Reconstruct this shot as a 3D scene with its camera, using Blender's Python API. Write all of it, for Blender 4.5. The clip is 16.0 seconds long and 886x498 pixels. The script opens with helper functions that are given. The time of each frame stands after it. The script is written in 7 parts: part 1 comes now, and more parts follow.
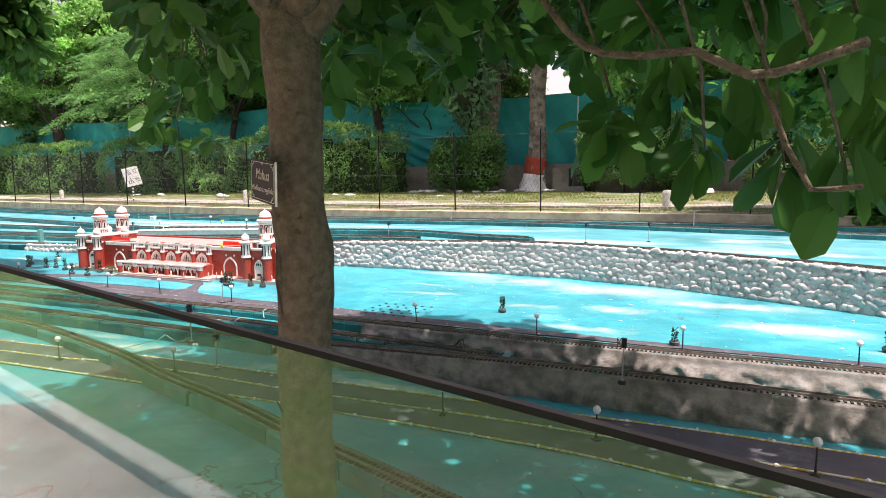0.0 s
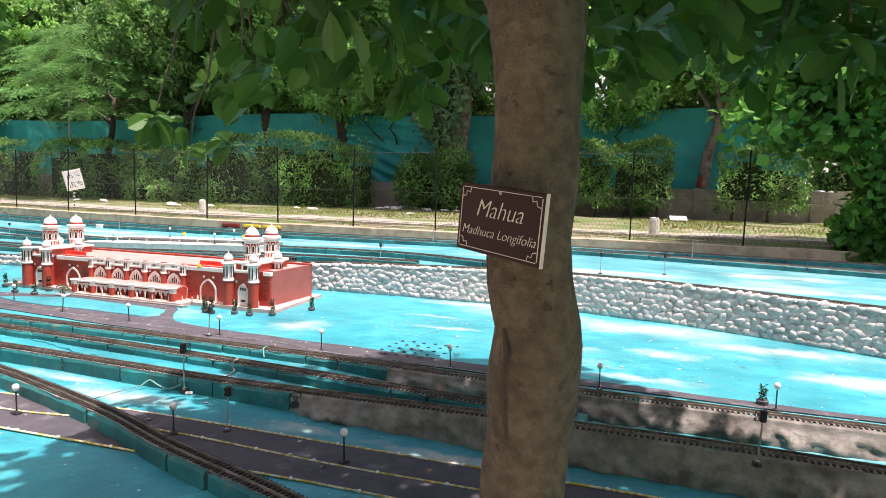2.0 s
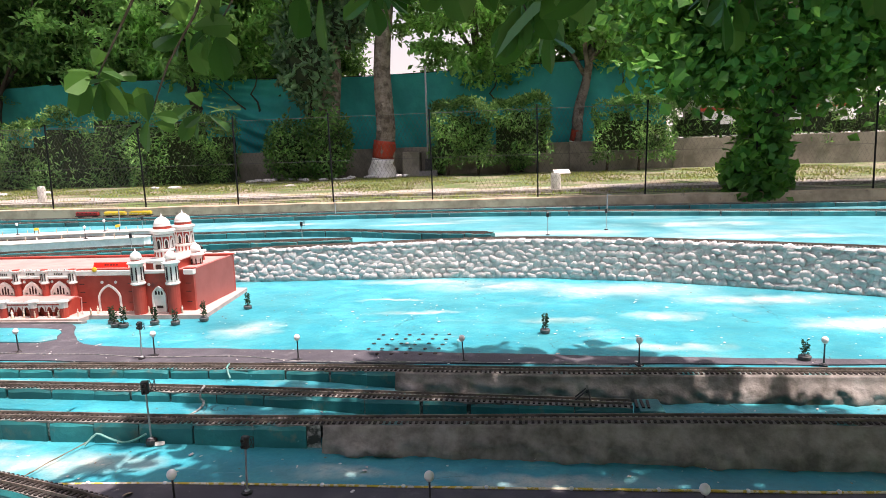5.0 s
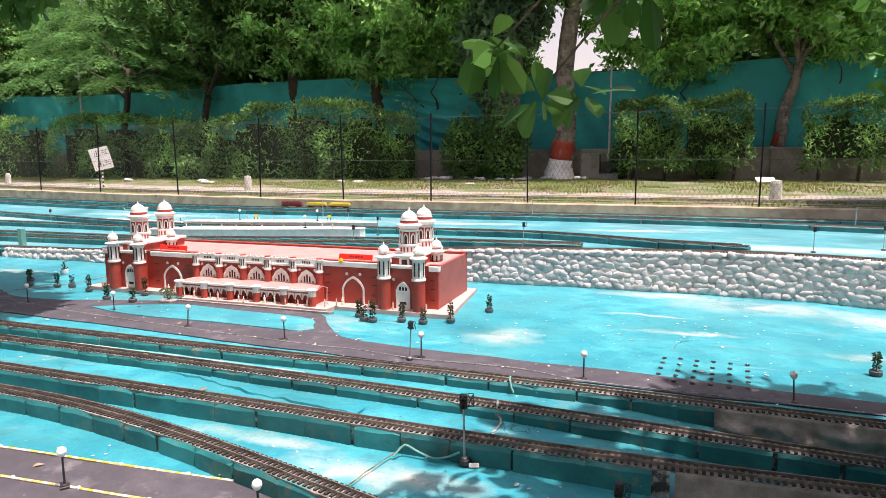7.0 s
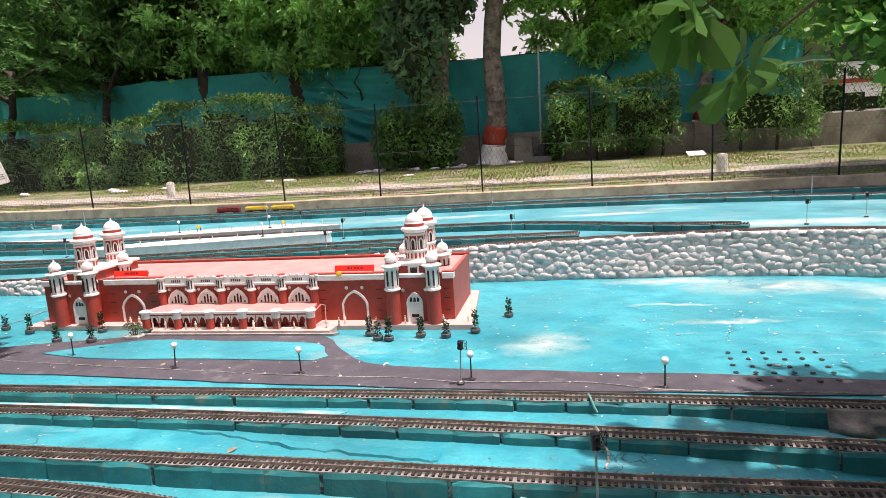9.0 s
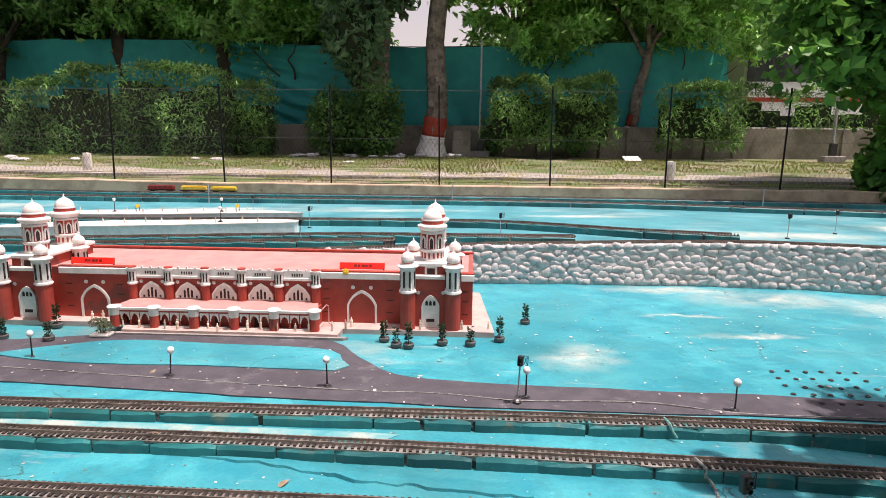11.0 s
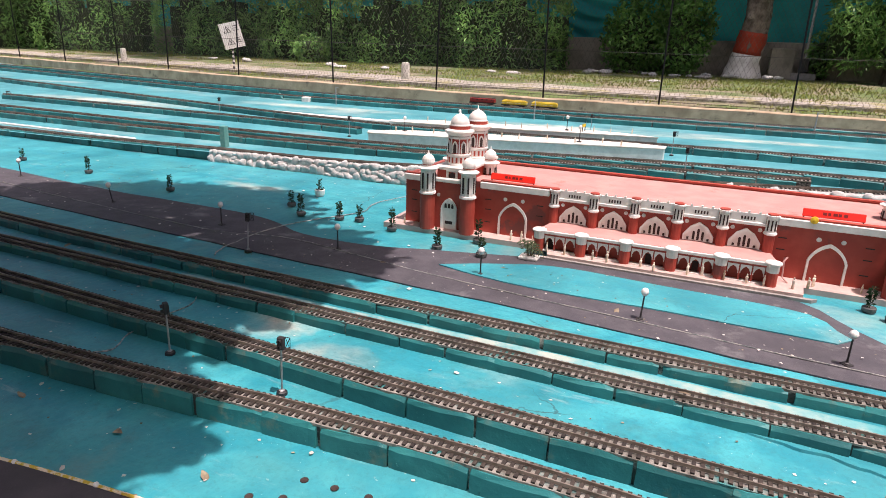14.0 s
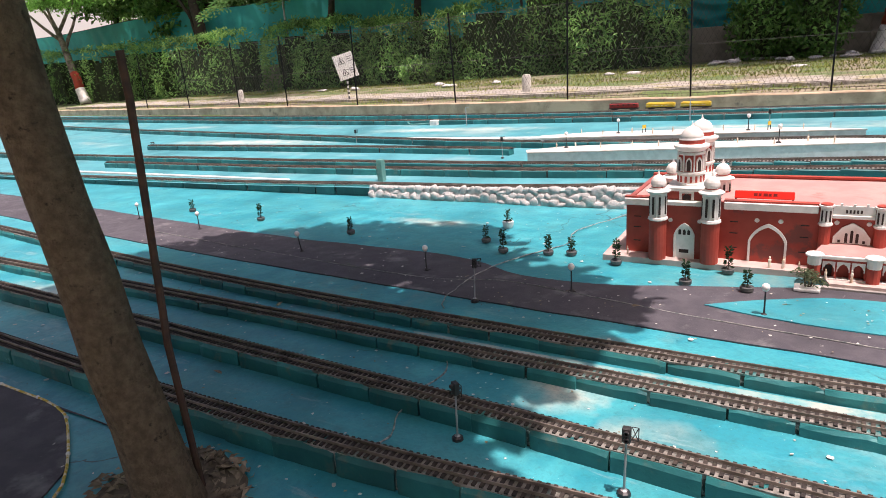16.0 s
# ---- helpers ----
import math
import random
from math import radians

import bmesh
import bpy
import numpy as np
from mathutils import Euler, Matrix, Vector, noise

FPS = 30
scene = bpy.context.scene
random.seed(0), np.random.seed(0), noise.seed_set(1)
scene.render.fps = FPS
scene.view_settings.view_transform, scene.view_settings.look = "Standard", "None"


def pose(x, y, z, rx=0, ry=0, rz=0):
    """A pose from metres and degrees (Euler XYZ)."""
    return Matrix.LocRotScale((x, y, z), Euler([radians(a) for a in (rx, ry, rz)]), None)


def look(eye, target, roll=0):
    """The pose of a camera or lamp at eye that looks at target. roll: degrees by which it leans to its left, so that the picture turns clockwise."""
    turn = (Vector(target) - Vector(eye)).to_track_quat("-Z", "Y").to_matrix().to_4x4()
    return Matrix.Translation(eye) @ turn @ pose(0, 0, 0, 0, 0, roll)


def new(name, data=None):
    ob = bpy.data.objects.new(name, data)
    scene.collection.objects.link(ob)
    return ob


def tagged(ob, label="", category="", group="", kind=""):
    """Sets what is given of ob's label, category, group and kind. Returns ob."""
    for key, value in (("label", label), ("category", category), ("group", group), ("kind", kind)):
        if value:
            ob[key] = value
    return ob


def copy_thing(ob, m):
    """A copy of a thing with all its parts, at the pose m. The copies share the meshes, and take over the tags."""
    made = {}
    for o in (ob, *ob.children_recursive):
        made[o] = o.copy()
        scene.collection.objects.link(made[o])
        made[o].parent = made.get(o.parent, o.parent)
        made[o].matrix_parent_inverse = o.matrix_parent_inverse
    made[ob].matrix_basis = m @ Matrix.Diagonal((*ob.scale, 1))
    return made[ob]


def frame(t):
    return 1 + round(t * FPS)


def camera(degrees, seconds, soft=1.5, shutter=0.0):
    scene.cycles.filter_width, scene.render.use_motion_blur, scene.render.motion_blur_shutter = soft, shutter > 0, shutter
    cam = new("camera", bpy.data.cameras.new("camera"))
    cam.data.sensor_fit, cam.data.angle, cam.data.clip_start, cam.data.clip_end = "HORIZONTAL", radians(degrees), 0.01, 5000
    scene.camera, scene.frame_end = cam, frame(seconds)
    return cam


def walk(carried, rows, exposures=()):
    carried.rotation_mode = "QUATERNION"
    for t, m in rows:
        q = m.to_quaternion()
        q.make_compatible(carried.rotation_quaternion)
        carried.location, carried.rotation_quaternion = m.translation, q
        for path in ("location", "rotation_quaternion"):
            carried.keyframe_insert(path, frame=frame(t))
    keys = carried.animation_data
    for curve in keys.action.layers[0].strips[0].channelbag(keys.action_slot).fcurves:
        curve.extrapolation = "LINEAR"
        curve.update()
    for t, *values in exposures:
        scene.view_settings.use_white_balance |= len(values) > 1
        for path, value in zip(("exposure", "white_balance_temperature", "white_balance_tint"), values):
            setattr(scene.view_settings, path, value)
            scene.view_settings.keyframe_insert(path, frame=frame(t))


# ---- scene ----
cam = camera(69.9, 16.0, soft=0.6)
PATH = [
    (0, (-0.68, -0.137, 1.21), (-1.5, 1.673, 0.98), -0.7),
    (0.5, (-0.944, -0.023, 1.221), (-1.755, 1.795, 1.029), -0.8),
    (1, (-1.176, 0.061, 1.238), (-2.035, 1.855, 1.029), 0.5),
    (1.5, (-1.413, 0.176, 1.253), (-2.12, 2.038, 1.083), 0.9),
    (2, (-1.626, 0.255, 1.249), (-2.282, 2.136, 1.07), 1.6),
    (2.5, (-1.83, 0.374, 1.25), (-2.364, 2.288, 1.022), 1.4),
    (3, (-1.999, 0.458, 1.24), (-2.225, 2.424, 0.948), 1.9),
    (3.2, (-2.058, 0.46, 1.242), (-2.179, 2.432, 0.926), -0.6),
    (5.3, (-2.854, 0.735, 1.268), (-3.083, 2.702, 0.988), -1.6),
    (5.5, (-2.954, 0.751, 1.265), (-3.222, 2.716, 1.005), -0.1),
    (6, (-3.216, 0.833, 1.257), (-3.7, 2.756, 0.995), 0.8),
    (6.5, (-3.468, 0.91, 1.245), (-4.188, 2.749, 0.928), 1.3),
    (7, (-3.698, 0.946, 1.248), (-4.341, 2.819, 0.968), -0.2),
    (7.5, (-3.973, 0.963, 1.258), (-4.624, 2.828, 0.949), -1.6),
    (7.7, (-4.075, 0.99, 1.27), (-4.771, 2.838, 0.954), -1.8),
    (8, (-4.187, 1.047, 1.288), (-4.811, 2.932, 1.046), -1.3),
    (8.5, (-4.364, 1.109, 1.306), (-4.902, 3.016, 1.034), -2.8),
    (8.7, (-4.442, 1.155, 1.305), (-4.919, 3.075, 1.012), -3.3),
    (10.8, (-5.246, 1.514, 1.355), (-5.329, 3.475, 0.968), 0.2),
    (11, (-5.383, 1.481, 1.346), (-5.473, 3.446, 0.984), 0.6),
    (11.5, (-5.631, 1.541, 1.314), (-5.91, 3.47, 0.864), -0.6),
    (12, (-5.86, 1.593, 1.299), (-6.356, 3.467, 0.809), -1.1),
    (12.5, (-5.995, 1.547, 1.3), (-6.566, 3.375, 0.722), 0.3),
    (13, (-6.245, 1.548, 1.336), (-6.779, 3.389, 0.764), -0.6),
    (13.5, (-6.533, 1.618, 1.303), (-7.136, 3.428, 0.704), 0.8),
    (14, (-6.787, 1.638, 1.303), (-7.541, 3.383, 0.682), 1.8),
    (14.5, (-7.047, 1.632, 1.294), (-7.915, 3.318, 0.657), -1.9),
    (15, (-7.287, 1.64, 1.317), (-8.177, 3.317, 0.688), -4.2),
    (15.5, (-7.552, 1.668, 1.34), (-8.514, 3.314, 0.736), -5.2),
    (16, (-7.781, 1.689, 1.35), (-8.789, 3.315, 0.77), -4.6),
]
EXPOSURES = [(0.0, 0.80, 6700, 26), (3.2, 0.84, 6750, 28), (5.5, 0.68, 6750, 29), (8.5, 0.50, 6750, 29), (10.8, 0.28, 6800, 30), (14.0, 0.22, 6800, 29), (16.0, 0.34, 6850, 30)]
walk(cam, [(t, look(eye, target, roll)) for t, eye, target, roll in PATH], EXPOSURES)

# ---- light ----
world = bpy.data.worlds.new("sky")
scene.world = world
world.use_nodes = True
_wn = world.node_tree.nodes
_sky = _wn.new("ShaderNodeTexSky")
_sky.sky_type, _sky.sun_disc = "NISHITA", False
SUN_EL, SUN_AZ = 75.0, 105.0          # degrees; azimuth clockwise from +y
_sky.sun_elevation, _sky.sun_rotation = radians(SUN_EL), radians(SUN_AZ)
_sky.air_density, _sky.dust_density = 1.0, 6.0
_wn["Background"].inputs["Strength"].default_value = 0.115
_wl = world.node_tree.links
_tc, _sep, _hz = _wn.new("ShaderNodeTexCoord"), _wn.new("ShaderNodeSeparateXYZ"), _wn.new("ShaderNodeMapRange")
_wl.new(_tc.outputs["Generated"], _sep.inputs[0])
_wl.new(_sep.outputs["Z"], _hz.inputs["Value"])
_hz.inputs["From Min"].default_value, _hz.inputs["From Max"].default_value = 0.45, 0.0      # white haze, thickest at the horizon
_hz.inputs["To Max"].default_value = 0.75
_hm = _wn.new("ShaderNodeMix")
_hm.data_type = "RGBA"
_wl.new(_hz.outputs["Result"], _hm.inputs["Factor"])
_wl.new(_sky.outputs[0], _hm.inputs["A"])
_hm.inputs["B"].default_value = (7.6, 7.4, 6.6, 1)
_wl.new(_hm.outputs["Result"], _wn["Background"].inputs["Color"])
_sd = bpy.data.lights.new("sun", "SUN")
_sd.energy, _sd.angle, _sd.color = 4.6, radians(0.7), (1.0, 0.95, 0.87)
_so = new("sun", _sd)
_dir = Vector((math.sin(radians(SUN_AZ)) * math.cos(radians(SUN_EL)), math.cos(radians(SUN_AZ)) * math.cos(radians(SUN_EL)), math.sin(radians(SUN_EL))))
_so.matrix_world = look(_dir * 40, (0, 0, 0))


# ---- materials ----
def mat(name, col, col2=None, scale=8.0, rough=0.6, bump=0.15, bscale=60.0, metal=0.0, mix_lo=0.42, mix_hi=0.62, third=None, tscale=1.2, t_lo=0.6, t_hi=0.66, rand=0.0, fleck=None, bdist=0.004, island=False, spec=0.5, stretch=0.0, worn=(), grime=None, swell=0.0):
    """Noise-mixed paint or mineral surface: two colours at one scale, an optional third in patches, fine relief."""
    m = bpy.data.materials.new(name)
    m.use_nodes = True
    n, l = m.node_tree.nodes, m.node_tree.links
    b = n["Principled BSDF"]
    b.inputs["Roughness"].default_value, b.inputs["Metallic"].default_value = rough, metal
    b.inputs["Specular IOR Level"].default_value = spec
    co = n.new("ShaderNodeNewGeometry").outputs["Position"]
    flat = co
    if stretch:
        mp = n.new("ShaderNodeVectorMath")
        mp.operation = "MULTIPLY"
        mp.inputs[1].default_value = (stretch, 1.25, 1.0)
        l.new(co, mp.inputs[0])
        flat = mp.outputs[0]
    def nz(s, detail=6, r=0.6, at=None):
        t = n.new("ShaderNodeTexNoise")
        t.inputs["Scale"].default_value, t.inputs["Detail"].default_value, t.inputs["Roughness"].default_value = s, detail, r
        l.new(at or co, t.inputs["Vector"])
        return t.outputs["Fac"]
    def ramp(src, lo, hi):
        r = n.new("ShaderNodeMapRange")
        r.inputs["From Min"].default_value, r.inputs["From Max"].default_value = lo, hi
        l.new(src, r.inputs["Value"])
        return r.outputs["Result"]
    def mixc(f, a, c):
        x = n.new("ShaderNodeMix")
        x.data_type = "RGBA"
        l.new(f, x.inputs["Factor"])
        for sock, v in ((x.inputs["A"], a), (x.inputs["B"], c)):
            if isinstance(v, tuple):
                sock.default_value = (*v, 1)
            else:
                l.new(v, sock)
        return x.outputs["Result"]
    col2 = col2 or tuple(c * 0.75 for c in col)
    c = mixc(ramp(nz(scale), mix_lo, mix_hi), col, col2)
    if third:
        c = mixc(ramp(nz(tscale, 8, 0.65, flat), t_lo, t_hi), c, third)
    if worn:
        # bare places where the paint has gone, each at its own spot with a ragged outline
        wv = n.new("ShaderNodeTexNoise")
        wv.inputs["Scale"].default_value, wv.inputs["Detail"].default_value = 5.0, 5
        l.new(co, wv.inputs["Vector"])
        ad = n.new("ShaderNodeVectorMath")
        ad.operation = "MULTIPLY_ADD"
        ad.inputs[1].default_value, ad.inputs[2].default_value = (0.5, 0.22, 0), (-0.25, -0.11, 0)
        l.new(wv.outputs["Color"], ad.inputs[0])
        sm = n.new("ShaderNodeVectorMath")
        l.new(ad.outputs[0], sm.inputs[0])
        l.new(co, sm.inputs[1])
        top = None
        for px, py, rx, ry in worn:
            sb = n.new("ShaderNodeVectorMath")
            sb.operation = "MULTIPLY_ADD"
            sb.inputs[1].default_value, sb.inputs[2].default_value = (1 / rx, 1 / ry, 0), (-px / rx, -py / ry, 0)
            l.new(sm.outputs[0], sb.inputs[0])
            ln_ = n.new("ShaderNodeVectorMath")
            ln_.operation = "LENGTH"
            l.new(sb.outputs[0], ln_.inputs[0])
            if top is None:
                top = ln_.outputs["Value"]
            else:
                mn = n.new("ShaderNodeMath")
                mn.operation = "MINIMUM"
                l.new(top, mn.inputs[0])
                l.new(ln_.outputs["Value"], mn.inputs[1])
                top = mn.outputs[0]
        c = mixc(ramp(top, 1.65, 0.35), c, mixc(ramp(nz(9, 5), 0.35, 0.62), (0.60, 0.575, 0.475), (0.30, 0.50, 0.48)))
    if fleck:
        c = mixc(ramp(nz(2.1, 3), 0.40, 0.62), c, mixc(ramp(nz(1.1, 2), 0.35, 0.65), c, tuple(0.72 * v for v in col)))
        c = mixc(ramp(nz(26, 5, 0.7), 0.665, 0.72), c, fleck)
        c = mixc(ramp(nz(70, 3, 0.6), 0.73, 0.78), c, tuple(min(0.8, 1.35 * v) for v in fleck))
        c = mixc(ramp(nz(11, 6, 0.75), 0.66, 0.74), c, tuple(0.45 * v for v in col))
    if grime:
        # dull patches, pale scrapes, grit and hairline cracks
        def part_of(src, lo, hi, top):
            r = n.new("ShaderNodeMapRange")
            r.inputs["From Min"].default_value, r.inputs["From Max"].default_value, r.inputs["To Max"].default_value = lo, hi, top
            l.new(src, r.inputs["Value"])
            return r.outputs["Result"]
        def scaled(v):
            q = n.new("ShaderNodeVectorMath")
            q.operation = "MULTIPLY"
            q.inputs[1].default_value = v
            l.new(co, q.inputs[0])
            return q.outputs[0]
        c = mixc(part_of(nz(1.4, 10, 0.72, scaled((0.8, 1.5, 1))), 0.47, 0.66, 0.55), c, grime)
        c = mixc(part_of(nz(5.5, 9, 0.78), 0.52, 0.68, 0.5), c, tuple(0.62 * v for v in grime))
        c = mixc(part_of(nz(3.0, 9, 0.74, scaled((0.5, 2.6, 1))), 0.60, 0.69, 0.55), c, tuple(0.30 + 0.55 * v for v in grime))
        c = mixc(part_of(nz(55, 6, 0.75), 0.50, 0.70, 0.40), c, tuple(0.5 * v for v in grime))
        c = mixc(part_of(nz(0.8, 7, 0.7, scaled((1.3, 1, 1))), 0.60, 0.72, 0.4), c, (0.27, 0.29, 0.22))
        vo = n.new("ShaderNodeTexVoronoi")
        vo.feature = "DISTANCE_TO_EDGE"
        vo.inputs["Scale"].default_value = 0.75
        wq = n.new("ShaderNodeTexNoise")
        wq.inputs["Scale"].default_value, wq.inputs["Detail"].default_value = 2.2, 8
        l.new(co, wq.inputs["Vector"])
        wa = n.new("ShaderNodeVectorMath")
        wa.operation = "MULTIPLY_ADD"
        wa.inputs[1].default_value = (0.9, 0.9, 0)
        l.new(wq.outputs["Color"], wa.inputs[0])
        l.new(co, wa.inputs[2])
        l.new(wa.outputs[0], vo.inputs["Vector"])
        cm = n.new("ShaderNodeMath")
        cm.operation = "MULTIPLY"
        l.new(part_of(vo.outputs["Distance"], 0.0042, 0.0015, 0.85), cm.inputs[0])
        l.new(part_of(nz(0.9, 3), 0.50, 0.58, 1.0), cm.inputs[1])
        c = mixc(cm.outputs[0], c, (0.03, 0.06, 0.06))
    if rand:
        hs = n.new("ShaderNodeHueSaturation")
        src = n.new("ShaderNodeNewGeometry").outputs["Random Per Island"] if island else n.new("ShaderNodeObjectInfo").outputs["Random"]
        r = n.new("ShaderNodeMapRange")
        r.inputs["To Min"].default_value, r.inputs["To Max"].default_value = 1 - rand, 1 + rand
        l.new(src, r.inputs["Value"])
        l.new(r.outputs["Result"], hs.inputs["Value"])
        l.new(c, hs.inputs["Color"])
        c = hs.outputs["Color"]
    l.new(c, b.inputs["Base Color"])
    if bump:
        bp = n.new("ShaderNodeBump")
        bp.inputs["Strength"].default_value, bp.inputs["Distance"].default_value = bump, bdist
        hgt = nz(bscale, 4)
        if swell:
            # slow hand-trowelled unevenness under the fine relief
            ms = n.new("ShaderNodeMath")
            ms.operation = "MULTIPLY_ADD"
            ms.inputs[1].default_value = swell
            l.new(nz(bscale * 0.22, 5, 0.55), ms.inputs[0])
            l.new(hgt, ms.inputs[2])
            hgt = ms.outputs[0]
        l.new(hgt, bp.inputs["Height"])
        l.new(bp.outputs["Normal"], b.inputs["Normal"])
    return m


def leafmat(name, col, col2, rough=0.45, trans=0.35, rand=0.35):
    """Leaf: two greens mixed per leaf, part of the light passing through."""
    m = bpy.data.materials.new(name)
    m.use_nodes = True
    n, l = m.node_tree.nodes, m.node_tree.links
    b = n["Principled BSDF"]
    b.inputs["Roughness"].default_value, b.inputs["Specular IOR Level"].default_value = rough, 0.22
    g = n.new("ShaderNodeNewGeometry")
    x = n.new("ShaderNodeMix")
    x.data_type = "RGBA"
    x.inputs["A"].default_value, x.inputs["B"].default_value = (*col, 1), (*col2, 1)
    l.new(g.outputs["Random Per Island"], x.inputs["Factor"])
    t = n.new("ShaderNodeTexNoise")
    t.inputs["Scale"].default_value = 1.3
    l.new(g.outputs["Position"], t.inputs["Vector"])
    hs = n.new("ShaderNodeHueSaturation")
    r = n.new("ShaderNodeMapRange")
    r.inputs["From Min"].default_value, r.inputs["From Max"].default_value = 0.3, 0.7
    r.inputs["To Min"].default_value, r.inputs["To Max"].default_value = 1 - rand, 1 + rand
    l.new(t.outputs["Fac"], r.inputs["Value"])
    l.new(r.outputs["Result"], hs.inputs["Value"])
    l.new(x.outputs["Result"], hs.inputs["Color"])
    l.new(hs.outputs["Color"], b.inputs["Base Color"])
    tr = n.new("ShaderNodeBsdfTranslucent")
    hs2 = n.new("ShaderNodeHueSaturation")
    hs2.inputs["Value"].default_value, hs2.inputs["Hue"].default_value = 1.5, 0.48
    l.new(hs.outputs["Color"], hs2.inputs["Color"])
    l.new(hs2.outputs["Color"], tr.inputs["Color"])
    mx = n.new("ShaderNodeMixShader")
    mx.inputs["Fac"].default_value = trans
    l.new(b.outputs[0], mx.inputs[1])
    l.new(tr.outputs[0], mx.inputs[2])
    l.new(mx.outputs[0], n["Material Output"].inputs["Surface"])
    return m


WORN = ((-3.65, 7.0, 0.45, 0.10), (-2.85, 6.72, 0.55, 0.2), (-1.7, 6.5, 0.6, 0.22), (-1.56, 5.55, 0.22, 0.10), (-2.34, 5.45, 0.22, 0.07), (-0.64, 6.1, 0.5, 0.16), (-1.71, 4.76, 0.28, 0.06), (-4.79, 3.25, 0.34, 0.09), (-3.46, 5.7, 0.28, 0.04), (-4.74, 5.24, 0.2, 0.18), (-5.51, 3.40, 0.3, 0.05), (-3.77, 6.18, 0.25, 0.025), (-8.23, 3.81, 0.16, 0.07), (-8.68, 3.95, 0.13, 0.12), (-10.6, 6.13, 0.3, 0.08), (-2.55, 3.18, 0.4, 0.05), (-3.5, 3.22, 0.25, 0.05), (-1.9, 3.68, 0.4, 0.05), (-0.35, 3.75, 0.4, 0.06), (-0.17, 5.3, 0.4, 0.16), (-2.2, 8.0, 0.7, 0.2), (-12.4, 3.8, 0.5, 0.15), (-0.2, 7.4, 0.8, 0.15))
M_AQUA = mat("aqua_paint", (0.010, 0.270, 0.335), (0.045, 0.405, 0.455), 4.2, 0.45, 1.0, 11, third=(0.42, 0.54, 0.49), tscale=1.3, t_lo=0.60, t_hi=0.78, bdist=0.006, stretch=0.55, fleck=(0.50, 0.60, 0.55), worn=WORN, grime=(0.055, 0.285, 0.30), swell=3.0)
M_AQUAY = mat("aqua_paint_faded", (0.05, 0.28, 0.325), (0.08, 0.35, 0.39), 3.0, 0.5, 0.5, 14, third=(0.36, 0.47, 0.45), tscale=1.0, t_lo=0.53, t_hi=0.75, bdist=0.006, stretch=0.45, fleck=(0.50, 0.58, 0.54), worn=((-2.2, 8.0, 0.7, 0.2), (-0.2, 7.4, 0.8, 0.15), (-0.5, 8.8, 0.7, 0.25), (-6.5, 10.2, 0.9, 0.12), (-4.0, 9.6, 0.6, 0.1), (-13.0, 10.6, 1.2, 0.15), (-16.5, 9.6, 1.5, 0.2), (-9.0, 10.4, 0.8, 0.1)))
M_RAILBLK = mat("matt_black_edge", (0.006, 0.006, 0.007), (0.01, 0.01, 0.01), 30, 0.7, 0.05, spec=0.2)
M_TEAL = mat("teal_block_paint", (0.006, 0.150, 0.158), (0.014, 0.215, 0.215), 6, 0.55, 0.7, 38, third=(0.17, 0.19, 0.14), tscale=8, t_lo=0.57, t_hi=0.72, rand=0.28, fleck=(0.10, 0.34, 0.33))
M_JOINT = mat("broken_joint", (0.05, 0.055, 0.05), (0.55, 0.54, 0.50), 16, 0.9, 0.6, 80, mix_lo=0.5, mix_hi=0.66)
M_MORTAR = mat("cement_bed", (0.26, 0.25, 0.225), (0.10, 0.095, 0.08), 16, 0.9, 0.8, 90, third=(0.03, 0.20, 0.20), tscale=5, t_lo=0.55, t_hi=0.66)
M_ASPH = mat("painted_asphalt", (0.060, 0.057, 0.068), (0.085, 0.08, 0.092), 9, 0.75, 0.4, 160, third=(0.20, 0.195, 0.20), tscale=4, t_lo=0.57, t_hi=0.72, fleck=(0.26, 0.25, 0.24))
M_ROCKD = mat("dark_moulded_rock", (0.33, 0.31, 0.28), (0.13, 0.118, 0.10), 9, 0.9, 1.0, 40, mix_lo=0.35, mix_hi=0.65)
M_STONE = mat("grey_moulded_stone", (0.53, 0.53, 0.515), (0.38, 0.38, 0.365), 14, 0.9, 0.9, 55, rand=0.08, bdist=0.008)
M_RAIL = mat("rusty_rail", (0.25, 0.21, 0.175), (0.12, 0.10, 0.08), 12, 0.45, 0.1, 90, metal=0.2)
M_SLEEP = mat("dark_sleeper", (0.022, 0.018, 0.016), (0.055, 0.043, 0.034), 5, 0.8, 0.2, 90)
M_RED = mat("brick_red_paint", (0.35, 0.045, 0.028), (0.41, 0.062, 0.038), 10, 0.6, 0.15, 60, third=(0.2, 0.05, 0.04), tscale=4)
M_ROOF = mat("pink_roof_paint", (0.43, 0.225, 0.205), (0.49, 0.275, 0.245), 5, 0.75, 0.3, 50, third=(0.36, 0.17, 0.15), tscale=4)
# dusty end-wall red, lightened to pink for the sun on the right end
M_SIDE = mat("dusty_sunlit_red_paint", (0.34, 0.10, 0.085), (0.30, 0.085, 0.07), 6, 0.7, 0.15, 50)
M_WHITE = mat("white_paint", (0.78, 0.76, 0.72), (0.66, 0.64, 0.60), 14, 0.5, 0.12, 70)
M_DARKO = mat("dark_opening", (0.03, 0.018, 0.015), (0.05, 0.03, 0.025), 20, 0.8, 0.1)
M_SIGNR = mat("red_board_paint", (0.86, 0.028, 0.012), (0.78, 0.025, 0.012), 10, 0.45, 0.05)
M_PINKST = mat("pink_stone_plinth", (0.54, 0.40, 0.36), (0.44, 0.33, 0.30), 12, 0.7, 0.2, 80)
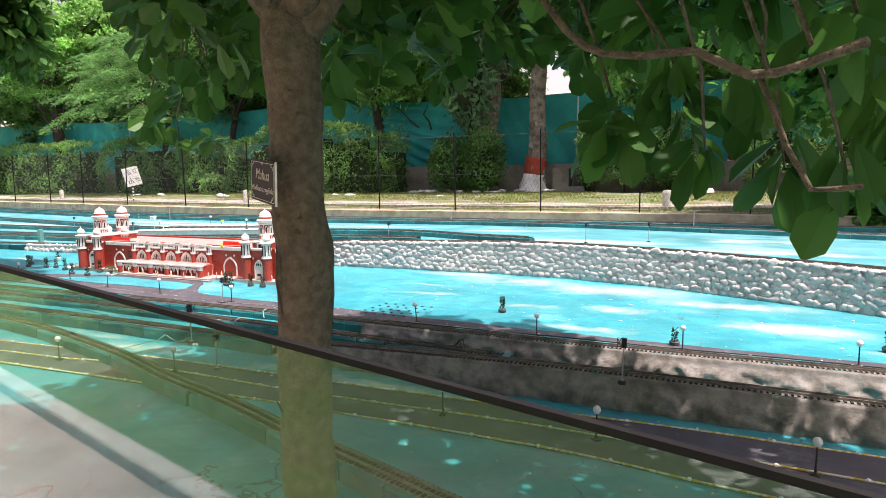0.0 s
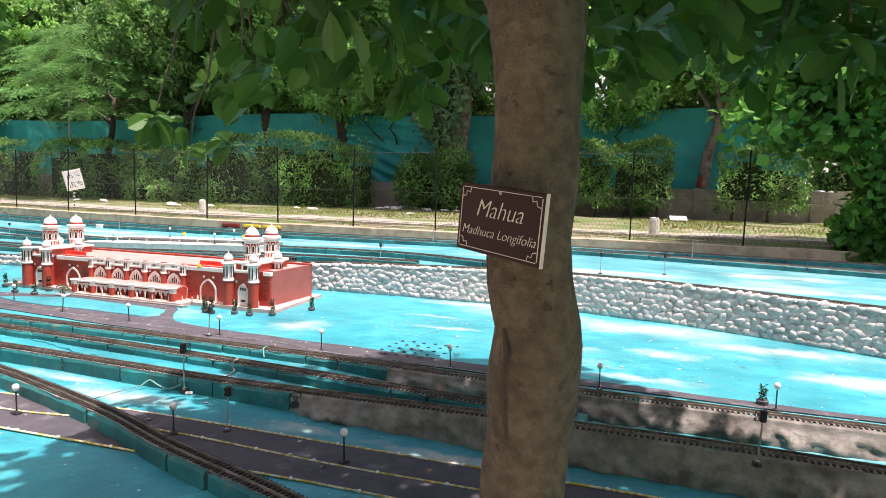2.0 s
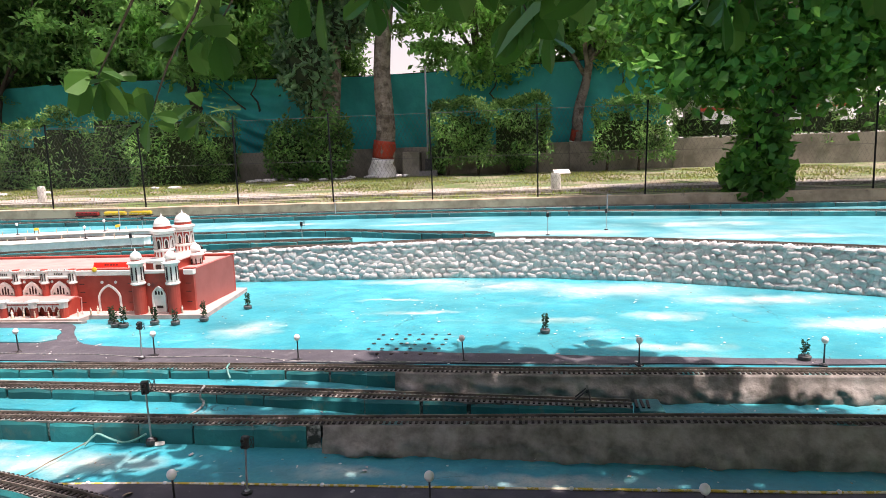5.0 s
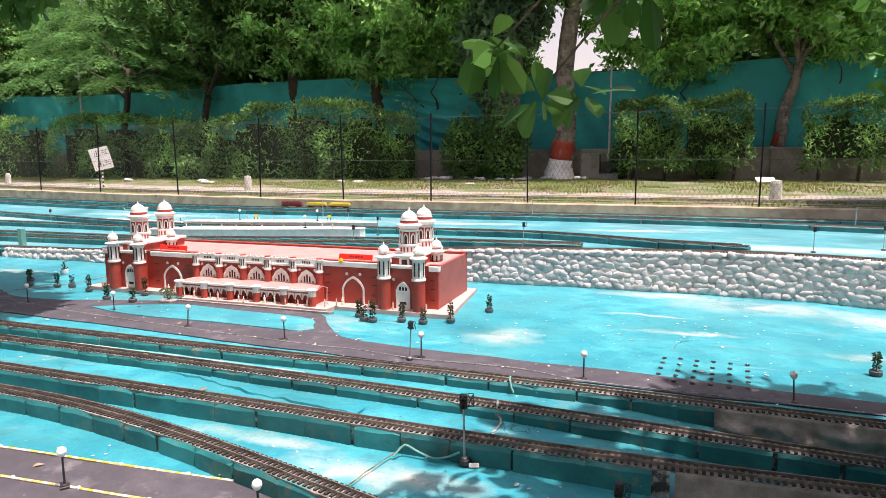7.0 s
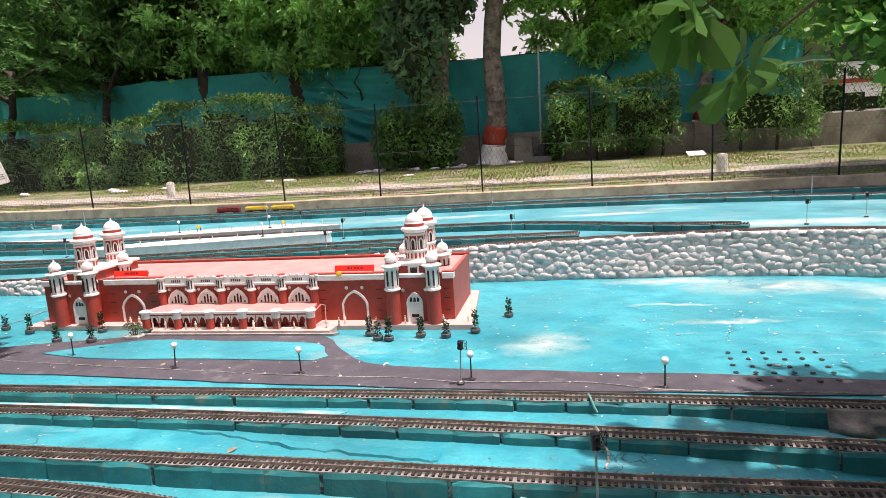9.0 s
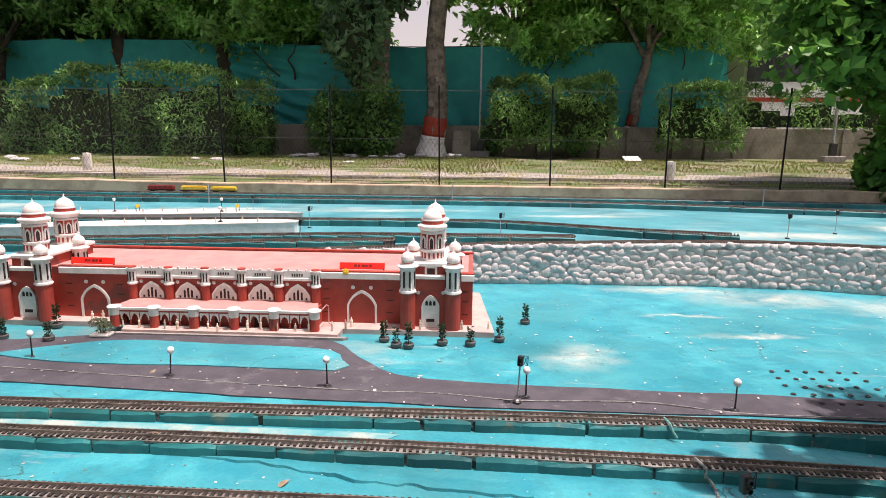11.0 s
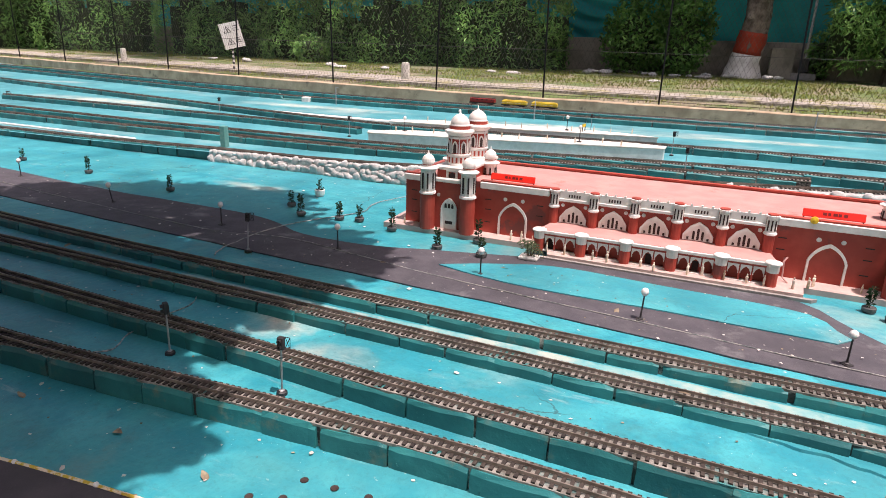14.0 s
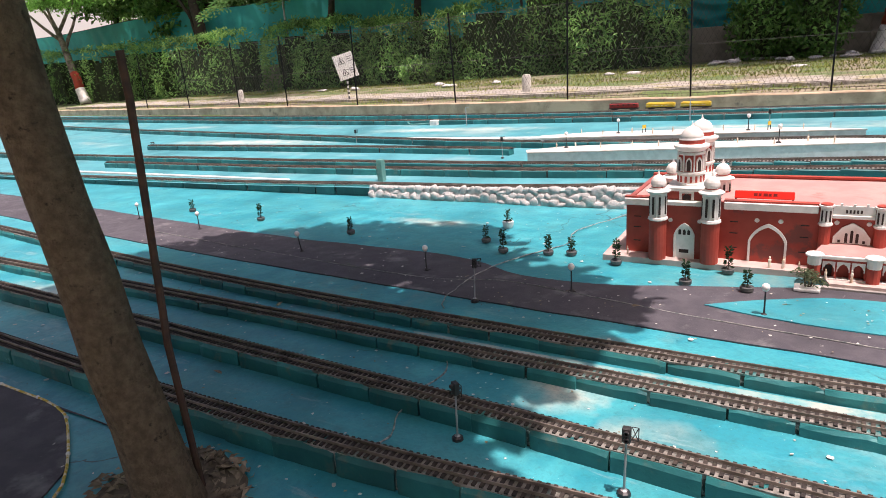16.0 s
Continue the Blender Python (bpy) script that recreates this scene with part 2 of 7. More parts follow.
M_GREYST = mat("grey_stone_plinth", (0.30, 0.28, 0.26), (0.22, 0.21, 0.2), 12, 0.8, 0.2, 80)
M_BLACK = mat("black_metal_paint", (0.02, 0.02, 0.022), (0.035, 0.03, 0.03), 20, 0.5, 0.1)
M_GLOBE = mat("white_globe", (0.82, 0.82, 0.80), (0.76, 0.76, 0.74), 20, 0.3, 0.0)
M_YEL = mat("yellow_paint", (0.72, 0.48, 0.02), (0.62, 0.40, 0.02), 10, 0.5, 0.1)
M_YELLINE = mat("yellow_rope", (0.58, 0.42, 0.05), (0.74, 0.68, 0.52), 34, 0.7, 0.1, mix_lo=0.47, mix_hi=0.53)
M_REDTRAIN = mat("maroon_train_paint", (0.28, 0.018, 0.014), (0.22, 0.018, 0.014), 10, 0.4, 0.05)
M_KERB = mat("weathered_kerb_concrete", (0.52, 0.41, 0.28), (0.31, 0.235, 0.155), 3.5, 0.9, 0.6, 30, mix_lo=0.38, mix_hi=0.66, third=(0.16, 0.13, 0.10), tscale=5, t_lo=0.58, t_hi=0.70, bdist=0.01)
M_WALL = mat("stained_boundary_wall", (0.30, 0.275, 0.22), (0.17, 0.155, 0.12), 1.6, 0.9, 0.4, 40)
M_SOIL = mat("sandy_soil", (0.27, 0.235, 0.165), (0.17, 0.155, 0.10), 2.2, 0.95, 0.8, 24, third=(0.10, 0.15, 0.045), tscale=1.3, t_lo=0.42, t_hi=0.56, bdist=0.03)
M_PAVE = mat("pink_paving", (0.47, 0.37, 0.34), (0.38, 0.30, 0.27), 3, 0.85, 0.3, 60)
M_PAVEK = mat("white_kerb_paint", (0.66, 0.64, 0.6), (0.48, 0.45, 0.40), 6, 0.8, 0.3, 50)
M_NET = mat("green_shade_net", (0.003, 0.27, 0.25), (0.006, 0.36, 0.325), 0.9, 0.7, 0.6, 3.0, bdist=0.05)
M_BARK = mat("grey_brown_bark", (0.150, 0.112, 0.070), (0.078, 0.056, 0.034), 34, 0.9, 1.0, 75, mix_lo=0.36, mix_hi=0.64, third=(0.035, 0.023, 0.014), tscale=24, t_lo=0.60, t_hi=0.68, bdist=0.012)
M_BARKFAR = mat("old_bark", (0.27, 0.225, 0.18), (0.10, 0.08, 0.06), 5.5, 0.95, 1.0, 22, third=(0.38, 0.33, 0.27), tscale=3, t_lo=0.58, t_hi=0.66, bdist=0.05)
M_BARKDK = mat("dark_bark", (0.07, 0.052, 0.036), (0.04, 0.03, 0.022), 5, 0.95, 0.6, 20, bdist=0.02)
M_TREDR = mat("red_ochre_limewash", (0.40, 0.055, 0.025), (0.33, 0.05, 0.025), 6, 0.85, 0.4, 25)
M_TREWH = mat("white_limewash", (0.74, 0.73, 0.69), (0.60, 0.58, 0.53), 6, 0.85, 0.4, 25)
M_PLATE = mat("brown_plate", (0.030, 0.010, 0.008), (0.036, 0.013, 0.010), 10, 0.55, 0.03, spec=0.25)
M_SILVER = mat("silver_print", (0.62, 0.55, 0.46), (0.55, 0.48, 0.4), 30, 0.4, 0.0)
M_STEEL = mat("galvanised_steel", (0.42, 0.42, 0.42), (0.32, 0.32, 0.32), 10, 0.5, 0.1, metal=0.4)
M_WIRE = mat("dull_wire", (0.14, 0.13, 0.11), (0.2, 0.18, 0.15), 10, 0.6, 0.0, metal=0.3)
M_CABLE = mat("grey_cable", (0.38, 0.38, 0.35), (0.10, 0.13, 0.13), 34, 0.6, 0.0)
M_PIPE = mat("faded_green_hose", (0.10, 0.30, 0.27), (0.16, 0.34, 0.3), 20, 0.5, 0.0)
M_POT = mat("dark_cement_pot", (0.075, 0.085, 0.085), (0.12, 0.12, 0.115), 30, 0.8, 0.3, 90)
M_LITTER = mat("dry_litter", (0.30, 0.25, 0.17), (0.14, 0.11, 0.075), 12, 0.95, 0.3, rand=0.35, island=True)
M_GRASS = leafmat("grass_blades", (0.12, 0.19, 0.035), (0.30, 0.31, 0.10), 0.7, 0.3)
M_LMAH = leafmat("mahua_leaf", (0.028, 0.10, 0.018), (0.065, 0.175, 0.030), 0.42, 0.32, 0.3)
M_LHEDGE = leafmat("hedge_leaf", (0.035, 0.135, 0.034), (0.23, 0.42, 0.13), 0.42, 0.3, 0.6)
# darker copy of the tree leaf: the wood's shade is put into its greens
M_LDARK = leafmat("deep_shade_leaf", (0.035, 0.12, 0.03), (0.16, 0.33, 0.09), 0.5, 0.35, 0.5)
M_LMID = leafmat("tree_leaf", (0.13, 0.32, 0.08), (0.32, 0.58, 0.19), 0.5, 0.5, 0.5)
M_LVINE = leafmat("vine_leaf", (0.032, 0.12, 0.022), (0.10, 0.28, 0.045), 0.42, 0.4, 0.35)
M_LPOT = leafmat("model_plant_leaf", (0.02, 0.05, 0.022), (0.035, 0.07, 0.03), 0.6, 0.15, 0.2)
M_LPALM = leafmat("model_palm_leaf", (0.08, 0.12, 0.06), (0.16, 0.2, 0.11), 0.6, 0.2, 0.3)
M_LFEATH = leafmat("feathery_leaf", (0.07, 0.20, 0.06), (0.14, 0.31, 0.10), 0.5, 0.4, 0.4)
M_LCLIMB = leafmat("climber_leaf", (0.05, 0.13, 0.055), (0.15, 0.26, 0.13), 0.35, 0.3, 0.4)
# near-black green: the shade inside hedges and shrubs, put into the colour
M_CORE = mat("hedge_shade_core", (0.018, 0.032, 0.012), (0.03, 0.045, 0.015), 6, 0.95, 0.5, 20)
M_FIG = mat("model_figure_paint", (0.72, 0.66, 0.56), (0.60, 0.44, 0.30), 25, 0.6, 0.0, rand=0.3)
M_BUS = mat("white_vehicle_paint", (0.78, 0.78, 0.78), (0.7, 0.7, 0.7), 3, 0.35, 0.0)
M_BUSGL = mat("dark_window_glass", (0.03, 0.035, 0.04), (0.05, 0.05, 0.055), 3, 0.1, 0.0)
M_WHITEST = mat("white_stone_post", (0.66, 0.64, 0.58), (0.5, 0.48, 0.42), 10, 0.8, 0.2)

M_GLASS = bpy.data.materials.new("dusty_green_glass")
M_GLASS.use_nodes = True
_n, _l = M_GLASS.node_tree.nodes, M_GLASS.node_tree.links
_tr, _gl, _df = _n.new("ShaderNodeBsdfTransparent"), _n.new("ShaderNodeBsdfGlossy"), _n.new("ShaderNodeBsdfDiffuse")
_tr.inputs["Color"].default_value = (0.80, 0.90, 0.83, 1)
_gl.inputs["Roughness"].default_value = 0.015
_df.inputs["Color"].default_value = (0.34, 0.40, 0.30, 1)
_m1, _m2 = _n.new("ShaderNodeMixShader"), _n.new("ShaderNodeMixShader")
_nz, _mr = _n.new("ShaderNodeTexNoise"), _n.new("ShaderNodeMapRange")
_nz.inputs["Scale"].default_value, _nz.inputs["Detail"].default_value = 5.0, 6
_mr.inputs["To Min"].default_value, _mr.inputs["To Max"].default_value = 0.0, 0.07
_l.new(_nz.outputs["Fac"], _mr.inputs["Value"])
_l.new(_mr.outputs["Result"], _m1.inputs["Fac"])
_l.new(_tr.outputs[0], _m1.inputs[1])
_l.new(_df.outputs[0], _m1.inputs[2])
_lw, _pw, _ad = _n.new("ShaderNodeLayerWeight"), _n.new("ShaderNodeMath"), _n.new("ShaderNodeMath")
_pw.operation, _ad.operation = "POWER", "MULTIPLY_ADD"
_l.new(_lw.outputs["Facing"], _pw.inputs[0])
_pw.inputs[1].default_value = 3.1
_l.new(_pw.outputs[0], _ad.inputs[0])
_ad.inputs[1].default_value, _ad.inputs[2].default_value = 0.95, 0.04
_l.new(_ad.outputs[0], _m2.inputs["Fac"])
_l.new(_m1.outputs[0], _m2.inputs[1])
_l.new(_gl.outputs[0], _m2.inputs[2])
_l.new(_m2.outputs[0], _n["Material Output"].inputs["Surface"])


# ---- mesh helpers ----
def part(name, bm, material, parent=None, label="", smooth=False):
    me = bpy.data.meshes.new(name)
    if isinstance(bm, tuple):
        me.from_pydata(*bm)
    else:
        bm.to_mesh(me)
        bm.free()
    me.materials.append(material)
    if smooth:
        for p in me.polygons:
            p.use_smooth = True
    ob = new(name, me)
    if parent:
        ob.parent = parent
    return tagged(ob, label)


def same(name, ob, parent, m):
    """A repeat of a part on the same mesh."""
    o = new(name, ob.data)
    o.parent = parent
    o.matrix_basis = m
    return o


def thing(name, label, category, group="", kind="", loc=(0, 0, 0), rz=0):
    e = new(name)
    e.empty_display_size = 0.05
    e.matrix_basis = pose(*loc, 0, 0, rz)
    return tagged(e, label, category, group, kind)


def box(bm, x0, x1, y0, y1, z0, z1, bev=0.0):
    vs = [bm.verts.new((x, y, z)) for z in (z0, z1) for y in (y0, y1) for x in (x0, x1)]
    fs = [bm.faces.new([vs[i] for i in q]) for q in ((0, 2, 3, 1), (4, 5, 7, 6), (0, 1, 5, 4), (2, 6, 7, 3), (0, 4, 6, 2), (1, 3, 7, 5))]
    if bev:
        es = list({e for f in fs for e in f.edges})
        bmesh.ops.bevel(bm, geom=es, offset=bev, segments=1, affect="EDGES")
    return bm


def boxm(*a, bev=0.0):
    return box(bmesh.new(), *a, bev=bev)


def lathe(bm, prof, cx=0, cy=0, n=16, squash=1.0, ribs=0.0):
    """Turned solid from (radius, height) pairs; ribs: flutes the surface."""
    rings = []
    for r, z in prof:
        if r < 1e-6:
            rings.append([bm.verts.new((cx, cy, z))])
        else:
            rings.append([bm.verts.new((cx + r * (1 + ribs * math.cos(i * math.pi)) * math.cos(2 * math.pi * i / n), cy + squash * r * (1 + ribs * math.cos(i * math.pi)) * math.sin(2 * math.pi * i / n), z)) for i in range(n)])
    for a, b in zip(rings, rings[1:]):
        for i in range(n):
            j = (i + 1) % n
            if len(a) == 1 and len(b) == 1:
                continue
            if len(a) == 1:
                bm.faces.new((a[0], b[j], b[i]))
            elif len(b) == 1:
                bm.faces.new((a[i], a[j], b[0]))
            else:
                bm.faces.new((a[i], a[j], b[j], b[i]))
    if len(rings[0]) > 1:
        bm.faces.new(rings[0][::-1])
    if len(rings[-1]) > 1:
        bm.faces.new(rings[-1])
    return bm


def tube(bm, pts, radii, n=8, rough=0.0):
    """Tapered tube along points."""
    rings = []
    pts = [Vector(p) for p in pts]
    for i, p in enumerate(pts):
        d = (pts[min(i + 1, len(pts) - 1)] - pts[max(i - 1, 0)]).normalized()
        u = d.cross(Vector((0.13, 0.97, 0.2))).normalized()
        v = d.cross(u)
        r = radii[i] if isinstance(radii, (list, tuple)) else radii
        ring = []
        for k in range(n):
            a = 2 * math.pi * k / n
            rr = r * (1 + rough * noise.noise(p * 9 + Vector((math.cos(a), math.sin(a), 0)) * 1.3))
            ring.append(bm.verts.new(p + (u * math.cos(a) + v * math.sin(a)) * rr))
        rings.append(ring)
    for a, b in zip(rings, rings[1:]):
        for k in range(n):
            j = (k + 1) % n
            bm.faces.new((a[k], a[j], b[j], b[k]))
    bm.faces.new(rings[0][::-1])
    bm.faces.new(rings[-1])
    return bm


def curve_pts(pts, step):
    """Points on a smooth curve through pts (x, y[, z]) at even steps."""
    P = np.array(pts, float)
    out = []
    for i in range(len(P) - 1):
        p0, p1, p2, p3 = P[max(i - 1, 0)], P[i], P[i + 1], P[min(i + 2, len(P) - 1)]
        for t in np.linspace(0, 1, 40, endpoint=False):
            out.append(0.5 * ((2 * p1) + (p2 - p0) * t + (2 * p0 - 5 * p1 + 4 * p2 - p3) * t * t + (3 * p1 - p0 - 3 * p2 + p3) * t ** 3))
    out.append(P[-1])
    out = np.array(out)
    s = np.concatenate([[0], np.cumsum(np.linalg.norm(np.diff(out[:, :2], axis=0), axis=1))])
    q = np.arange(0, s[-1], step)
    return np.stack([np.interp(q, s, out[:, k]) for k in range(out.shape[1])], 1)


def prism(bm, poly, z0, z1):
    """Upright block over a plan outline."""
    a = [bm.verts.new((x, y, z0)) for x, y in poly]
    b = [bm.verts.new((x, y, z1)) for x, y in poly]
    n = len(poly)
    for i in range(n):
        j = (i + 1) % n
        bm.faces.new((a[i], a[j], b[j], b[i]))
    bm.faces.new(b)
    bm.faces.new(a[::-1])
    bmesh.ops.recalc_face_normals(bm, faces=bm.faces)
    return bm


def plate(bm, outline, y0, y1, hole=None):
    """Upright slab in the xz plane from y0 to y1; with a hole of as many points it is a frame."""
    n = len(outline)
    f = [bm.verts.new((x, y0, z)) for x, z in outline]
    k = [bm.verts.new((x, y1, z)) for x, z in outline]
    for i in range(n - (1 if hole else 0)):
        j = (i + 1) % n
        bm.faces.new((f[i], f[j], k[j], k[i]))
    if hole:
        hf = [bm.verts.new((x, y0, z)) for x, z in hole]
        hk = [bm.verts.new((x, y1, z)) for x, z in hole]
        for i in range(n - 1):
            bm.faces.new((f[i], hf[i], hf[i + 1], f[i + 1]))
            bm.faces.new((k[i], k[i + 1], hk[i + 1], hk[i]))
            bm.faces.new((hf[i], hk[i], hk[i + 1], hf[i + 1]))
    else:
        bm.faces.new(f)
        bm.faces.new(k[::-1])
    bmesh.ops.recalc_face_normals(bm, faces=bm.faces)
    return bm


def arch(cx, z0, w, spring, top, n=7):
    """Pointed arch outline with rounded haunches, from its left foot round to its right foot."""
    pts = [(cx - w / 2, z0), (cx - w / 2, spring)]
    for i in range(1, n + 1):
        t = i / n
        u = t * math.pi / 2
        pts.append((cx - w / 2 * (0.62 * math.cos(u) + 0.38 * (1 - t)), spring + (top - spring) * (0.80 * math.sin(u) + 0.20 * t ** 2.2)))
    return pts + [(2 * cx - x, z) for x, z in pts[-2::-1]]


def leaves(points, size, rng, up=0.35, aspect=0.5, fold=0.15, dirs=None, shape=4):
    """Leaf blades at the points: pydata of folded lozenges, each its own island."""
    P = np.asarray(points, float)
    n = len(P)
    d = rng.normal(size=(n, 3)) if dirs is None else np.asarray(dirs, float) + rng.normal(size=(n, 3)) * 0.35
    d /= np.linalg.norm(d, axis=1)[:, None] + 1e-9
    nn = rng.normal(size=(n, 3)) + np.array([0, 0, up * 3])
    s = np.cross(d, nn)
    s /= np.linalg.norm(s, axis=1)[:, None] + 1e-9
    nrm = np.cross(s, d)
    L = size * rng.uniform(0.65, 1.25, n)[:, None]
    W = L * aspect / 2
    if shape == 4:
        V = np.stack([P, P + d * L * 0.5 + s * W + nrm * L * fold, P + d * L, P + d * L * 0.5 - s * W + nrm * L * fold], 1).reshape(-1, 3)
        F = np.arange(n * 4).reshape(n, 4)
        F = np.concatenate([F[:, [0, 1, 2]], F[:, [0, 2, 3]]], 1).reshape(-1, 3)
        return V.tolist(), [], F.tolist()
    # eight-sided blade with a keel, wider past the middle
    prof = ((0.0, 0.03), (0.22, 0.46), (0.58, 0.96), (0.84, 0.86), (1.0, 0.10))
    cols = []
    for t, w in prof:
        sag = -0.25 * t * t
        c = P + d * L * t + np.array([0, 0, 1.0]) * L * sag * 0.6
        cols += [c + s * W * w + nrm * L * fold * w * 0.5, c, c - s * W * w + nrm * L * fold * w * 0.5]
    V = np.stack(cols, 1)
    k = V.shape[1]
    quads = []
    for i in range(4):
        a = i * 3
        quads += [(a, a + 1, a + 4, a + 3), (a + 1, a + 2, a + 5, a + 4)]
    F = (np.arange(n)[:, None, None] * k + np.array(quads)[None]).reshape(-1, 4)
    return V.reshape(-1, 3).tolist(), [], F.tolist()


M_PALE = mat("bare_pale_cement", (0.12, 0.36, 0.37), (0.36, 0.43, 0.38), 5, 0.8, 0.4, 50, third=(0.05, 0.30, 0.33), tscale=3, t_lo=0.52, t_hi=0.62)


def words(body, size, shear, parent, loc, mtl):
    c = bpy.data.curves.new("lettering", "FONT")
    c.body, c.size, c.shear, c.align_x, c.align_y, c.extrude, c.offset = body, size, shear, "CENTER", "CENTER", 0.0004, -0.016 * size
    tmp = bpy.data.objects.new("tmp", c)
    scene.collection.objects.link(tmp)
    me = bpy.data.meshes.new_from_object(tmp.evaluated_get(bpy.context.evaluated_depsgraph_get()))
    bpy.data.objects.remove(tmp)
    me.materials.clear()
    me.materials.append(mtl)
    ob = new("lettering", me)
    ob.parent = parent
    ob.matrix_basis = pose(*loc, 90)
    return ob


# ---- plan of the layout ----
def along(xs, ys):
    return lambda x: float(np.interp(x, xs, ys))


def step01(a, b, x):
    t = min(max((x - a) / (b - a), 0), 1)
    return t * t * (3 - 2 * t)


T1 = [(-33.0, 6.0), (-24.0, 5.4), (-16.0, 4.85), (-12.7, 4.52), (-10.6, 4.38), (-8.3, 4.33), (-6.4, 4.33), (-4.4, 4.33), (-2.4, 4.27), (-1.0, 4.27), (0.5, 4.27), (4.0, 4.2)]
T2 = [(-33.0, 4.9), (-24.0, 4.5), (-16.0, 4.15), (-11.4, 4.09), (-8.4, 4.06), (-6.0, 4.02), (-4.3, 3.95), (-3.0, 3.86), (-2.04, 3.79)]
T3 = [(-33.0, 4.4), (-24.0, 4.0), (-14.0, 3.75), (-9.6, 3.64), (-8.1, 3.59), (-5.6, 3.55), (-4.0, 3.51), (-2.3, 3.46), (-0.7, 3.41), (1.5, 3.34), (4.0, 3.2)]
T4 = [(-33.0, 3.9), (-24.0, 3.5), (-14.0, 3.26), (-11.7, 3.2), (-9.5, 3.19), (-7.9, 3.29), (-7.2, 3.31), (-6.5, 3.28), (-5.8, 3.17), (-5.0, 2.98), (-4.35, 2.8), (-3.8, 2.6), (-3.05, 2.38), (-2.55, 2.2), (-2.1, 2.06), (-0.8, 1.64), (1.5, 0.95)]
y1, y2, y3, y4 = [along(*zip(*t)) for t in (T1, T2, T3, T4)]
WALLB = [(-33.0, 6.5), (-24.0, 6.6), (-14.0, 6.78), (-11.8, 6.85), (-9.5, 6.88), (-5.2, 7.10), (-3.5, 7.17), (-2.4, 7.10), (-1.3, 6.84), (0.1, 6.25), (1.5, 5.55), (4.0, 4.3)]
yw = along(*zip(*WALLB))
zw = along((-24, -14, -10.7, -9.9, -5.2, -2.8, 4), (0.06, 0.09, 0.13, 0.15, 0.34, 0.39, 0.38))
ykerb = along((-26, -12, -6, -4.9, -2.67, 0.0, 3.0, 6.0), (1.75, 1.75, 1.75, 1.55, 0.95, 0.42, -0.02, -0.35))
FENCE_Y, KERB_TOP, ROAD_LOW = 12.05, 0.48, -0.08


def fy(x):
    """The fence line: straight, then bending away towards the far end."""
    return FENCE_Y + 0.09 * max(0.0, -10 - x) + 0.09 * max(0.0, -15 - x)



def z_yard(x, y):
    k = min(max((y - yw(x)) / (fy(x) - yw(x)), 0), 1)
    return (zw(x) - 0.02) * (1 - k) + 0.27 * k


def z3(x):
    return 0.02 + 0.075 * step01(-4.6, -1.0, x)


def z_low(x, y):
    """Height of the painted floor in front of the stone wall."""
    r = step01(-4.3, -2.4, x)
    lv = [(y1(x), 0.0, -0.045 - 0.085 * r)]
    lv += [(y2(x), -0.045 - 0.085 * r, -0.05 - 0.075 * r)] if x < -2.0 else []
    lv += [(y3(x), lv[-1][2], -0.06 - 0.02 * step01(-8.5, -6.8, x))]
    lv += [(y4(x), lv[-1][2], ROAD_LOW)] if y4(x) < y3(x) - 0.12 else []
    z = 0.0
    for yy, hi, lo in lv:
        z += (lo - hi) * step01(yy + 0.03, yy - 0.03, y)
    return z + 0.006 * noise.noise(Vector((x * 1.7, y * 1.7, 0))) + 0.002 * noise.noise(Vector((x * 9, y * 9, 3)))


# ---- ground ----
def sheet(name, xs, ys_of, zf, m):
    V, F = [], []
    w = None
    for x in xs:
        ys = ys_of(x)
        w = len(ys)
        V += [(x, y, zf(x, y)) for y in ys]
    for i in range(len(xs) - 1):
        for j in range(w - 1):
            a = i * w + j
            F.append((a, a + w, a + w + 1, a + 1))
    return part(name, (V, [], F), m, smooth=True)


_gp = [(-400, -0.14), (-20, -0.14), (11.95, -0.14), (12.0, 0.40), (12.2, 0.46), (14, 0.52), (17, 0.60), (20.7, 0.66), (30, 0.7), (400, 0.7)]
_gx, _gz = [p[0] for p in _gp], [p[1] for p in _gp]


def z_verge(x, y):
    return float(np.interp(y - (fy(x) - FENCE_Y), _gx, _gz))


ground = tagged(sheet("ground", [-400, -80, -60, -40, -20, -13, 0, 10, 25, 400], lambda x: [p if abs(p) > 100 else p + min(fy(x) - FENCE_Y, 12) for p in _gx], lambda x, y: z_verge(max(x, -88), y) if abs(y) < 100 else (_gz[0] if y < 0 else _gz[-1]), M_SOIL), "sandy soil with patches of short grass", "ground", kind="structure")
lawn = tagged(sheet("lawn_strip", np.arange(-34, 14.01, 0.4), lambda x: np.arange(12.2, 20.7, 0.3) + fy(x) - FENCE_Y, lambda x, y: z_verge(x, y) + 0.012 + 0.03 * noise.noise(Vector((x * 0.8, y * 0.8, 0))), M_SOIL), "dry sandy verge with thin grass behind the fence", "ground", kind="structure")
def ylawn(x):
    """Garden side of the visitors' walk."""
    return -1.10 + 0.115 * (min(max(x, -9.0), 0.0) + 3.0)


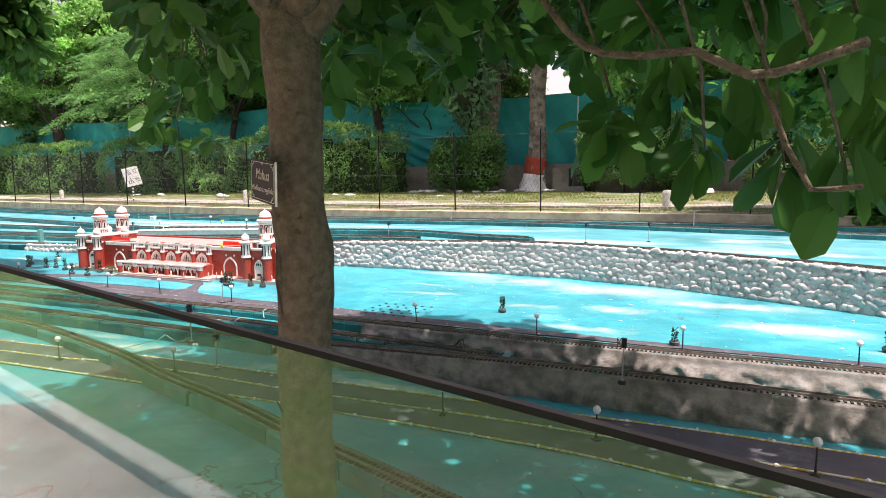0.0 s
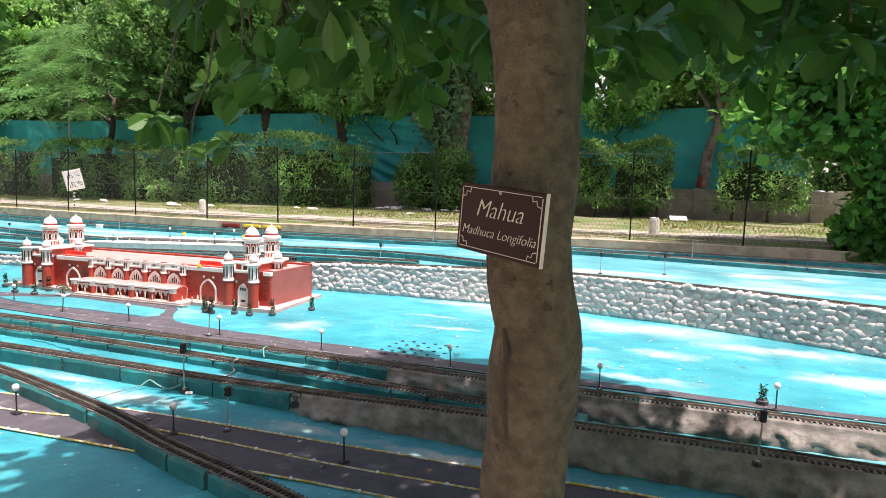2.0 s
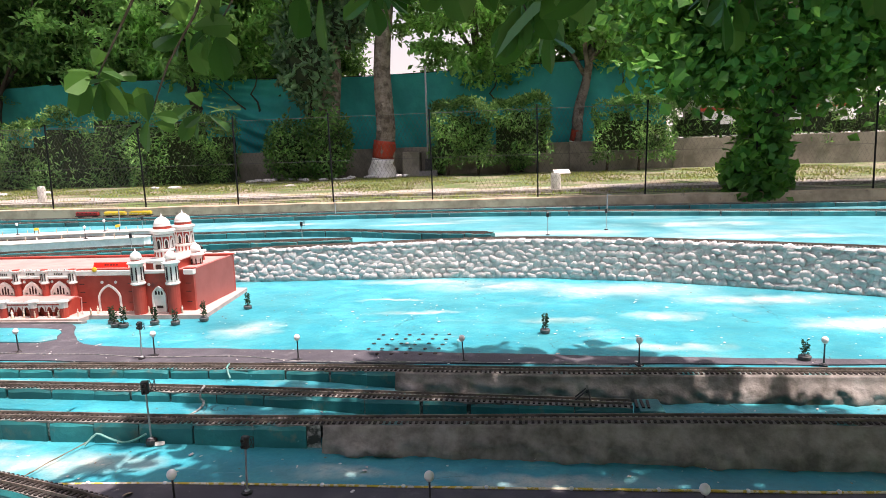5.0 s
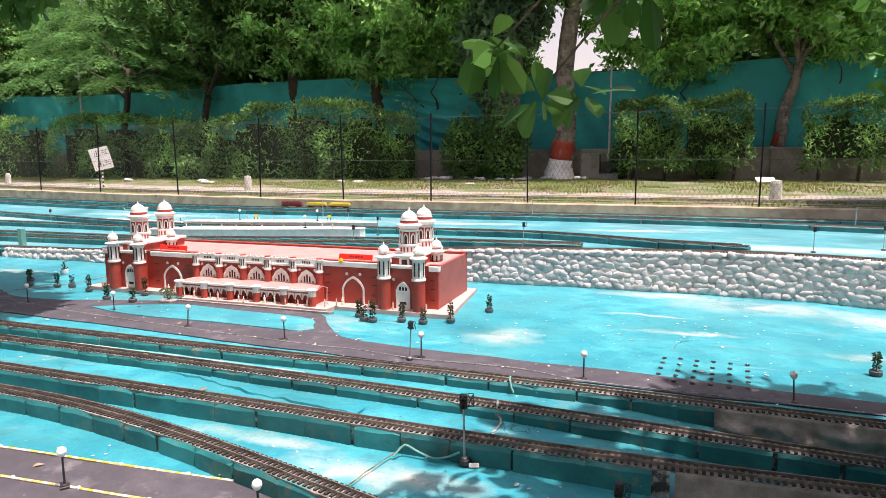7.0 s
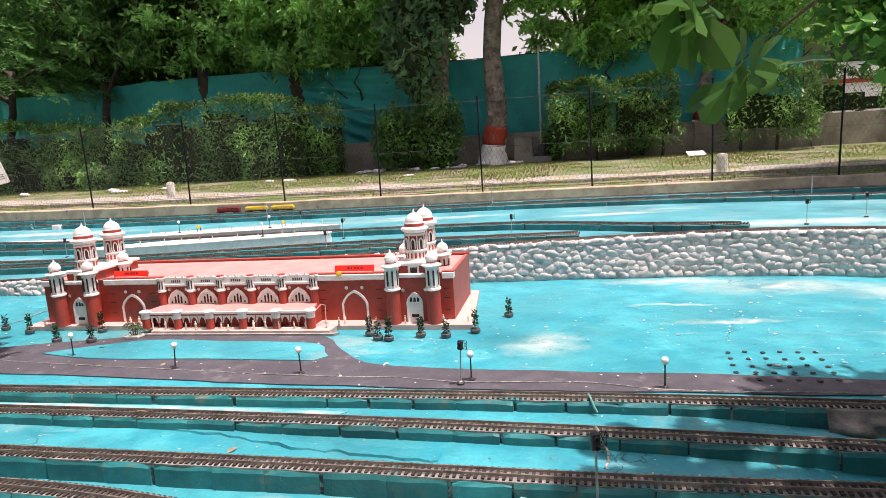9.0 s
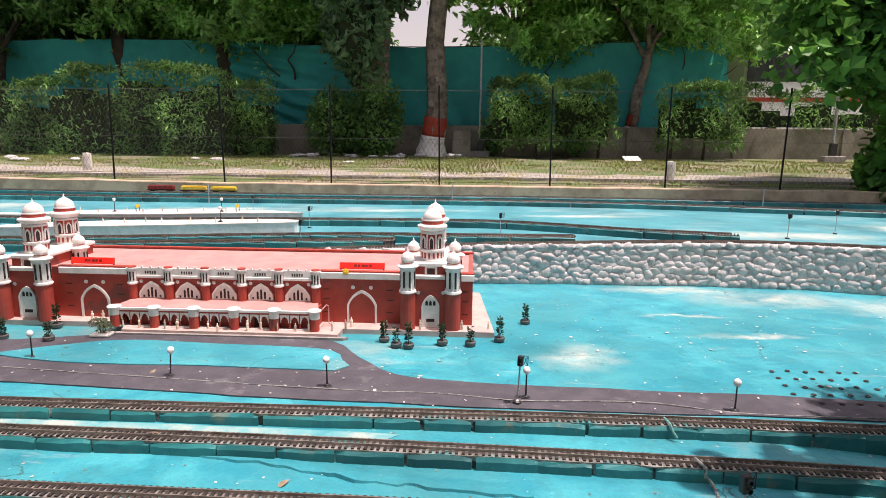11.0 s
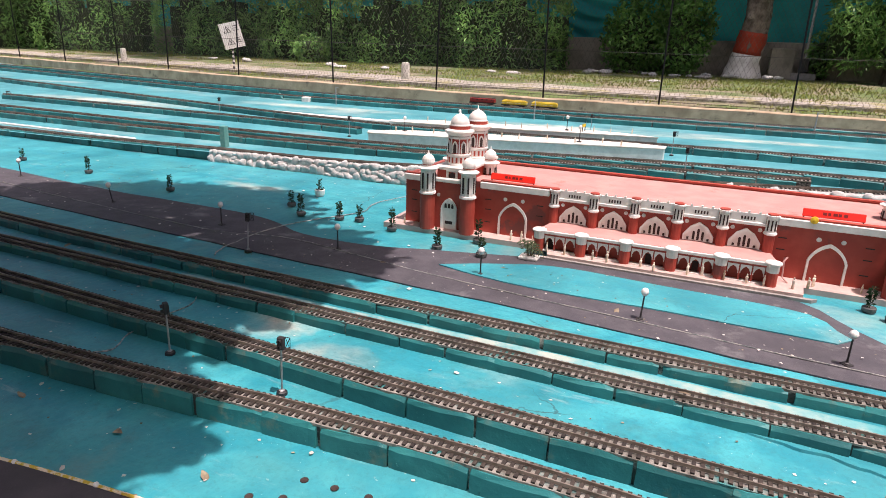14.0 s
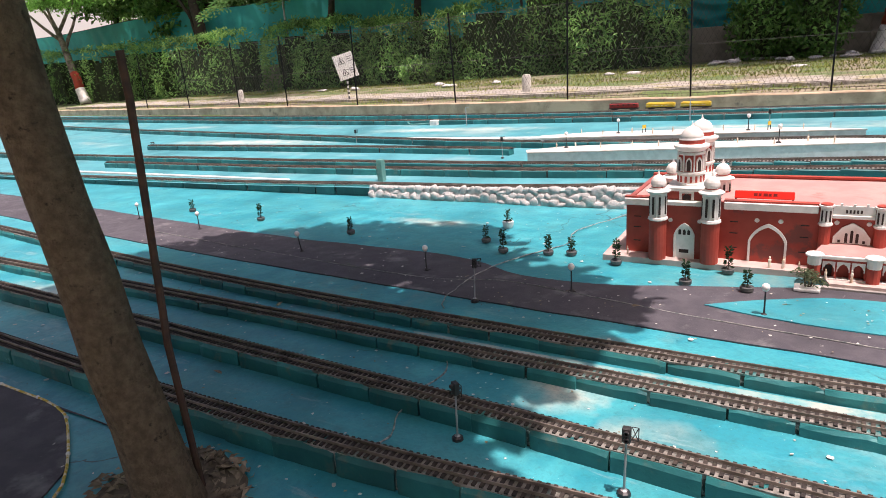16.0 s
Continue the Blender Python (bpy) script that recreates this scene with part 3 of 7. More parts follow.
pavement = tagged(part("pavement", prism(bmesh.new(), [(6.0, -0.42)] + [(x, ykerb(x) - 0.07) for x in (3, 0, -2.67, -4.9, -6, -12, -26)] + [(x, ylawn(x)) for x in (-26, -9, 0, 6)], -0.20, -0.10), M_PAVE), "dusty pink paved visitors' walk beside the layout", "pavement", kind="structure")
_kp = curve_pts([(x, ykerb(x)) for x in (6, 3, 0, -2.67, -4.9, -6, -12, -26)], 0.1)
bm = bmesh.new()
_ra, _rb = [], []
for x, y in _kp:
    for lst, dy in ((_ra, -0.075), (_rb, 0.03)):
        lst.append([bm.verts.new((x + dy * 0.25, y + dy, z)) for z in (-0.22, -0.055 + 0.006 * noise.noise(Vector((x * 4, y * 4, dy))))])
for a, b, c, d in zip(_ra, _ra[1:], _rb, _rb[1:]):
    bm.faces.new((a[1], b[1], d[1], c[1]))
    bm.faces.new((a[0], b[0], b[1], a[1]))
    bm.faces.new((c[0], c[1], d[1], d[0]))
kerb_near = tagged(part("pavement_kerb", bm, M_PAVEK), "white-painted concrete kerb, chipped and dirty", "kerb", kind="structure")

bm = bmesh.new()
_gr = []
for x in np.arange(-26, 6.01, 0.5):
    zt = -0.035 + 0.006 * noise.noise(Vector((x * 2, 3.0, 0)))
    _gr.append([bm.verts.new((x, ylawn(x) + dy, z)) for dy, z in ((0.05, -0.2), (0.05, zt - 0.01), (0.04, zt), (-0.05, zt), (-0.06, zt - 0.01), (-0.06, -0.2))])
for a, b in zip(_gr, _gr[1:]):
    for k in range(5):
        bm.faces.new((a[k], a[k + 1], b[k + 1], b[k]))
tagged(part("lawn_kerb", bm, M_PAVEK), "white-painted kerb between the walk and the garden lawn", "kerb", kind="structure")
tagged(sheet("garden_lawn", np.arange(-26, 6.01, 0.5), lambda x: np.linspace(-6.5, ylawn(x) - 0.05, 12), lambda x, y: -0.075 + 0.02 * noise.noise(Vector((x * 0.7, y * 0.7, 2))), mat("mown_lawn", (0.10, 0.20, 0.045), (0.16, 0.25, 0.07), 3, 0.9, 0.8, 40, third=(0.24, 0.22, 0.12), tscale=1.5, t_lo=0.55, t_hi=0.7, bdist=0.02)), "short green garden lawn beside the visitors' walk", "lawn", kind="structure")

_tt = np.linspace(0, 1, 150)
floor_low = tagged(sheet("layout_floor", np.arange(-34, 4.01, 0.08), lambda x: [ykerb(x) + 0.02 + (yw(x) + 0.05 - ykerb(x)) * t for t in _tt], z_low, M_AQUA), "turquoise-painted cement ground of the model railway, worn pale in patches", "floor", kind="structure")
floor_yard = tagged(sheet("yard_floor", np.arange(-34, 4.01, 0.2), lambda x: [yw(x) + 0.03 + (fy(x) - yw(x)) * t for t in np.linspace(0, 1, 28)], z_yard, M_AQUAY), "turquoise-painted terrace of the model goods yard", "floor", kind="structure")

# far kerb under the fence, with a step face
bm = bmesh.new()
_kr = []
for x in np.arange(-36, 6.01, 0.25):
    zt = KERB_TOP + 0.012 * noise.noise(Vector((x * 1.3, 0, 0)))
    _kr.append([bm.verts.new((x, fy(x) + dy, z)) for dy, z in ((-0.06, -0.1), (-0.06, zt - 0.014), (-0.046, zt), (0.106, zt), (0.12, zt - 0.014), (0.12, 0.2))])
for a, b in zip(_kr, _kr[1:]):
    for k in range(5):
        bm.faces.new((a[k], b[k], b[k + 1], a[k + 1]))
far_kerb = tagged(part("fence_kerb", bm, M_KERB), "weathered ochre concrete kerb carrying the fence", "kerb", kind="structure")


# ---- roads painted on the floor ----
def road(name, poly, zf, m, label):
    """A thin slab that follows the floor, cut to a plan outline."""
    bm = bmesh.new()
    bm.faces.new([bm.verts.new((x, y, 0)) for x, y in poly])
    bmesh.ops.triangulate(bm, faces=bm.faces)
    for ax, vals in (((1, 0, 0), np.arange(-24, 4, 0.25)), ((0, 1, 0), np.arange(1, 7, 0.25))):
        for v in vals:
            bmesh.ops.bisect_plane(bm, geom=bm.verts[:] + bm.edges[:] + bm.faces[:], plane_co=Vector(ax) * float(v), plane_no=ax)
    for v in bm.verts:
        v.co.z = zf(v.co.x, v.co.y) + 0.008
    r = bmesh.ops.extrude_face_region(bm, geom=bm.faces[:])
    for g in r["geom"]:
        if isinstance(g, bmesh.types.BMVert):
            g.co.z -= 0.02
    bmesh.ops.recalc_face_normals(bm, faces=bm.faces)
    return tagged(part(name, bm, m), label, "road", kind="structure")


def wob(pts, step=0.2, amp=0.015, seed=0):
    return [(x, y + amp * noise.noise(Vector((x * 2.5, seed, 0)))) for x, y in curve_pts(pts, step)]


_far = wob([(-24, 6.55), (-17.5, 5.95), (-14.4, 5.63), (-11.7, 5.38), (-10, 5.34), (-9.4, 5.12), (-9.1, 5.1), (-8.7, 5.13), (-8.35, 5.24), (-7.7, 5.40), (-6.5, 5.40), (-6.24, 5.36), (-6.12, 5.2), (-5.99, 5.03), (-5.75, 4.82), (-5.16, 4.74), (-3.9, 4.69), (-2.4, 4.59), (-0.9, 4.52), (4.0, 4.42)], 0.12, 0.02, 1)
_near = wob([(4.0, 4.36), (-1.0, 4.42), (-4.0, 4.43), (-5.7, 4.45), (-7.3, 4.55), (-8.7, 4.62), (-10, 4.68), (-12.7, 4.85), (-16, 5.15), (-24, 5.9)], 0.2, 0.02, 2)
road_main = road("station_road", _far + _near, lambda x, y: 0.0 + 0.006 * noise.noise(Vector((x * 1.7, y * 1.7, 0))), M_ASPH, "dark grey painted model road along the station")
_isl = wob([(-8.25, 4.97), (-7.95, 5.16), (-7.6, 5.28), (-6.9, 5.25), (-6.27, 5.2), (-6.12, 5.0), (-6.02, 4.87)], 0.1, 0.01, 3) + wob([(-6.15, 4.86), (-6.8, 4.87), (-7.7, 4.88), (-8.15, 4.94)], 0.15, 0.01, 4)
island = road("road_island", _isl, lambda x, y: 0.006 + 0.006 * noise.noise(Vector((x * 1.7, y * 1.7, 0))), M_AQUA, "turquoise-painted island between station road and forecourt")
_lf = wob([(-6.9, 2.9), (-5.6, 2.98), (-4.4, 3.07), (-3, 3.1), (-1.7, 3.12), (-0.3, 3.15), (4.0, 3.05)], 0.2, 0.006, 5)
_ln = wob([(4.0, 2.3), (-0.3, 2.55), (-1.3, 2.66), (-2.7, 2.67), (-3.25, 2.66), (-4.2, 2.62), (-5.3, 2.57), (-6.1, 2.53), (-6.9, 2.45)], 0.2, 0.006, 6)
road_low = road("lower_road", _lf + _ln, lambda x, y: ROAD_LOW + 0.006 * noise.noise(Vector((x * 1.7, y * 1.7, 0))), M_ASPH, "dark grey painted model road, lower level, edged with yellow rope")
_lw = wob([(-24, 3.0), (-11.3, 2.98), (-10.75, 2.97), (-10.45, 2.85), (-10.1, 2.62)], 0.2, 0.006, 7) + [(-10.0, 2.36), (-24, 2.36)]
road_west = road("lower_road_end", _lw, lambda x, y: ROAD_LOW + 0.006 * noise.noise(Vector((x * 1.7, y * 1.7, 0))), M_ASPH, "dark painted end of the lower road beside the leaning tree")
_lw2 = wob([(-9.45, 2.6), (-8.9, 2.69), (-8.5, 2.74), (-7.6, 2.82), (-6.9, 2.9)], 0.2, 0.004, 8) + [(-6.9, 2.36), (-9.45, 2.36)]
road_mid = road("lower_road_middle", _lw2, lambda x, y: ROAD_LOW + 0.006 * noise.noise(Vector((x * 1.7, y * 1.7, 0))), M_ASPH, "dark painted stretch of the low road")


def rope(name, pts, label, r=0.0062, zf=lambda x, y: ROAD_LOW + 0.01, m=None, cat="rope"):
    bm = bmesh.new()
    tube(bm, [(x, y, zf(x, y) + 0.004 * noise.noise(Vector((x * 3, y * 3, 0)))) for x, y in curve_pts(pts, 0.12)], r, 5)
    ob = tagged(part(name, bm, m or M_YELLINE), label, cat)
    if m is None:
        for i, (x, y) in enumerate(curve_pts(pts, 0.34)):
            if x > -11.5:
                b = part("knot", lathe(bmesh.new(), ((0.0, -0.011), (0.008, -0.006), (0.0095, 0.0), (0.007, 0.007), (0.0, 0.010)), n=7), M_GLOBE, ob, "white taped knot")
                b.matrix_basis = pose(x, y, zf(x, y) + 0.002, 90, 0, 80 + 25 * math.sin(i * 2.1))
    return ob


rope("edge_rope", [(-6.9, 2.9), (-5.6, 2.98), (-4.4, 3.07), (-3, 3.1), (-1.7, 3.12), (-0.3, 3.15), (4, 3.05)], "yellow-white rope light along the far edge of the low road")
rope("edge_rope", [(-6.9, 2.66), (-6.3, 2.72), (-5.1, 2.8), (-4.6, 2.87), (-4.0, 2.89), (-2.9, 2.87), (-1.8, 2.91), (-0.6, 2.88), (4, 2.72)], "yellow-white rope light along the middle of the low road")
rope("edge_rope", [(-6.9, 2.45), (-6.1, 2.53), (-5.3, 2.57), (-4.2, 2.62), (-3.2, 2.66), (-2.7, 2.67), (-1.3, 2.66), (-0.3, 2.55), (4, 2.3)], "yellow-white rope light along the near edge of the low road")
rope("edge_rope", [(-14, 2.98), (-11.3, 2.98), (-10.75, 2.97), (-10.45, 2.85), (-10.1, 2.62), (-10.0, 2.4)], "yellow rope light round the end of the low road")
rope("edge_rope", [(-9.45, 2.6), (-8.9, 2.69), (-8.5, 2.74), (-7.6, 2.82), (-6.9, 2.9)], "yellow rope light beside the lower road")
rope("lamp_cable", [(-13, 5.15), (-11, 4.95), (-9.9, 4.88), (-9.4, 4.98), (-8.8, 4.9), (-8.2, 4.8), (-7.0, 4.68), (-6.1, 4.6), (-5.5, 4.58), (-5.1, 4.52), (-4.5, 4.55), (-4, 4.45), (-3, 4.43), (-2, 4.38)], "thin pale wire looped between the street lamps", 0.0028, lambda x, y: 0.011, M_CABLE, "cable")


# ---- tracks ----
BLOCKS = []
for k in range(6):
    bm = bmesh.new()
    rows = []
    for x in (-0.5, -0.36, 0.02, 0.37, 0.5):
        end = 0.975 if abs(x) > 0.45 else 1.0
        row = []
        for i, (y, z) in enumerate(((-0.52, -0.5), (-0.50, 0.40), (-0.42, 0.5), (0.42, 0.5), (0.50, 0.38), (0.52, -0.5))):
            q = Vector((x * 3 + k * 5.1, y * 2, z * 2))
            row.append(bm.verts.new((x + 0.018 * noise.noise(q + Vector((0, 0, 7))), y * end + 0.065 * noise.noise(q * 2.3), z * (end if z > 0 else 1) + (0.05 * noise.noise(q * 2.9 + Vector((3, 0, 0))) if z > 0 else 0))))
        rows.append(row)
    for a, b in zip(rows, rows[1:]):
        for i in range(5):
            bm.faces.new((a[i], b[i], b[i + 1], a[i + 1]))
    bm.faces.new(rows[0])
    bm.faces.new(rows[-1][::-1])
    bmesh.ops.recalc_face_normals(bm, faces=bm.faces)
    me = bpy.data.meshes.new("block")
    bm.to_mesh(me)
    bm.free()
    me.materials.append(M_TEAL)
    BLOCKS.append(me)
GAUGE, PITCH = 0.045, 0.028
SLEEPER = bpy.data.meshes.new("sleeper")
bm = boxm(-0.0064, 0.0064, -0.047, 0.047, 0.0, 0.008)
bm.to_mesh(SLEEPER)
bm.free()
SLEEPER.materials.append(M_SLEEP)


def track(label, pts, zf, x_lo=-99, x_hi=99, blocks=None, low=None, sleeper_pitch=PITCH, bed_w=0.105, block_len=0.27, own=None):
    """Model track: two rails and sleepers on a row of painted blocks.  zf: top of the bed.  low: floor height under the blocks."""
    tr = thing("railway_track", label, "railway track", "model railway tracks")
    c = np.array([p for p in curve_pts(pts, 0.02) if x_lo <= p[0] <= x_hi])
    tan = np.gradient(c, axis=0)
    tan /= np.linalg.norm(tan, axis=1)[:, None]
    nor = np.stack([-tan[:, 1], tan[:, 0]], 1)
    zs = np.array([zf(*p) for p in c])
    # rails
    for sgn in (-1, 1):
        V, F = [], []
        sel = range(0, len(c), 5)
        for i in sel:
            for off, dz in ((-0.0030, 0.007), (0.0030, 0.007), (0.0022, 0.0185), (-0.0022, 0.0185)):
                p = c[i] + nor[i] * (sgn * GAUGE / 2 + off)
                V.append((p[0], p[1], zs[i] + dz))
        for k in range(len(V) // 4 - 1):
            a = 4 * k
            F += [(a, a + 1, a + 5, a + 4), (a + 1, a + 2, a + 6, a + 5), (a + 2, a + 3, a + 7, a + 6), (a + 3, a, a + 4, a + 7)]
        part("rail", (V, [], F), M_RAIL, tr)
    # sleepers
    V, F = [], []
    s = np.concatenate([[0], np.cumsum(np.linalg.norm(np.diff(c, axis=0), axis=1))])
    for q in np.arange(0.01, s[-1], sleeper_pitch):
        i = min(int(np.searchsorted(s, q)), len(c) - 1)
        qx, qy, qz = float(np.interp(q, s, c[:, 0])), float(np.interp(q, s, c[:, 1])), float(np.interp(q, s, zs))
        if own and own[0] <= c[i][0] <= own[1]:
            sl = new("sleeper", SLEEPER)
            sl.parent = tr
            sl.matrix_basis = Matrix.Translation((qx, qy, qz)) @ Matrix.Rotation(math.atan2(tan[i][1], tan[i][0]) + 0.03 * math.sin(q * 91), 4, "Z")
            continue
        d, w = tan[i] * 0.0064, nor[i] * 0.047
        o = len(V)
        for zz in (0.0, 0.008):
            for a, b in ((-1, -1), (1, -1), (1, 1), (-1, 1)):
                p = np.array((qx, qy)) + d * a + w * b
                V.append((p[0], p[1], qz + zz))
        F += [tuple(o + k for k in f) for f in ((4, 5, 6, 7), (0, 1, 5, 4), (1, 2, 6, 5), (2, 3, 7, 6), (3, 0, 4, 7))]
    tagged(part("sleeper_strip", (V, [], F), M_SLEEP, tr), kind="stuff")
    # cement bed
    V, F = [], []
    for i in range(0, len(c), 5):
        for sgn in (-1, 1):
            wv = bed_w / 2 - 0.001 + 0.008 * noise.noise(Vector((c[i][0] * 11, c[i][1] * 11, sgn))) + 0.006 * noise.noise(Vector((c[i][0] * 41, c[i][1] * 41, sgn)))
            p = c[i] + nor[i] * sgn * wv
            V += [(p[0], p[1], zs[i] + 0.0015), (p[0], p[1], zs[i] - 0.008 - 0.006 * noise.noise(Vector((c[i][0] * 17, 3, sgn))))]
    for k in range(len(V) // 4 - 1):
        a = 4 * k
        F += [(a, a + 2, a + 6, a + 4), (a + 1, a, a + 4, a + 5), (a + 2, a + 3, a + 7, a + 6)]
    part("track_bed", (V, [], F), M_MORTAR, tr)
    if blocks:
        pl = thing("track_plinth", "row of dark teal painted cement blocks under a model track", "plinth", kind="structure")
        V, F = [], []
        for i in range(0, len(c), 5):
            if blocks[0] <= c[i][0] <= blocks[1]:
                for sgn in (-1, 1):
                    p = c[i] + nor[i] * sgn * (bed_w / 2 - 0.006 + 0.003 * noise.noise(Vector((c[i][0] * 23, 0, sgn)))) - np.array((0, 0.003))
                    V += [(p[0], p[1], zs[i] - 0.003), (p[0], p[1], low(*c[i]))]
        for k in range(len(V) // 4 - 1):
            a = 4 * k
            F += [(a, a + 2, a + 6, a + 4), (a + 1, a, a + 4, a + 5), (a + 2, a + 3, a + 7, a + 6)]
        part("mortar", (V, [], F), M_JOINT, pl, "broken dark and pale mortar in the joints")
        q = 0.0
        rng = random.Random(len(label) * 7 + int(pts[0][1] * 100))
        while q < s[-1] - 0.1:
            ln = block_len * rng.uniform(0.85, 1.15)
            i = min(int(np.searchsorted(s, q + ln / 2)), len(c) - 1)
            if blocks[0] <= c[i][0] <= blocks[1]:
                zt, zb = zs[i] - 0.002, low(*c[i])
                o = new("block", BLOCKS[rng.randrange(6)])
                o.parent = pl
                o.matrix_basis = Matrix.Translation((c[i][0], c[i][1] - 0.003, (zt + zb) / 2)) @ Matrix.Rotation(math.atan2(tan[i][1], tan[i][0]) + rng.uniform(-0.022, 0.022), 4, "Z") @ Matrix.Rotation(rng.uniform(-0.012, 0.012), 4, "Y") @ Matrix.Diagonal((ln - rng.uniform(0.004, 0.016), bed_w + rng.uniform(0.008, 0.020), zt - zb, 1))
            q += ln
    return tr


track("model track beside the station road on teal blocks", T1, lambda x, y: 0.012, blocks=(-33, -3.35), low=lambda x, y: -0.16, own=(-8.2, -0.6))
track("model siding with a buffer stop at its end, on teal blocks", T2, lambda x, y: 0.008, blocks=(-33, 9), low=lambda x, y: -0.16, own=(-9.8, -1.9))
track("model main track on teal blocks and moulded rock", T3, lambda x, y: z3(x), blocks=(-33, -3.55), low=lambda x, y: -0.16, own=(-8.6, -0.6))
track("model track curving across the lower road on teal blocks", T4, lambda x, y: 0.012, blocks=(-33, 9), low=lambda x, y: -0.17, own=(-9.6, -2.0))
_zb = lambda x, y: z_yard(x, y) + 0.072
_zl = lambda x, y: z_yard(x, y) - 0.02
YA = [(-33, 14.75), (-24, 13.4), (-18, 12.4), (-12, 11.7), (-7, 11.6), (-3, 11.5), (4, 11.0)]
YA2 = [(-33, 14.2), (-24, 12.8), (-18, 11.8), (-14, 11.25), (-7, 11.0), (-4, 10.8), (-1.3, 10.3), (1.5, 9.6), (4, 9.0)]
YB = [(-33, 13.2), (-24, 11.4), (-21.6, 10.9), (-15, 9.75), (-11.3, 9.12), (-7.4, 8.85), (-5.1, 8.45), (-3.7, 7.75), (-2.9, 7.42)]
YC = [(-18.4, 8.95), (-13.8, 8.82), (-10.95, 8.62)]
YD = [(-24, 8.2), (-18, 8.0), (-10.5, 7.78), (-7.2, 7.72), (-6.1, 7.6), (-5.2, 7.42), (-4.4, 7.36)]
YE = [(-17.5, 7.55), (-13, 7.5), (-9.4, 7.46), (-6.1, 7.3)]
YF = [(x, y + 0.13) for x, y in WALLB]
for lab, pts in (("back track of the model yard along the kerb", YA), ("second model track along the kerb", YA2), ("model track between the two white platforms", YB), ("short model siding ending at a buffer", YC), ("model yard track in front of the platform", YD), ("inner model yard siding", YE)):
    track(lab, pts, _zb, blocks=(-33, 4), low=_zl, block_len=0.3)
track("model track on top of the stone wall", YF, lambda x, y: zw(x) + 0.002, blocks=(-33, -11.85), low=lambda x, y: -0.05)


# ---- retaining wall of moulded stones ----
wall = thing("stone_retaining_wall", "grey retaining wall of rounded moulded stones", "retaining wall", kind="structure")
V, F = [], []
_xs = np.arange(-11.85, 4.01, 0.06)
for x in _xs:
    for k in range(7):
        t = k / 6
        V.append((x, yw(x) + 0.05 * t, -0.03 + (zw(x) + 0.03) * t))
    V.append((x, yw(x) + 0.22, zw(x)))
for i in range(len(_xs) - 1):
    for k in range(7):
        a = i * 8 + k
        F.append((a, a + 8, a + 9, a + 1))
part("backing", (V, [], F), M_STONE, wall, smooth=True)
STONES = []
for s in range(6):
    bm = bmesh.new()
    bmesh.ops.create_icosphere(bm, subdivisions=2, radius=0.5)
    for v in bm.verts:
        n0 = v.co.normalized()
        v.co = n0 * 0.5 * (1 + 0.50 * noise.noise(n0 * 1.6 + Vector((s * 7, 0, 0))) + 0.42 * noise.noise(n0 * 3.6 + Vector((s * 3, 5, 0))) + 0.16 * noise.noise(n0 * 7.5 + Vector((s, 2, 0))))
        v.co.x = math.copysign(abs(v.co.x * 2) ** 0.8 / 2, v.co.x)
    me = bpy.data.meshes.new("stone")
    bm.to_mesh(me)
    bm.free()
    me.materials.append(M_STONE)
    for p in me.polygons:
        p.use_smooth = True
    STONES.append(me)
rng = random.Random(4)
_restV, _restF, _nst = [], [], 0
x = -11.8
_cols = np.arange(-11.8, 4.0, 0.086)
for ci, x0 in enumerate(_cols):
    h = zw(x0)
    rows = max(2, int(round(h / 0.054)) + (1 if ci % 7 == 3 else 0) - (1 if ci % 11 == 5 else 0))
    for r in range(rows):
        x = x0 + (0.043 if r % 2 else 0) + rng.uniform(-0.022, 0.022)
        t = (r + 0.5) / rows
        z = h * t + rng.uniform(-0.010, 0.010)
        slope = math.atan2(yw(x + 0.05) - yw(x - 0.05), 0.1)
        m = Matrix.Translation((x, yw(x) + 0.05 * t + 0.004, z)) @ Matrix.Rotation(slope, 4, "Z") @ Matrix.Rotation(rng.uniform(-0.4, 0.4), 4, "Y") @ Matrix.Rotation(rng.uniform(-0.1, 0.35), 4, "X") @ Matrix.Diagonal((0.098 * rng.uniform(0.7, 1.3), 0.038 * rng.uniform(0.7, 1.35), h / rows * rng.uniform(1.2, 1.75), 1))
        me = STONES[rng.randrange(6)]
        if -5.2 < x < -1.2 and _nst < 290:
            o = new("stone", me)
            o.parent = wall
            o.matrix_basis = m
            _nst += 1
        else:
            o = len(_restV)
            _restV += [tuple(m @ v.co) for v in me.vertices]
            _restF += [tuple(o + k for k in p.vertices) for p in me.polygons]
tagged(part("stone_facing", (_restV, [], _restF), M_STONE, wall, smooth=True), kind="stuff")


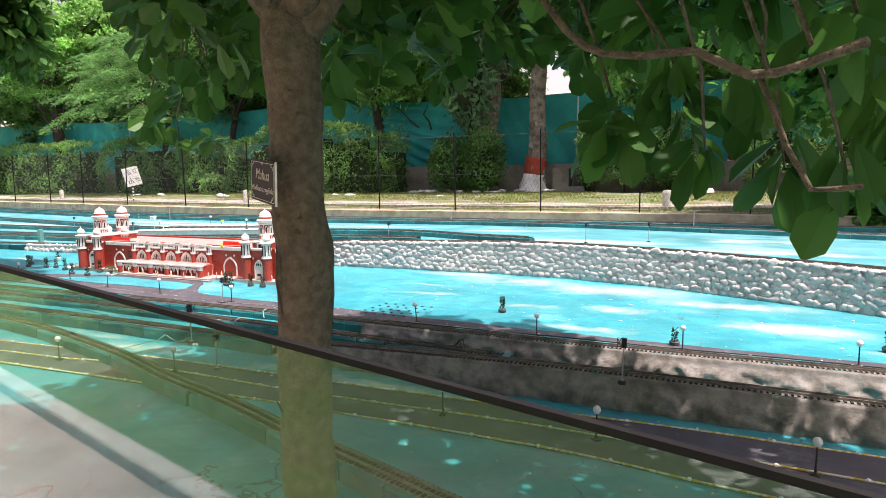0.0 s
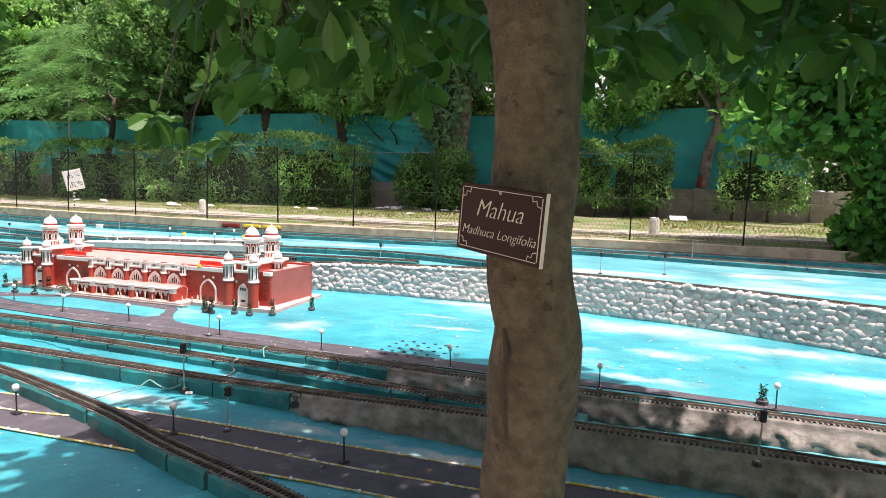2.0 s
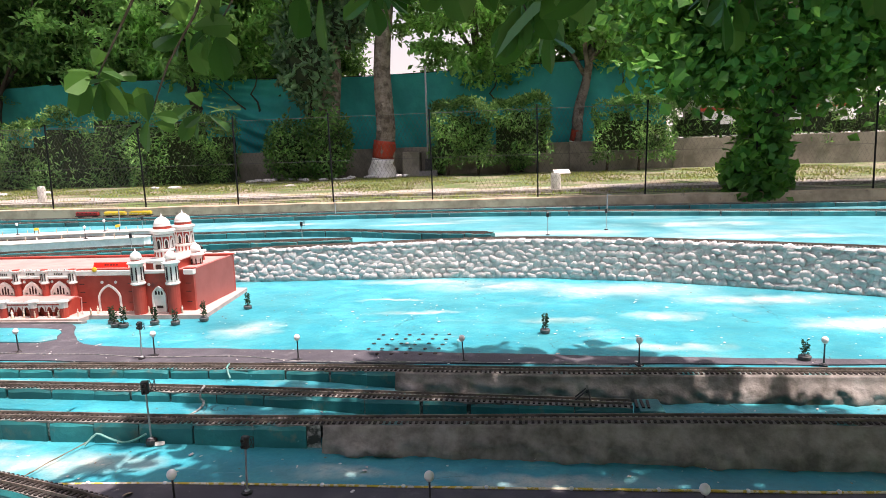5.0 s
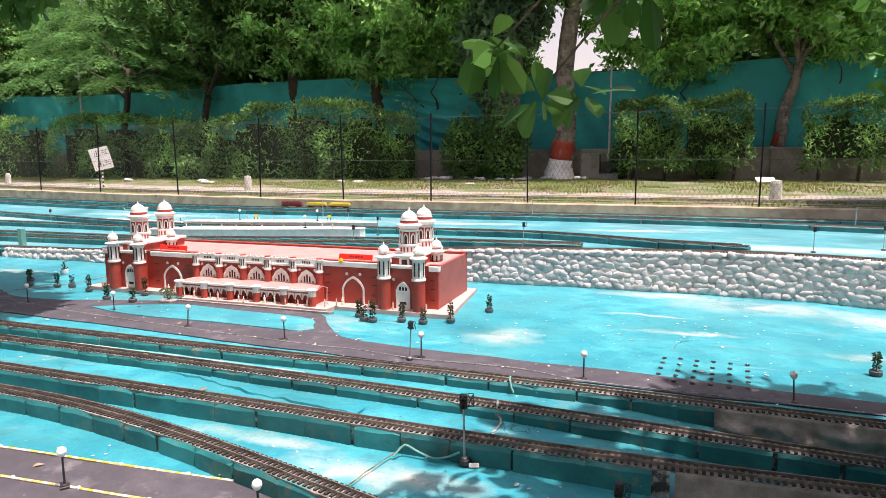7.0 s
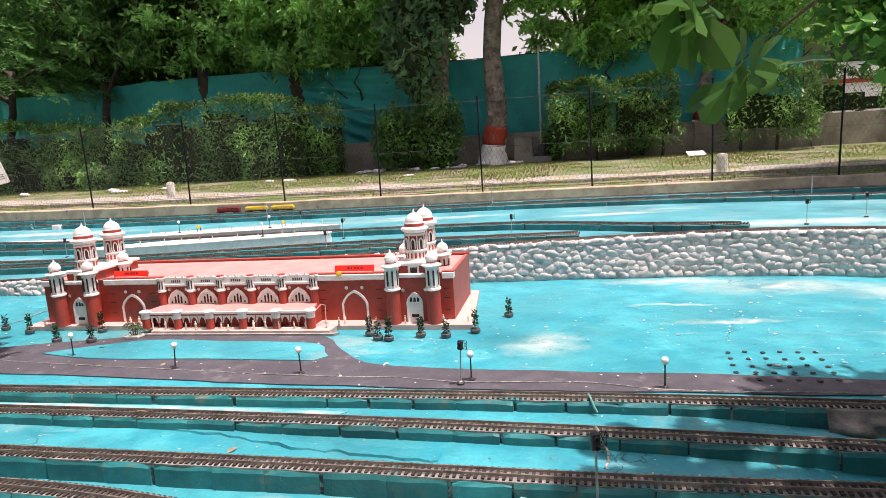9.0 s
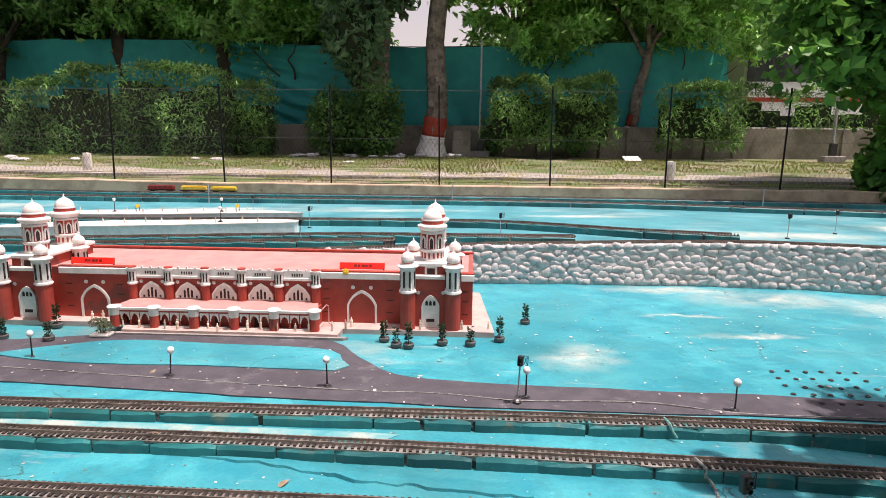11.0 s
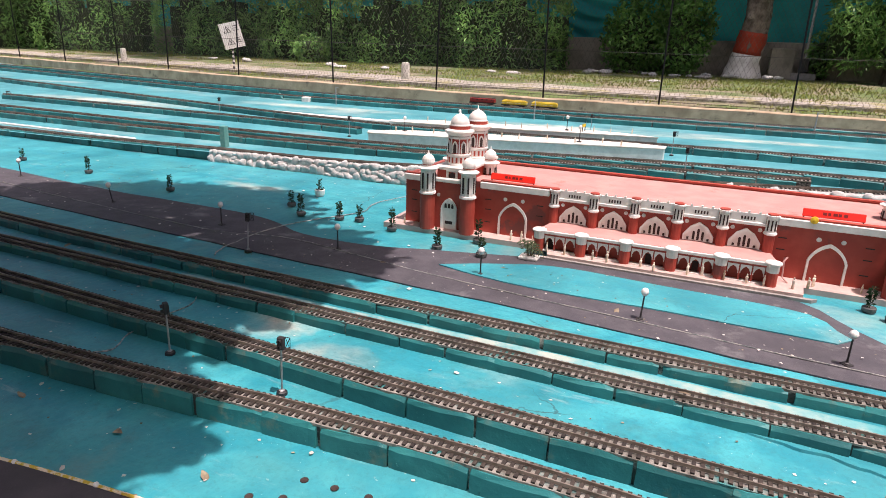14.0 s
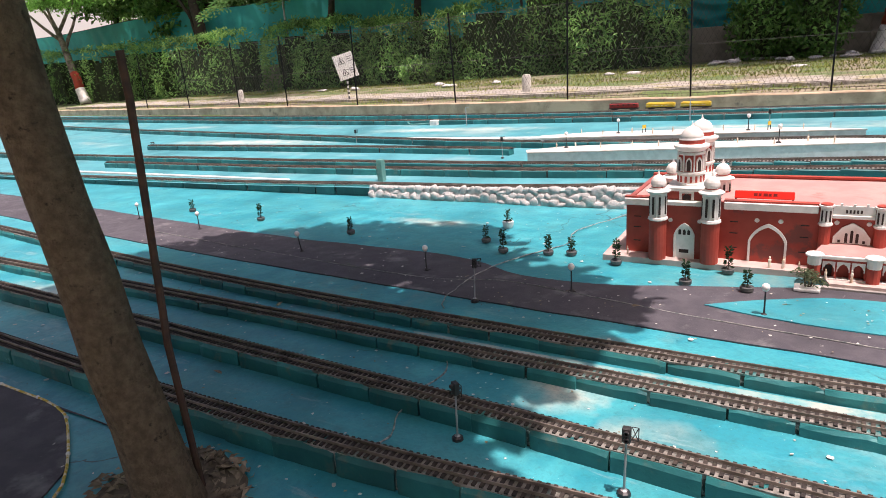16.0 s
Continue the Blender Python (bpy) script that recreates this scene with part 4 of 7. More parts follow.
# ---- dark moulded rock under the tracks ----
def rock_bank(name, label, ytr, ztop, zbot, x0, x1):
    V, F = [], []
    xs = np.arange(x0, x1, 0.022)
    K = 12
    for x in xs:
        for k in range(K + 1):
            t = k / K
            yb = ytr(x) - 0.058 - 0.05 * (1 - t)
            e = min(1, (x - x0) / 0.1)
            p = Vector((x * 10 + 1.5 * t, t * 1.7, 0))
            d = (0.042 * (0.5 + noise.noise(p)) + 0.026 * noise.noise(Vector((x * 23 + t, t * 4, 2)))) * e * math.sin(math.pi * min(t * 1.15 + 0.12, 1))
            V.append((x, yb - d, zbot(x) - 0.02 + (ztop(x) - 0.001 - zbot(x) + 0.02) * t))
        V.append((x, ytr(x) - 0.02, ztop(x) - 0.001))
    for i in range(len(xs) - 1):
        for k in range(K + 1):
            a = i * (K + 2) + k
            F.append((a, a + K + 2, a + K + 3, a + 1))
    return tagged(part(name, (V, [], F), M_ROCKD, smooth=True), label, "embankment", kind="structure")


rock_bank("rock_embankment_far", "dark brown moulded rock bank under the field-edge track", y1, lambda x: 0.012, lambda x: -0.045 - 0.085 * step01(-4.3, -2.4, x), -3.4, 3.8)
rock_bank("rock_embankment_near", "dark brown moulded rock bank under the main track", y3, z3, lambda x: -0.08, -3.6, 3.8)
bm = bmesh.new()
box(bm, -2.1, -1.98, 3.71, 3.87, -0.16, 0.008, 0.004)
tagged(part("siding_end_block", bm, M_TEAL), "teal painted cement block ending the siding", "plinth", kind="structure")

# bare cement strip between the two outer tracks, and a cracked lip in the paint
_ps = wob([(-9.6, 4.25), (-8.6, 4.24), (-7.4, 4.25), (-6.3, 4.245), (-5.7, 4.22)], 0.1, 0.006, 12) + wob([(-5.8, 4.12), (-6.6, 4.14), (-7.6, 4.14), (-8.7, 4.15), (-9.5, 4.17)], 0.1, 0.012, 13)
road("pale_cement_strip", _ps, lambda x, y: z_low(x, y) - 0.004, M_PALE, "bare pale cement between two model tracks")
_cr = [(-6.78, 4.0), (-6.6, 3.985), (-6.38, 3.95), (-6.1, 3.90), (-5.85, 3.83), (-5.55, 3.79), (-5.28, 3.76), (-5.1, 3.75)]
bm = bmesh.new()
_cq = curve_pts(_cr, 0.03)
_rows = []
for i, (x, y) in enumerate(_cq):
    y += 0.028 * noise.noise(Vector((x * 9, 2, 0))) + 0.012 * noise.noise(Vector((x * 31, 2, 0)))
    hgt = 0.011 + 0.012 * noise.noise(Vector((x * 5, 7, 0)))
    z = z_low(x, y)
    _rows.append([bm.verts.new((x, y + d, z + q * hgt)) for d, q in ((-0.012, -0.3), (-0.008, 1.0), (0.05, 0.7), (0.11, -0.2))])
for a, b in zip(_rows, _rows[1:]):
    for k in range(3):
        bm.faces.new((a[k], b[k], b[k + 1], a[k + 1]))
tagged(part("cracked_lip", bm, M_AQUA), "raised cracked lip in the turquoise-painted cement", "crack", kind="structure")


# ---- the model station ----
def station():
    S = thing("model_station", "red brick-painted model railway station with white domed towers", "model building", loc=(-7.04, 5.70, 0.0))
    WT, PZ = 0.390, 0.036
    XL, XR, YB = -1.81, 1.67, 0.80      # outer faces of the end walls and of the back wall
    # stepped plinth and forecourt step
    bm = bmesh.new()
    prism(bm, [(-1.93, -0.125), (-0.70, -0.125), (-0.66, -0.275), (0.79, -0.275), (0.80, -0.15), (1.82, -0.15), (1.73, 0.92), (-1.95, 0.92)], -0.02, PZ)
    part("plinth", bm, M_PINKST, S, "pale pink stone plinth")
    part("step", prism(bmesh.new(), [(-0.72, -0.30), (0.83, -0.30), (0.86, -0.268), (-0.69, -0.268)], -0.01, 0.020), M_GREYST, S, "grey stone step")
    # walls
    part("front_wall", boxm(XL, XR, 0.0, 0.03, PZ - 0.004, WT), M_RED, S)
    part("back_wall", boxm(XL, XR, YB - 0.03, YB, PZ - 0.004, WT), M_RED, S)
    part("end_wall", boxm(XL, XL + 0.03, 0.03, YB - 0.03, PZ - 0.004, WT), M_SIDE, S, "dusty red end wall")
    part("end_wall", boxm(XR - 0.03, XR, 0.03, YB - 0.03, PZ - 0.004, WT), M_SIDE, S, "dusty red end wall with sunlit pink put into its colour")
    part("roof", boxm(XL + 0.031, XR - 0.031, 0.031, YB - 0.031, WT - 0.026, WT - 0.008), M_ROOF, S, "flat roof painted dusty pink")
    bm = bmesh.new()
    box(bm, XL - 0.008, XR + 0.008, YB - 0.038, YB + 0.008, WT, WT + 0.012)
    part("back_coping", bm, M_RED, S)
    for x0, x1 in ((XL - 0.01, -1.65), (-1.23, -0.74), (0.62, 1.18), (1.59, XR + 0.01)):
        part("cornice", boxm(x0, x1, -0.018, 0.034, WT - 0.042, WT + 0.004, bev=0.005), M_WHITE, S, "white cornice band")
        part("coping", boxm(x0, x1, -0.010, 0.036, WT + 0.004, WT + 0.014), M_RED, S)
    # wall slots
    for x in (-1.74, -1.17, -0.80, 0.66, 1.10, 1.62):
        for z in (0.11, 0.20, 0.27):
            part("wall_slot", boxm(x - 0.022, x + 0.022, -0.003, 0.004, z, z + 0.006), M_DARKO, S)
    # corner tower groups
    for cx in (-1.44, 1.385):
        part("gate_bay", boxm(cx - 0.15, cx + 0.15, -0.055, 0.0, PZ - 0.003, WT - 0.02), M_RED, S)
        part("bay_cornice", boxm(cx - 0.155, cx + 0.155, -0.068, 0.0, WT - 0.02, WT + 0.006, bev=0.004), M_WHITE, S)
        o, h = arch(cx, PZ, 0.122, 0.185, 0.262), arch(cx, PZ, 0.098, 0.182, 0.244)
        part("gate_frame", plate(bmesh.new(), o, -0.068, -0.054, h), M_WHITE, S, "white pointed gate surround")
        g = part("gate", plate(bmesh.new(), arch(cx, PZ, 0.097, 0.182, 0.243), -0.060, -0.052), M_WHITE, S, "white gate with small windows")
        for dx in (-0.026, 0.0, 0.026):
            part("window", plate(bmesh.new(), arch(cx + dx, 0.188, 0.017, 0.21, 0.222, 4), -0.0625, -0.058), M_DARKO, g)
        part("window", boxm(cx - 0.028, cx + 0.028, -0.0625, -0.058, 0.072, 0.094), M_DARKO, g)
        part("boss", lathe(bmesh.new(), ((0.001, -0.004), (0.014, -0.003), (0.012, 0.003), (0.0, 0.005)), n=10), M_WHITE, S).matrix_basis = pose(cx - 0.085, -0.056, 0.275, 90)
        part("boss", lathe(bmesh.new(), ((0.001, -0.004), (0.014, -0.003), (0.012, 0.003), (0.0, 0.005)), n=10), M_WHITE, S).matrix_basis = pose(cx + 0.085, -0.056, 0.275, 90)
        part("tower_base", boxm(cx - 0.115, cx + 0.115, -0.02, 0.56, 0.36, 0.452), M_RED, S)
        part("tower_terrace", boxm(cx - 0.13, cx + 0.13, -0.04, 0.58, 0.452, 0.478, bev=0.006), M_WHITE, S)
        part("niche_frame", plate(bmesh.new(), [(cx - 0.042, 0.397), (cx - 0.042, 0.450), (cx + 0.042, 0.450), (cx + 0.042, 0.397)], -0.032, -0.018, [(cx - 0.028, 0.397), (cx - 0.028, 0.440), (cx + 0.028, 0.440), (cx + 0.028, 0.397)]), M_WHITE, S)
        part("niche", plate(bmesh.new(), arch(cx, 0.398, 0.046, 0.418, 0.437, 4), -0.026, -0.018), M_DARKO, S)
        for ty in (-0.095, 0.33):
            for dx in (-0.152, 0.152):
                T = part("turret", lathe(bmesh.new(), ((0.052, PZ - 0.003 if ty < 0 else 0.33), (0.052, 0.285)) if ty < 0 else ((0.052, 0.36), (0.052, 0.392)), cx + dx, ty, 18), M_RED, S, smooth=False)
                part("collar", lathe(bmesh.new(), ((0.050, 0.283), (0.060, 0.291), (0.058, 0.302), (0.050, 0.306)), cx + dx, ty, 18), M_WHITE, T)
                part("shaft", lathe(bmesh.new(), ((0.049, 0.304), (0.049, 0.452)), cx + dx, ty, 24, ribs=0.05), M_WHITE, T, "white fluted shaft")
                for k in range(8):
                    a = 2 * math.pi * (k + 0.5) / 8
                    part("slit", boxm(-0.0055, 0.0055, -0.004, 0.004, 0.325, 0.435), M_DARKO, T).matrix_basis = pose(cx + dx + 0.0495 * math.sin(a), ty - 0.0495 * math.cos(a), 0, 0, 0, math.degrees(a))
                part("cap", lathe(bmesh.new(), ((0.050, 0.450), (0.070, 0.462), (0.074, 0.470), (0.060, 0.478), (0.042, 0.480), (0.040, 0.505), (0.046, 0.508), (0.046, 0.516), (0.043, 0.532), (0.033, 0.549), (0.018, 0.560), (0.008, 0.566), (0.004, 0.585), (0.0, 0.592)), cx + dx, ty, 18), M_WHITE, T, "white onion-domed cap", smooth=False)
                part("neck_band", lathe(bmesh.new(), ((0.0412, 0.484), (0.0412, 0.496)), cx + dx, ty, 18), M_RED, T)
        for ty in (0.088, 0.435):
            W = part("dome_tower", lathe(bmesh.new(), ((0.0755, 0.476), (0.0755, 0.700)), cx, ty, 16), M_RED, S)
            part("gallery", lathe(bmesh.new(), ((0.0823, 0.478), (0.0857, 0.484), (0.0790, 0.490), (0.0790, 0.545), (0.0874, 0.550), (0.0874, 0.558), (0.0781, 0.562)), cx, ty, 16), M_WHITE, W, "white gallery ring")
            for k in range(16):
                a = 2 * math.pi * (k + 0.5) / 16
                part("gallery_slot", boxm(-0.0065, 0.0065, -0.003, 0.003, 0.498, 0.536), M_RED, W).matrix_basis = pose(cx + 0.0777 * math.sin(a), ty - 0.0777 * math.cos(a), 0, 0, 0, math.degrees(a))
            for k in range(8):
                a = 2 * math.pi * k / 8
                f = part("window_frame", plate(bmesh.new(), arch(0, 0.568, 0.036, 0.622, 0.652, 4), -0.006, 0.004, arch(0, 0.568, 0.023, 0.618, 0.640, 4)), M_WHITE, W)
                f.matrix_basis = pose(cx + 0.0764 * math.sin(a), ty - 0.0764 * math.cos(a), 0, 0, 0, math.degrees(a))
                part("window", plate(bmesh.new(), arch(0, 0.568, 0.0225, 0.618, 0.639, 4), -0.004, 0.002), M_DARKO, W).matrix_basis = f.matrix_basis.copy()
                b = 2 * math.pi * (k + 0.5) / 8
                part("pier", boxm(-0.004, 0.004, -0.006, 0.003, 0.563, 0.672), M_WHITE, W).matrix_basis = pose(cx + 0.0764 * math.sin(b), ty - 0.0764 * math.cos(b), 0, 0, 0, math.degrees(b))
            part("bead_ring", lathe(bmesh.new(), ((0.0781, 0.664), (0.0823, 0.670), (0.0823, 0.676), (0.0781, 0.682)), cx, ty, 16), M_WHITE, W)
            part("eave", lathe(bmesh.new(), ((0.0773, 0.684), (0.0991, 0.704), (0.1042, 0.712), (0.1025, 0.720), (0.0806, 0.728), (0.0722, 0.730)), cx, ty, 20), M_WHITE, W, "wide white eave ring")
            part("drum_band", lathe(bmesh.new(), ((0.0739, 0.728), (0.0739, 0.752)), cx, ty, 20), M_RED, W)
            part("dome", lathe(bmesh.new(), ((0.073, 0.750), (0.0745, 0.757), (0.066, 0.760), (0.0675, 0.768), (0.0655, 0.780), (0.057, 0.799), (0.042, 0.815), (0.025, 0.826), (0.0105, 0.832), (0.006, 0.840), (0.0035, 0.852), (0.0000, 0.866)), cx, ty, 20), M_WHITE, W, "white ribbed dome with a finial", smooth=True)
    # large blind arches
    for cx in (-0.985, 0.907):
        part("arch_frame", plate(bmesh.new(), arch(cx, PZ, 0.205, 0.165, 0.272, 10), -0.016, 0.002, arch(cx, PZ, 0.180, 0.160, 0.252, 10)), M_WHITE, S, "white pointed arch surround")
        part("arch_panel", plate(bmesh.new(), arch(cx, PZ, 0.178, 0.160, 0.250, 10), -0.004, 0.001), M_RED, S)
        for dx in (-0.062, 0.062):
            part("boss", lathe(bmesh.new(), ((0.001, -0.004), (0.014, -0.003), (0.012, 0.003), (0.0, 0.005)), n=10), M_WHITE, S).matrix_basis = pose(cx + dx, -0.003, 0.288, 90)
    # middle range: six piers, five gabled windows, balustrade
    px = [-0.702 + 0.2585 * i for i in range(6)]
    for x in px:
        P = part("pier", lathe(bmesh.new(), ((0.030, PZ), (0.030, 0.285)), x, -0.012, 12), M_RED, S)
        part("pier_turret", lathe(bmesh.new(), ((0.031, 0.283), (0.038, 0.290), (0.036, 0.300), (0.030, 0.303), (0.029, 0.384), (0.039, 0.394), (0.039, 0.402), (0.0, 0.404)), x, -0.012, 12), M_WHITE, P, "white pier turret")
        for a in (-40, 0, 40):
            part("slit", boxm(-0.004, 0.004, -0.003, 0.003, 0.312, 0.374), M_DARKO, P).matrix_basis = pose(x + 0.0295 * math.sin(radians(a)), -0.012 - 0.0295 * math.cos(radians(a)), 0, 0, 0, a)
        part("pier_top", lathe(bmesh.new(), ((0.030, 0.403), (0.030, 0.410)), x, -0.012, 12), M_RED, P)
    for a, b in zip(px, px[1:]):
        m = (a + b) / 2
        part("balustrade", boxm(a + 0.031, b - 0.031, -0.012, 0.0, 0.348, 0.398), M_WHITE, S, "white pierced balustrade")
        for k in range(5):
            part("baluster_gap", boxm(m - 0.034 + k * 0.017 - 0.0045, m - 0.034 + k * 0.017 + 0.0045, -0.0145, -0.010, 0.359, 0.378), M_DARKO, S)
        part("balustrade_rail", boxm(a + 0.03, b - 0.03, -0.02, 0.004, 0.328, 0.348, bev=0.003), M_WHITE, S)
        for k in range(3):
            part("pinnacle", boxm(m - 0.06 + k * 0.06 - 0.006, m - 0.06 + k * 0.06 + 0.006, -0.012, 0.002, 0.398, 0.410), M_WHITE, S)
        gable = [(m - 0.088, 0.185), (m - 0.088, 0.222), (m - 0.05, 0.276), (m, 0.306), (m + 0.05, 0.276), (m + 0.088, 0.222), (m + 0.088, 0.185)]
        inner = [(m - 0.074, 0.185), (m - 0.074, 0.217), (m - 0.04, 0.265), (m, 0.289), (m + 0.04, 0.265), (m + 0.074, 0.217), (m + 0.074, 0.185)]
        G = part("gable_window", plate(bmesh.new(), inner, -0.006, 0.001), M_WHITE, S, "white gabled window")
        part("gable_frame", plate(bmesh.new(), gable, -0.018, -0.004, inner), M_WHITE, G)
        for dx, top in ((-0.026, 0.246), (0.0, 0.262), (0.026, 0.246)):
            part("light", plate(bmesh.new(), arch(m + dx, 0.19, 0.014, top - 0.008, top, 3), -0.008, -0.003), M_DARKO, G)
        for dx in (-0.058, 0.058):
            part("small_light", boxm(m + dx - 0.006, m + dx + 0.006, -0.0085, -0.003, 0.19, 0.205), M_DARKO, G)
        for dx in (-0.075, 0.075):
            part("boss", lathe(bmesh.new(), ((0.001, -0.004), (0.013, -0.003), (0.011, 0.003), (0.0, 0.005)), n=10), M_WHITE, S).matrix_basis = pose(m + dx, -0.003, 0.300, 90)
    # portico
    V = [(-0.70, 0.0, 0.182), (0.60, 0.0, 0.182), (0.65, -0.20, 0.172), (-0.75, -0.20, 0.172), (-0.70, 0.0, 0.170), (0.60, 0.0, 0.170), (0.65, -0.20, 0.160), (-0.75, -0.20, 0.160)]
    part("portico_roof", (V, [], [(0, 1, 2, 3)[::-1], (4, 5, 6, 7), (3, 2, 6, 7), (2, 1, 5, 6), (0, 3, 7, 4), (1, 0, 4, 5)]), M_ROOF, S, "sloping pink portico roof")
    part("portico_back", boxm(-0.70, 0.60, -0.150, -0.135, PZ, 0.160), M_RED, S, "red wall behind the arcade")
    part("portico_side", boxm(-0.725, -0.712, -0.185, -0.002, PZ, 0.166), M_RED, S)
    part("portico_side", boxm(0.612, 0.625, -0.185, -0.002, PZ, 0.166), M_RED, S)
    cxs = [-0.738 + 0.2725 * i for i in range(6)]
    for x in cxs:
        C = part("column", lathe(bmesh.new(), ((0.032, PZ), (0.032, 0.118)), x, -0.205, 12), M_RED, S)
        part("capital", lathe(bmesh.new(), ((0.032, 0.117), (0.034, 0.122), (0.034, 0.160), (0.044, 0.166), (0.046, 0.174), (0.040, 0.180), (0.0, 0.183)), x, -0.205, 14), M_WHITE, C, "white capital")
    for a, b in zip(cxs, cxs[1:]):
        part("architrave", boxm(a + 0.033, b - 0.033, -0.212, -0.192, 0.150, 0.170, bev=0.003), M_WHITE, S, "white architrave")
        part("frieze", boxm(a + 0.033, b - 0.033, -0.206, -0.195, 0.138, 0.150), M_RED, S)
        w = (b - a - 0.07) / 3
        for k in range(3):
            m = a + 0.035 + w * (k + 0.5)
            part("arcade_arch", plate(bmesh.new(), [(m - w / 2 + 0.004, 0.082), (m - w / 2 + 0.004, 0.100), (m - w / 2 + 0.004, 0.118), (m - w / 2 + 0.004, 0.138), (m, 0.138), (m + w / 2 - 0.004, 0.138), (m + w / 2 - 0.004, 0.118), (m + w / 2 - 0.004, 0.100), (m + w / 2 - 0.004, 0.082)], -0.204, -0.194, [(m - w / 2 + 0.008, 0.082), (m - w / 2 + 0.008, 0.096), (m - w / 2 + 0.013, 0.103), (m - w / 2 + 0.018, 0.116), (m, 0.127), (m + w / 2 - 0.018, 0.116), (m + w / 2 - 0.013, 0.103), (m + w / 2 - 0.008, 0.096), (m + w / 2 - 0.008, 0.082)]), M_WHITE, S, "small white cusped arch")
            part("arcade_pier", boxm(m + w / 2 - 0.005, m + w / 2 + 0.005, -0.200, -0.190, PZ, 0.128), M_RED, S)
            if (k + int(a * 50)) % 4 == 0:
                part("shop_door", boxm(m - w / 2 + 0.016, m + w / 2 - 0.016, -0.154, -0.151, PZ, 0.10), M_DARKO, S)
        part("threshold", boxm(a + 0.03, b - 0.03, -0.212, -0.188, PZ - 0.002, PZ + 0.006), M_WHITE, S)
    # boards on the roof edge; their lettering is too small to read
    for x in (-1.023, 0.90):
        B = part("sign_board", boxm(x - 0.158, x + 0.158, 0.05, 0.058, 0.405, 0.452, bev=0.003), M_SIGNR, S, "bright red sign board with dark lettering")
        for k, wd in enumerate((0.020, 0.014, 0.022, 0.016, 0.020)):
            part("lettering_bar", boxm(x - 0.055 + 0.026 * k, x - 0.055 + 0.026 * k + wd, 0.0488, 0.0496, 0.421, 0.437), mat_DARKRED, B, "dark unreadable lettering")
        B.matrix_basis = pose(0, 0.054, 0.405) @ pose(0, 0, 0, -20) @ pose(0, -0.054, -0.405)
        for dx in (-0.15, 0.15):
            part("board_post", boxm(x + dx - 0.004, x + dx + 0.004, 0.058, 0.066, 0.37, 0.44), M_BLACK, B)
    part("crest", lathe(bmesh.new(), ((0.0, -0.006), (0.022, -0.004), (0.020, 0.004), (0.0, 0.008)), n=12), M_YEL, S, "small gilt crest").matrix_basis = pose(0.80, -0.02, WT + 0.012, 80)
    # pale patch of repair plaster and a bent railing at the portico end
    bm = bmesh.new()
    tube(bm, [(0.66, -0.19, 0.165), (0.69, -0.15, 0.20), (0.685, -0.06, 0.17), (0.69, -0.08, 0.06), (0.72, -0.11, PZ)], 0.005, 5)
    part("bent_bracket", bm, M_ROOF, S)
    return S


mat_DARKRED = mat("dark_red_lettering", (0.16, 0.01, 0.008), (0.2, 0.012, 0.01), 20, 0.5, 0.0)
station()


# ---- street lamps, plants, figures ----
def street_lamp():
    L = thing("street_lamp", "black model street lamp with a white globe", "street lamp", "model street lamps")
    part("pole", lathe(bmesh.new(), ((0.014, 0.0), (0.014, 0.008), (0.006, 0.012), (0.0045, 0.03), (0.004, 0.128)), n=8), M_BLACK, L)
    part("base_plate", boxm(-0.022, 0.022, -0.018, 0.018, -0.006, 0.005, bev=0.002), M_BLACK, L)
    part("globe", lathe(bmesh.new(), ((0.004, 0.126), (0.012, 0.131), (0.0185, 0.142), (0.0195, 0.149), (0.0165, 0.160), (0.009, 0.167), (0.0, 0.169)), n=14), M_GLOBE, L, "white globe", smooth=True)
    return L


lamp0 = street_lamp()
lamp0.matrix_basis = pose(-4.07, 4.48, 0.008)
for x, y, rx in ((-3.01, 4.46, 3), (-1.97, 4.40, 0), (-0.94, 4.40, 0), (0.08, 4.38, 0), (-5.09, 4.57, 0), (-6.14, 4.65, -2), (-7.03, 4.72, 3), (-7.97, 4.94, 0), (-8.96, 4.95, 0), (-9.98, 5.01, -4), (-11.15, 5.08, 6), (-12.64, 5.34, 0), (-13.72, 5.47, 0), (-15.2, 5.6, 0)):
    copy_thing(lamp0, pose(x, y, 0.008, rx, rx * 0.8, x * 37))
for x, y in ((-0.31, 2.83), (-1.23, 2.85), (-2.05, 2.86), (-3.03, 2.91), (-4.03, 2.88), (-5.04, 2.77), (-5.95, 2.74), (-9.0, 2.55), (-6.95, 2.62)):
    copy_thing(lamp0, pose(x, y, ROAD_LOW + 0.012, 0, 1, x * 37))


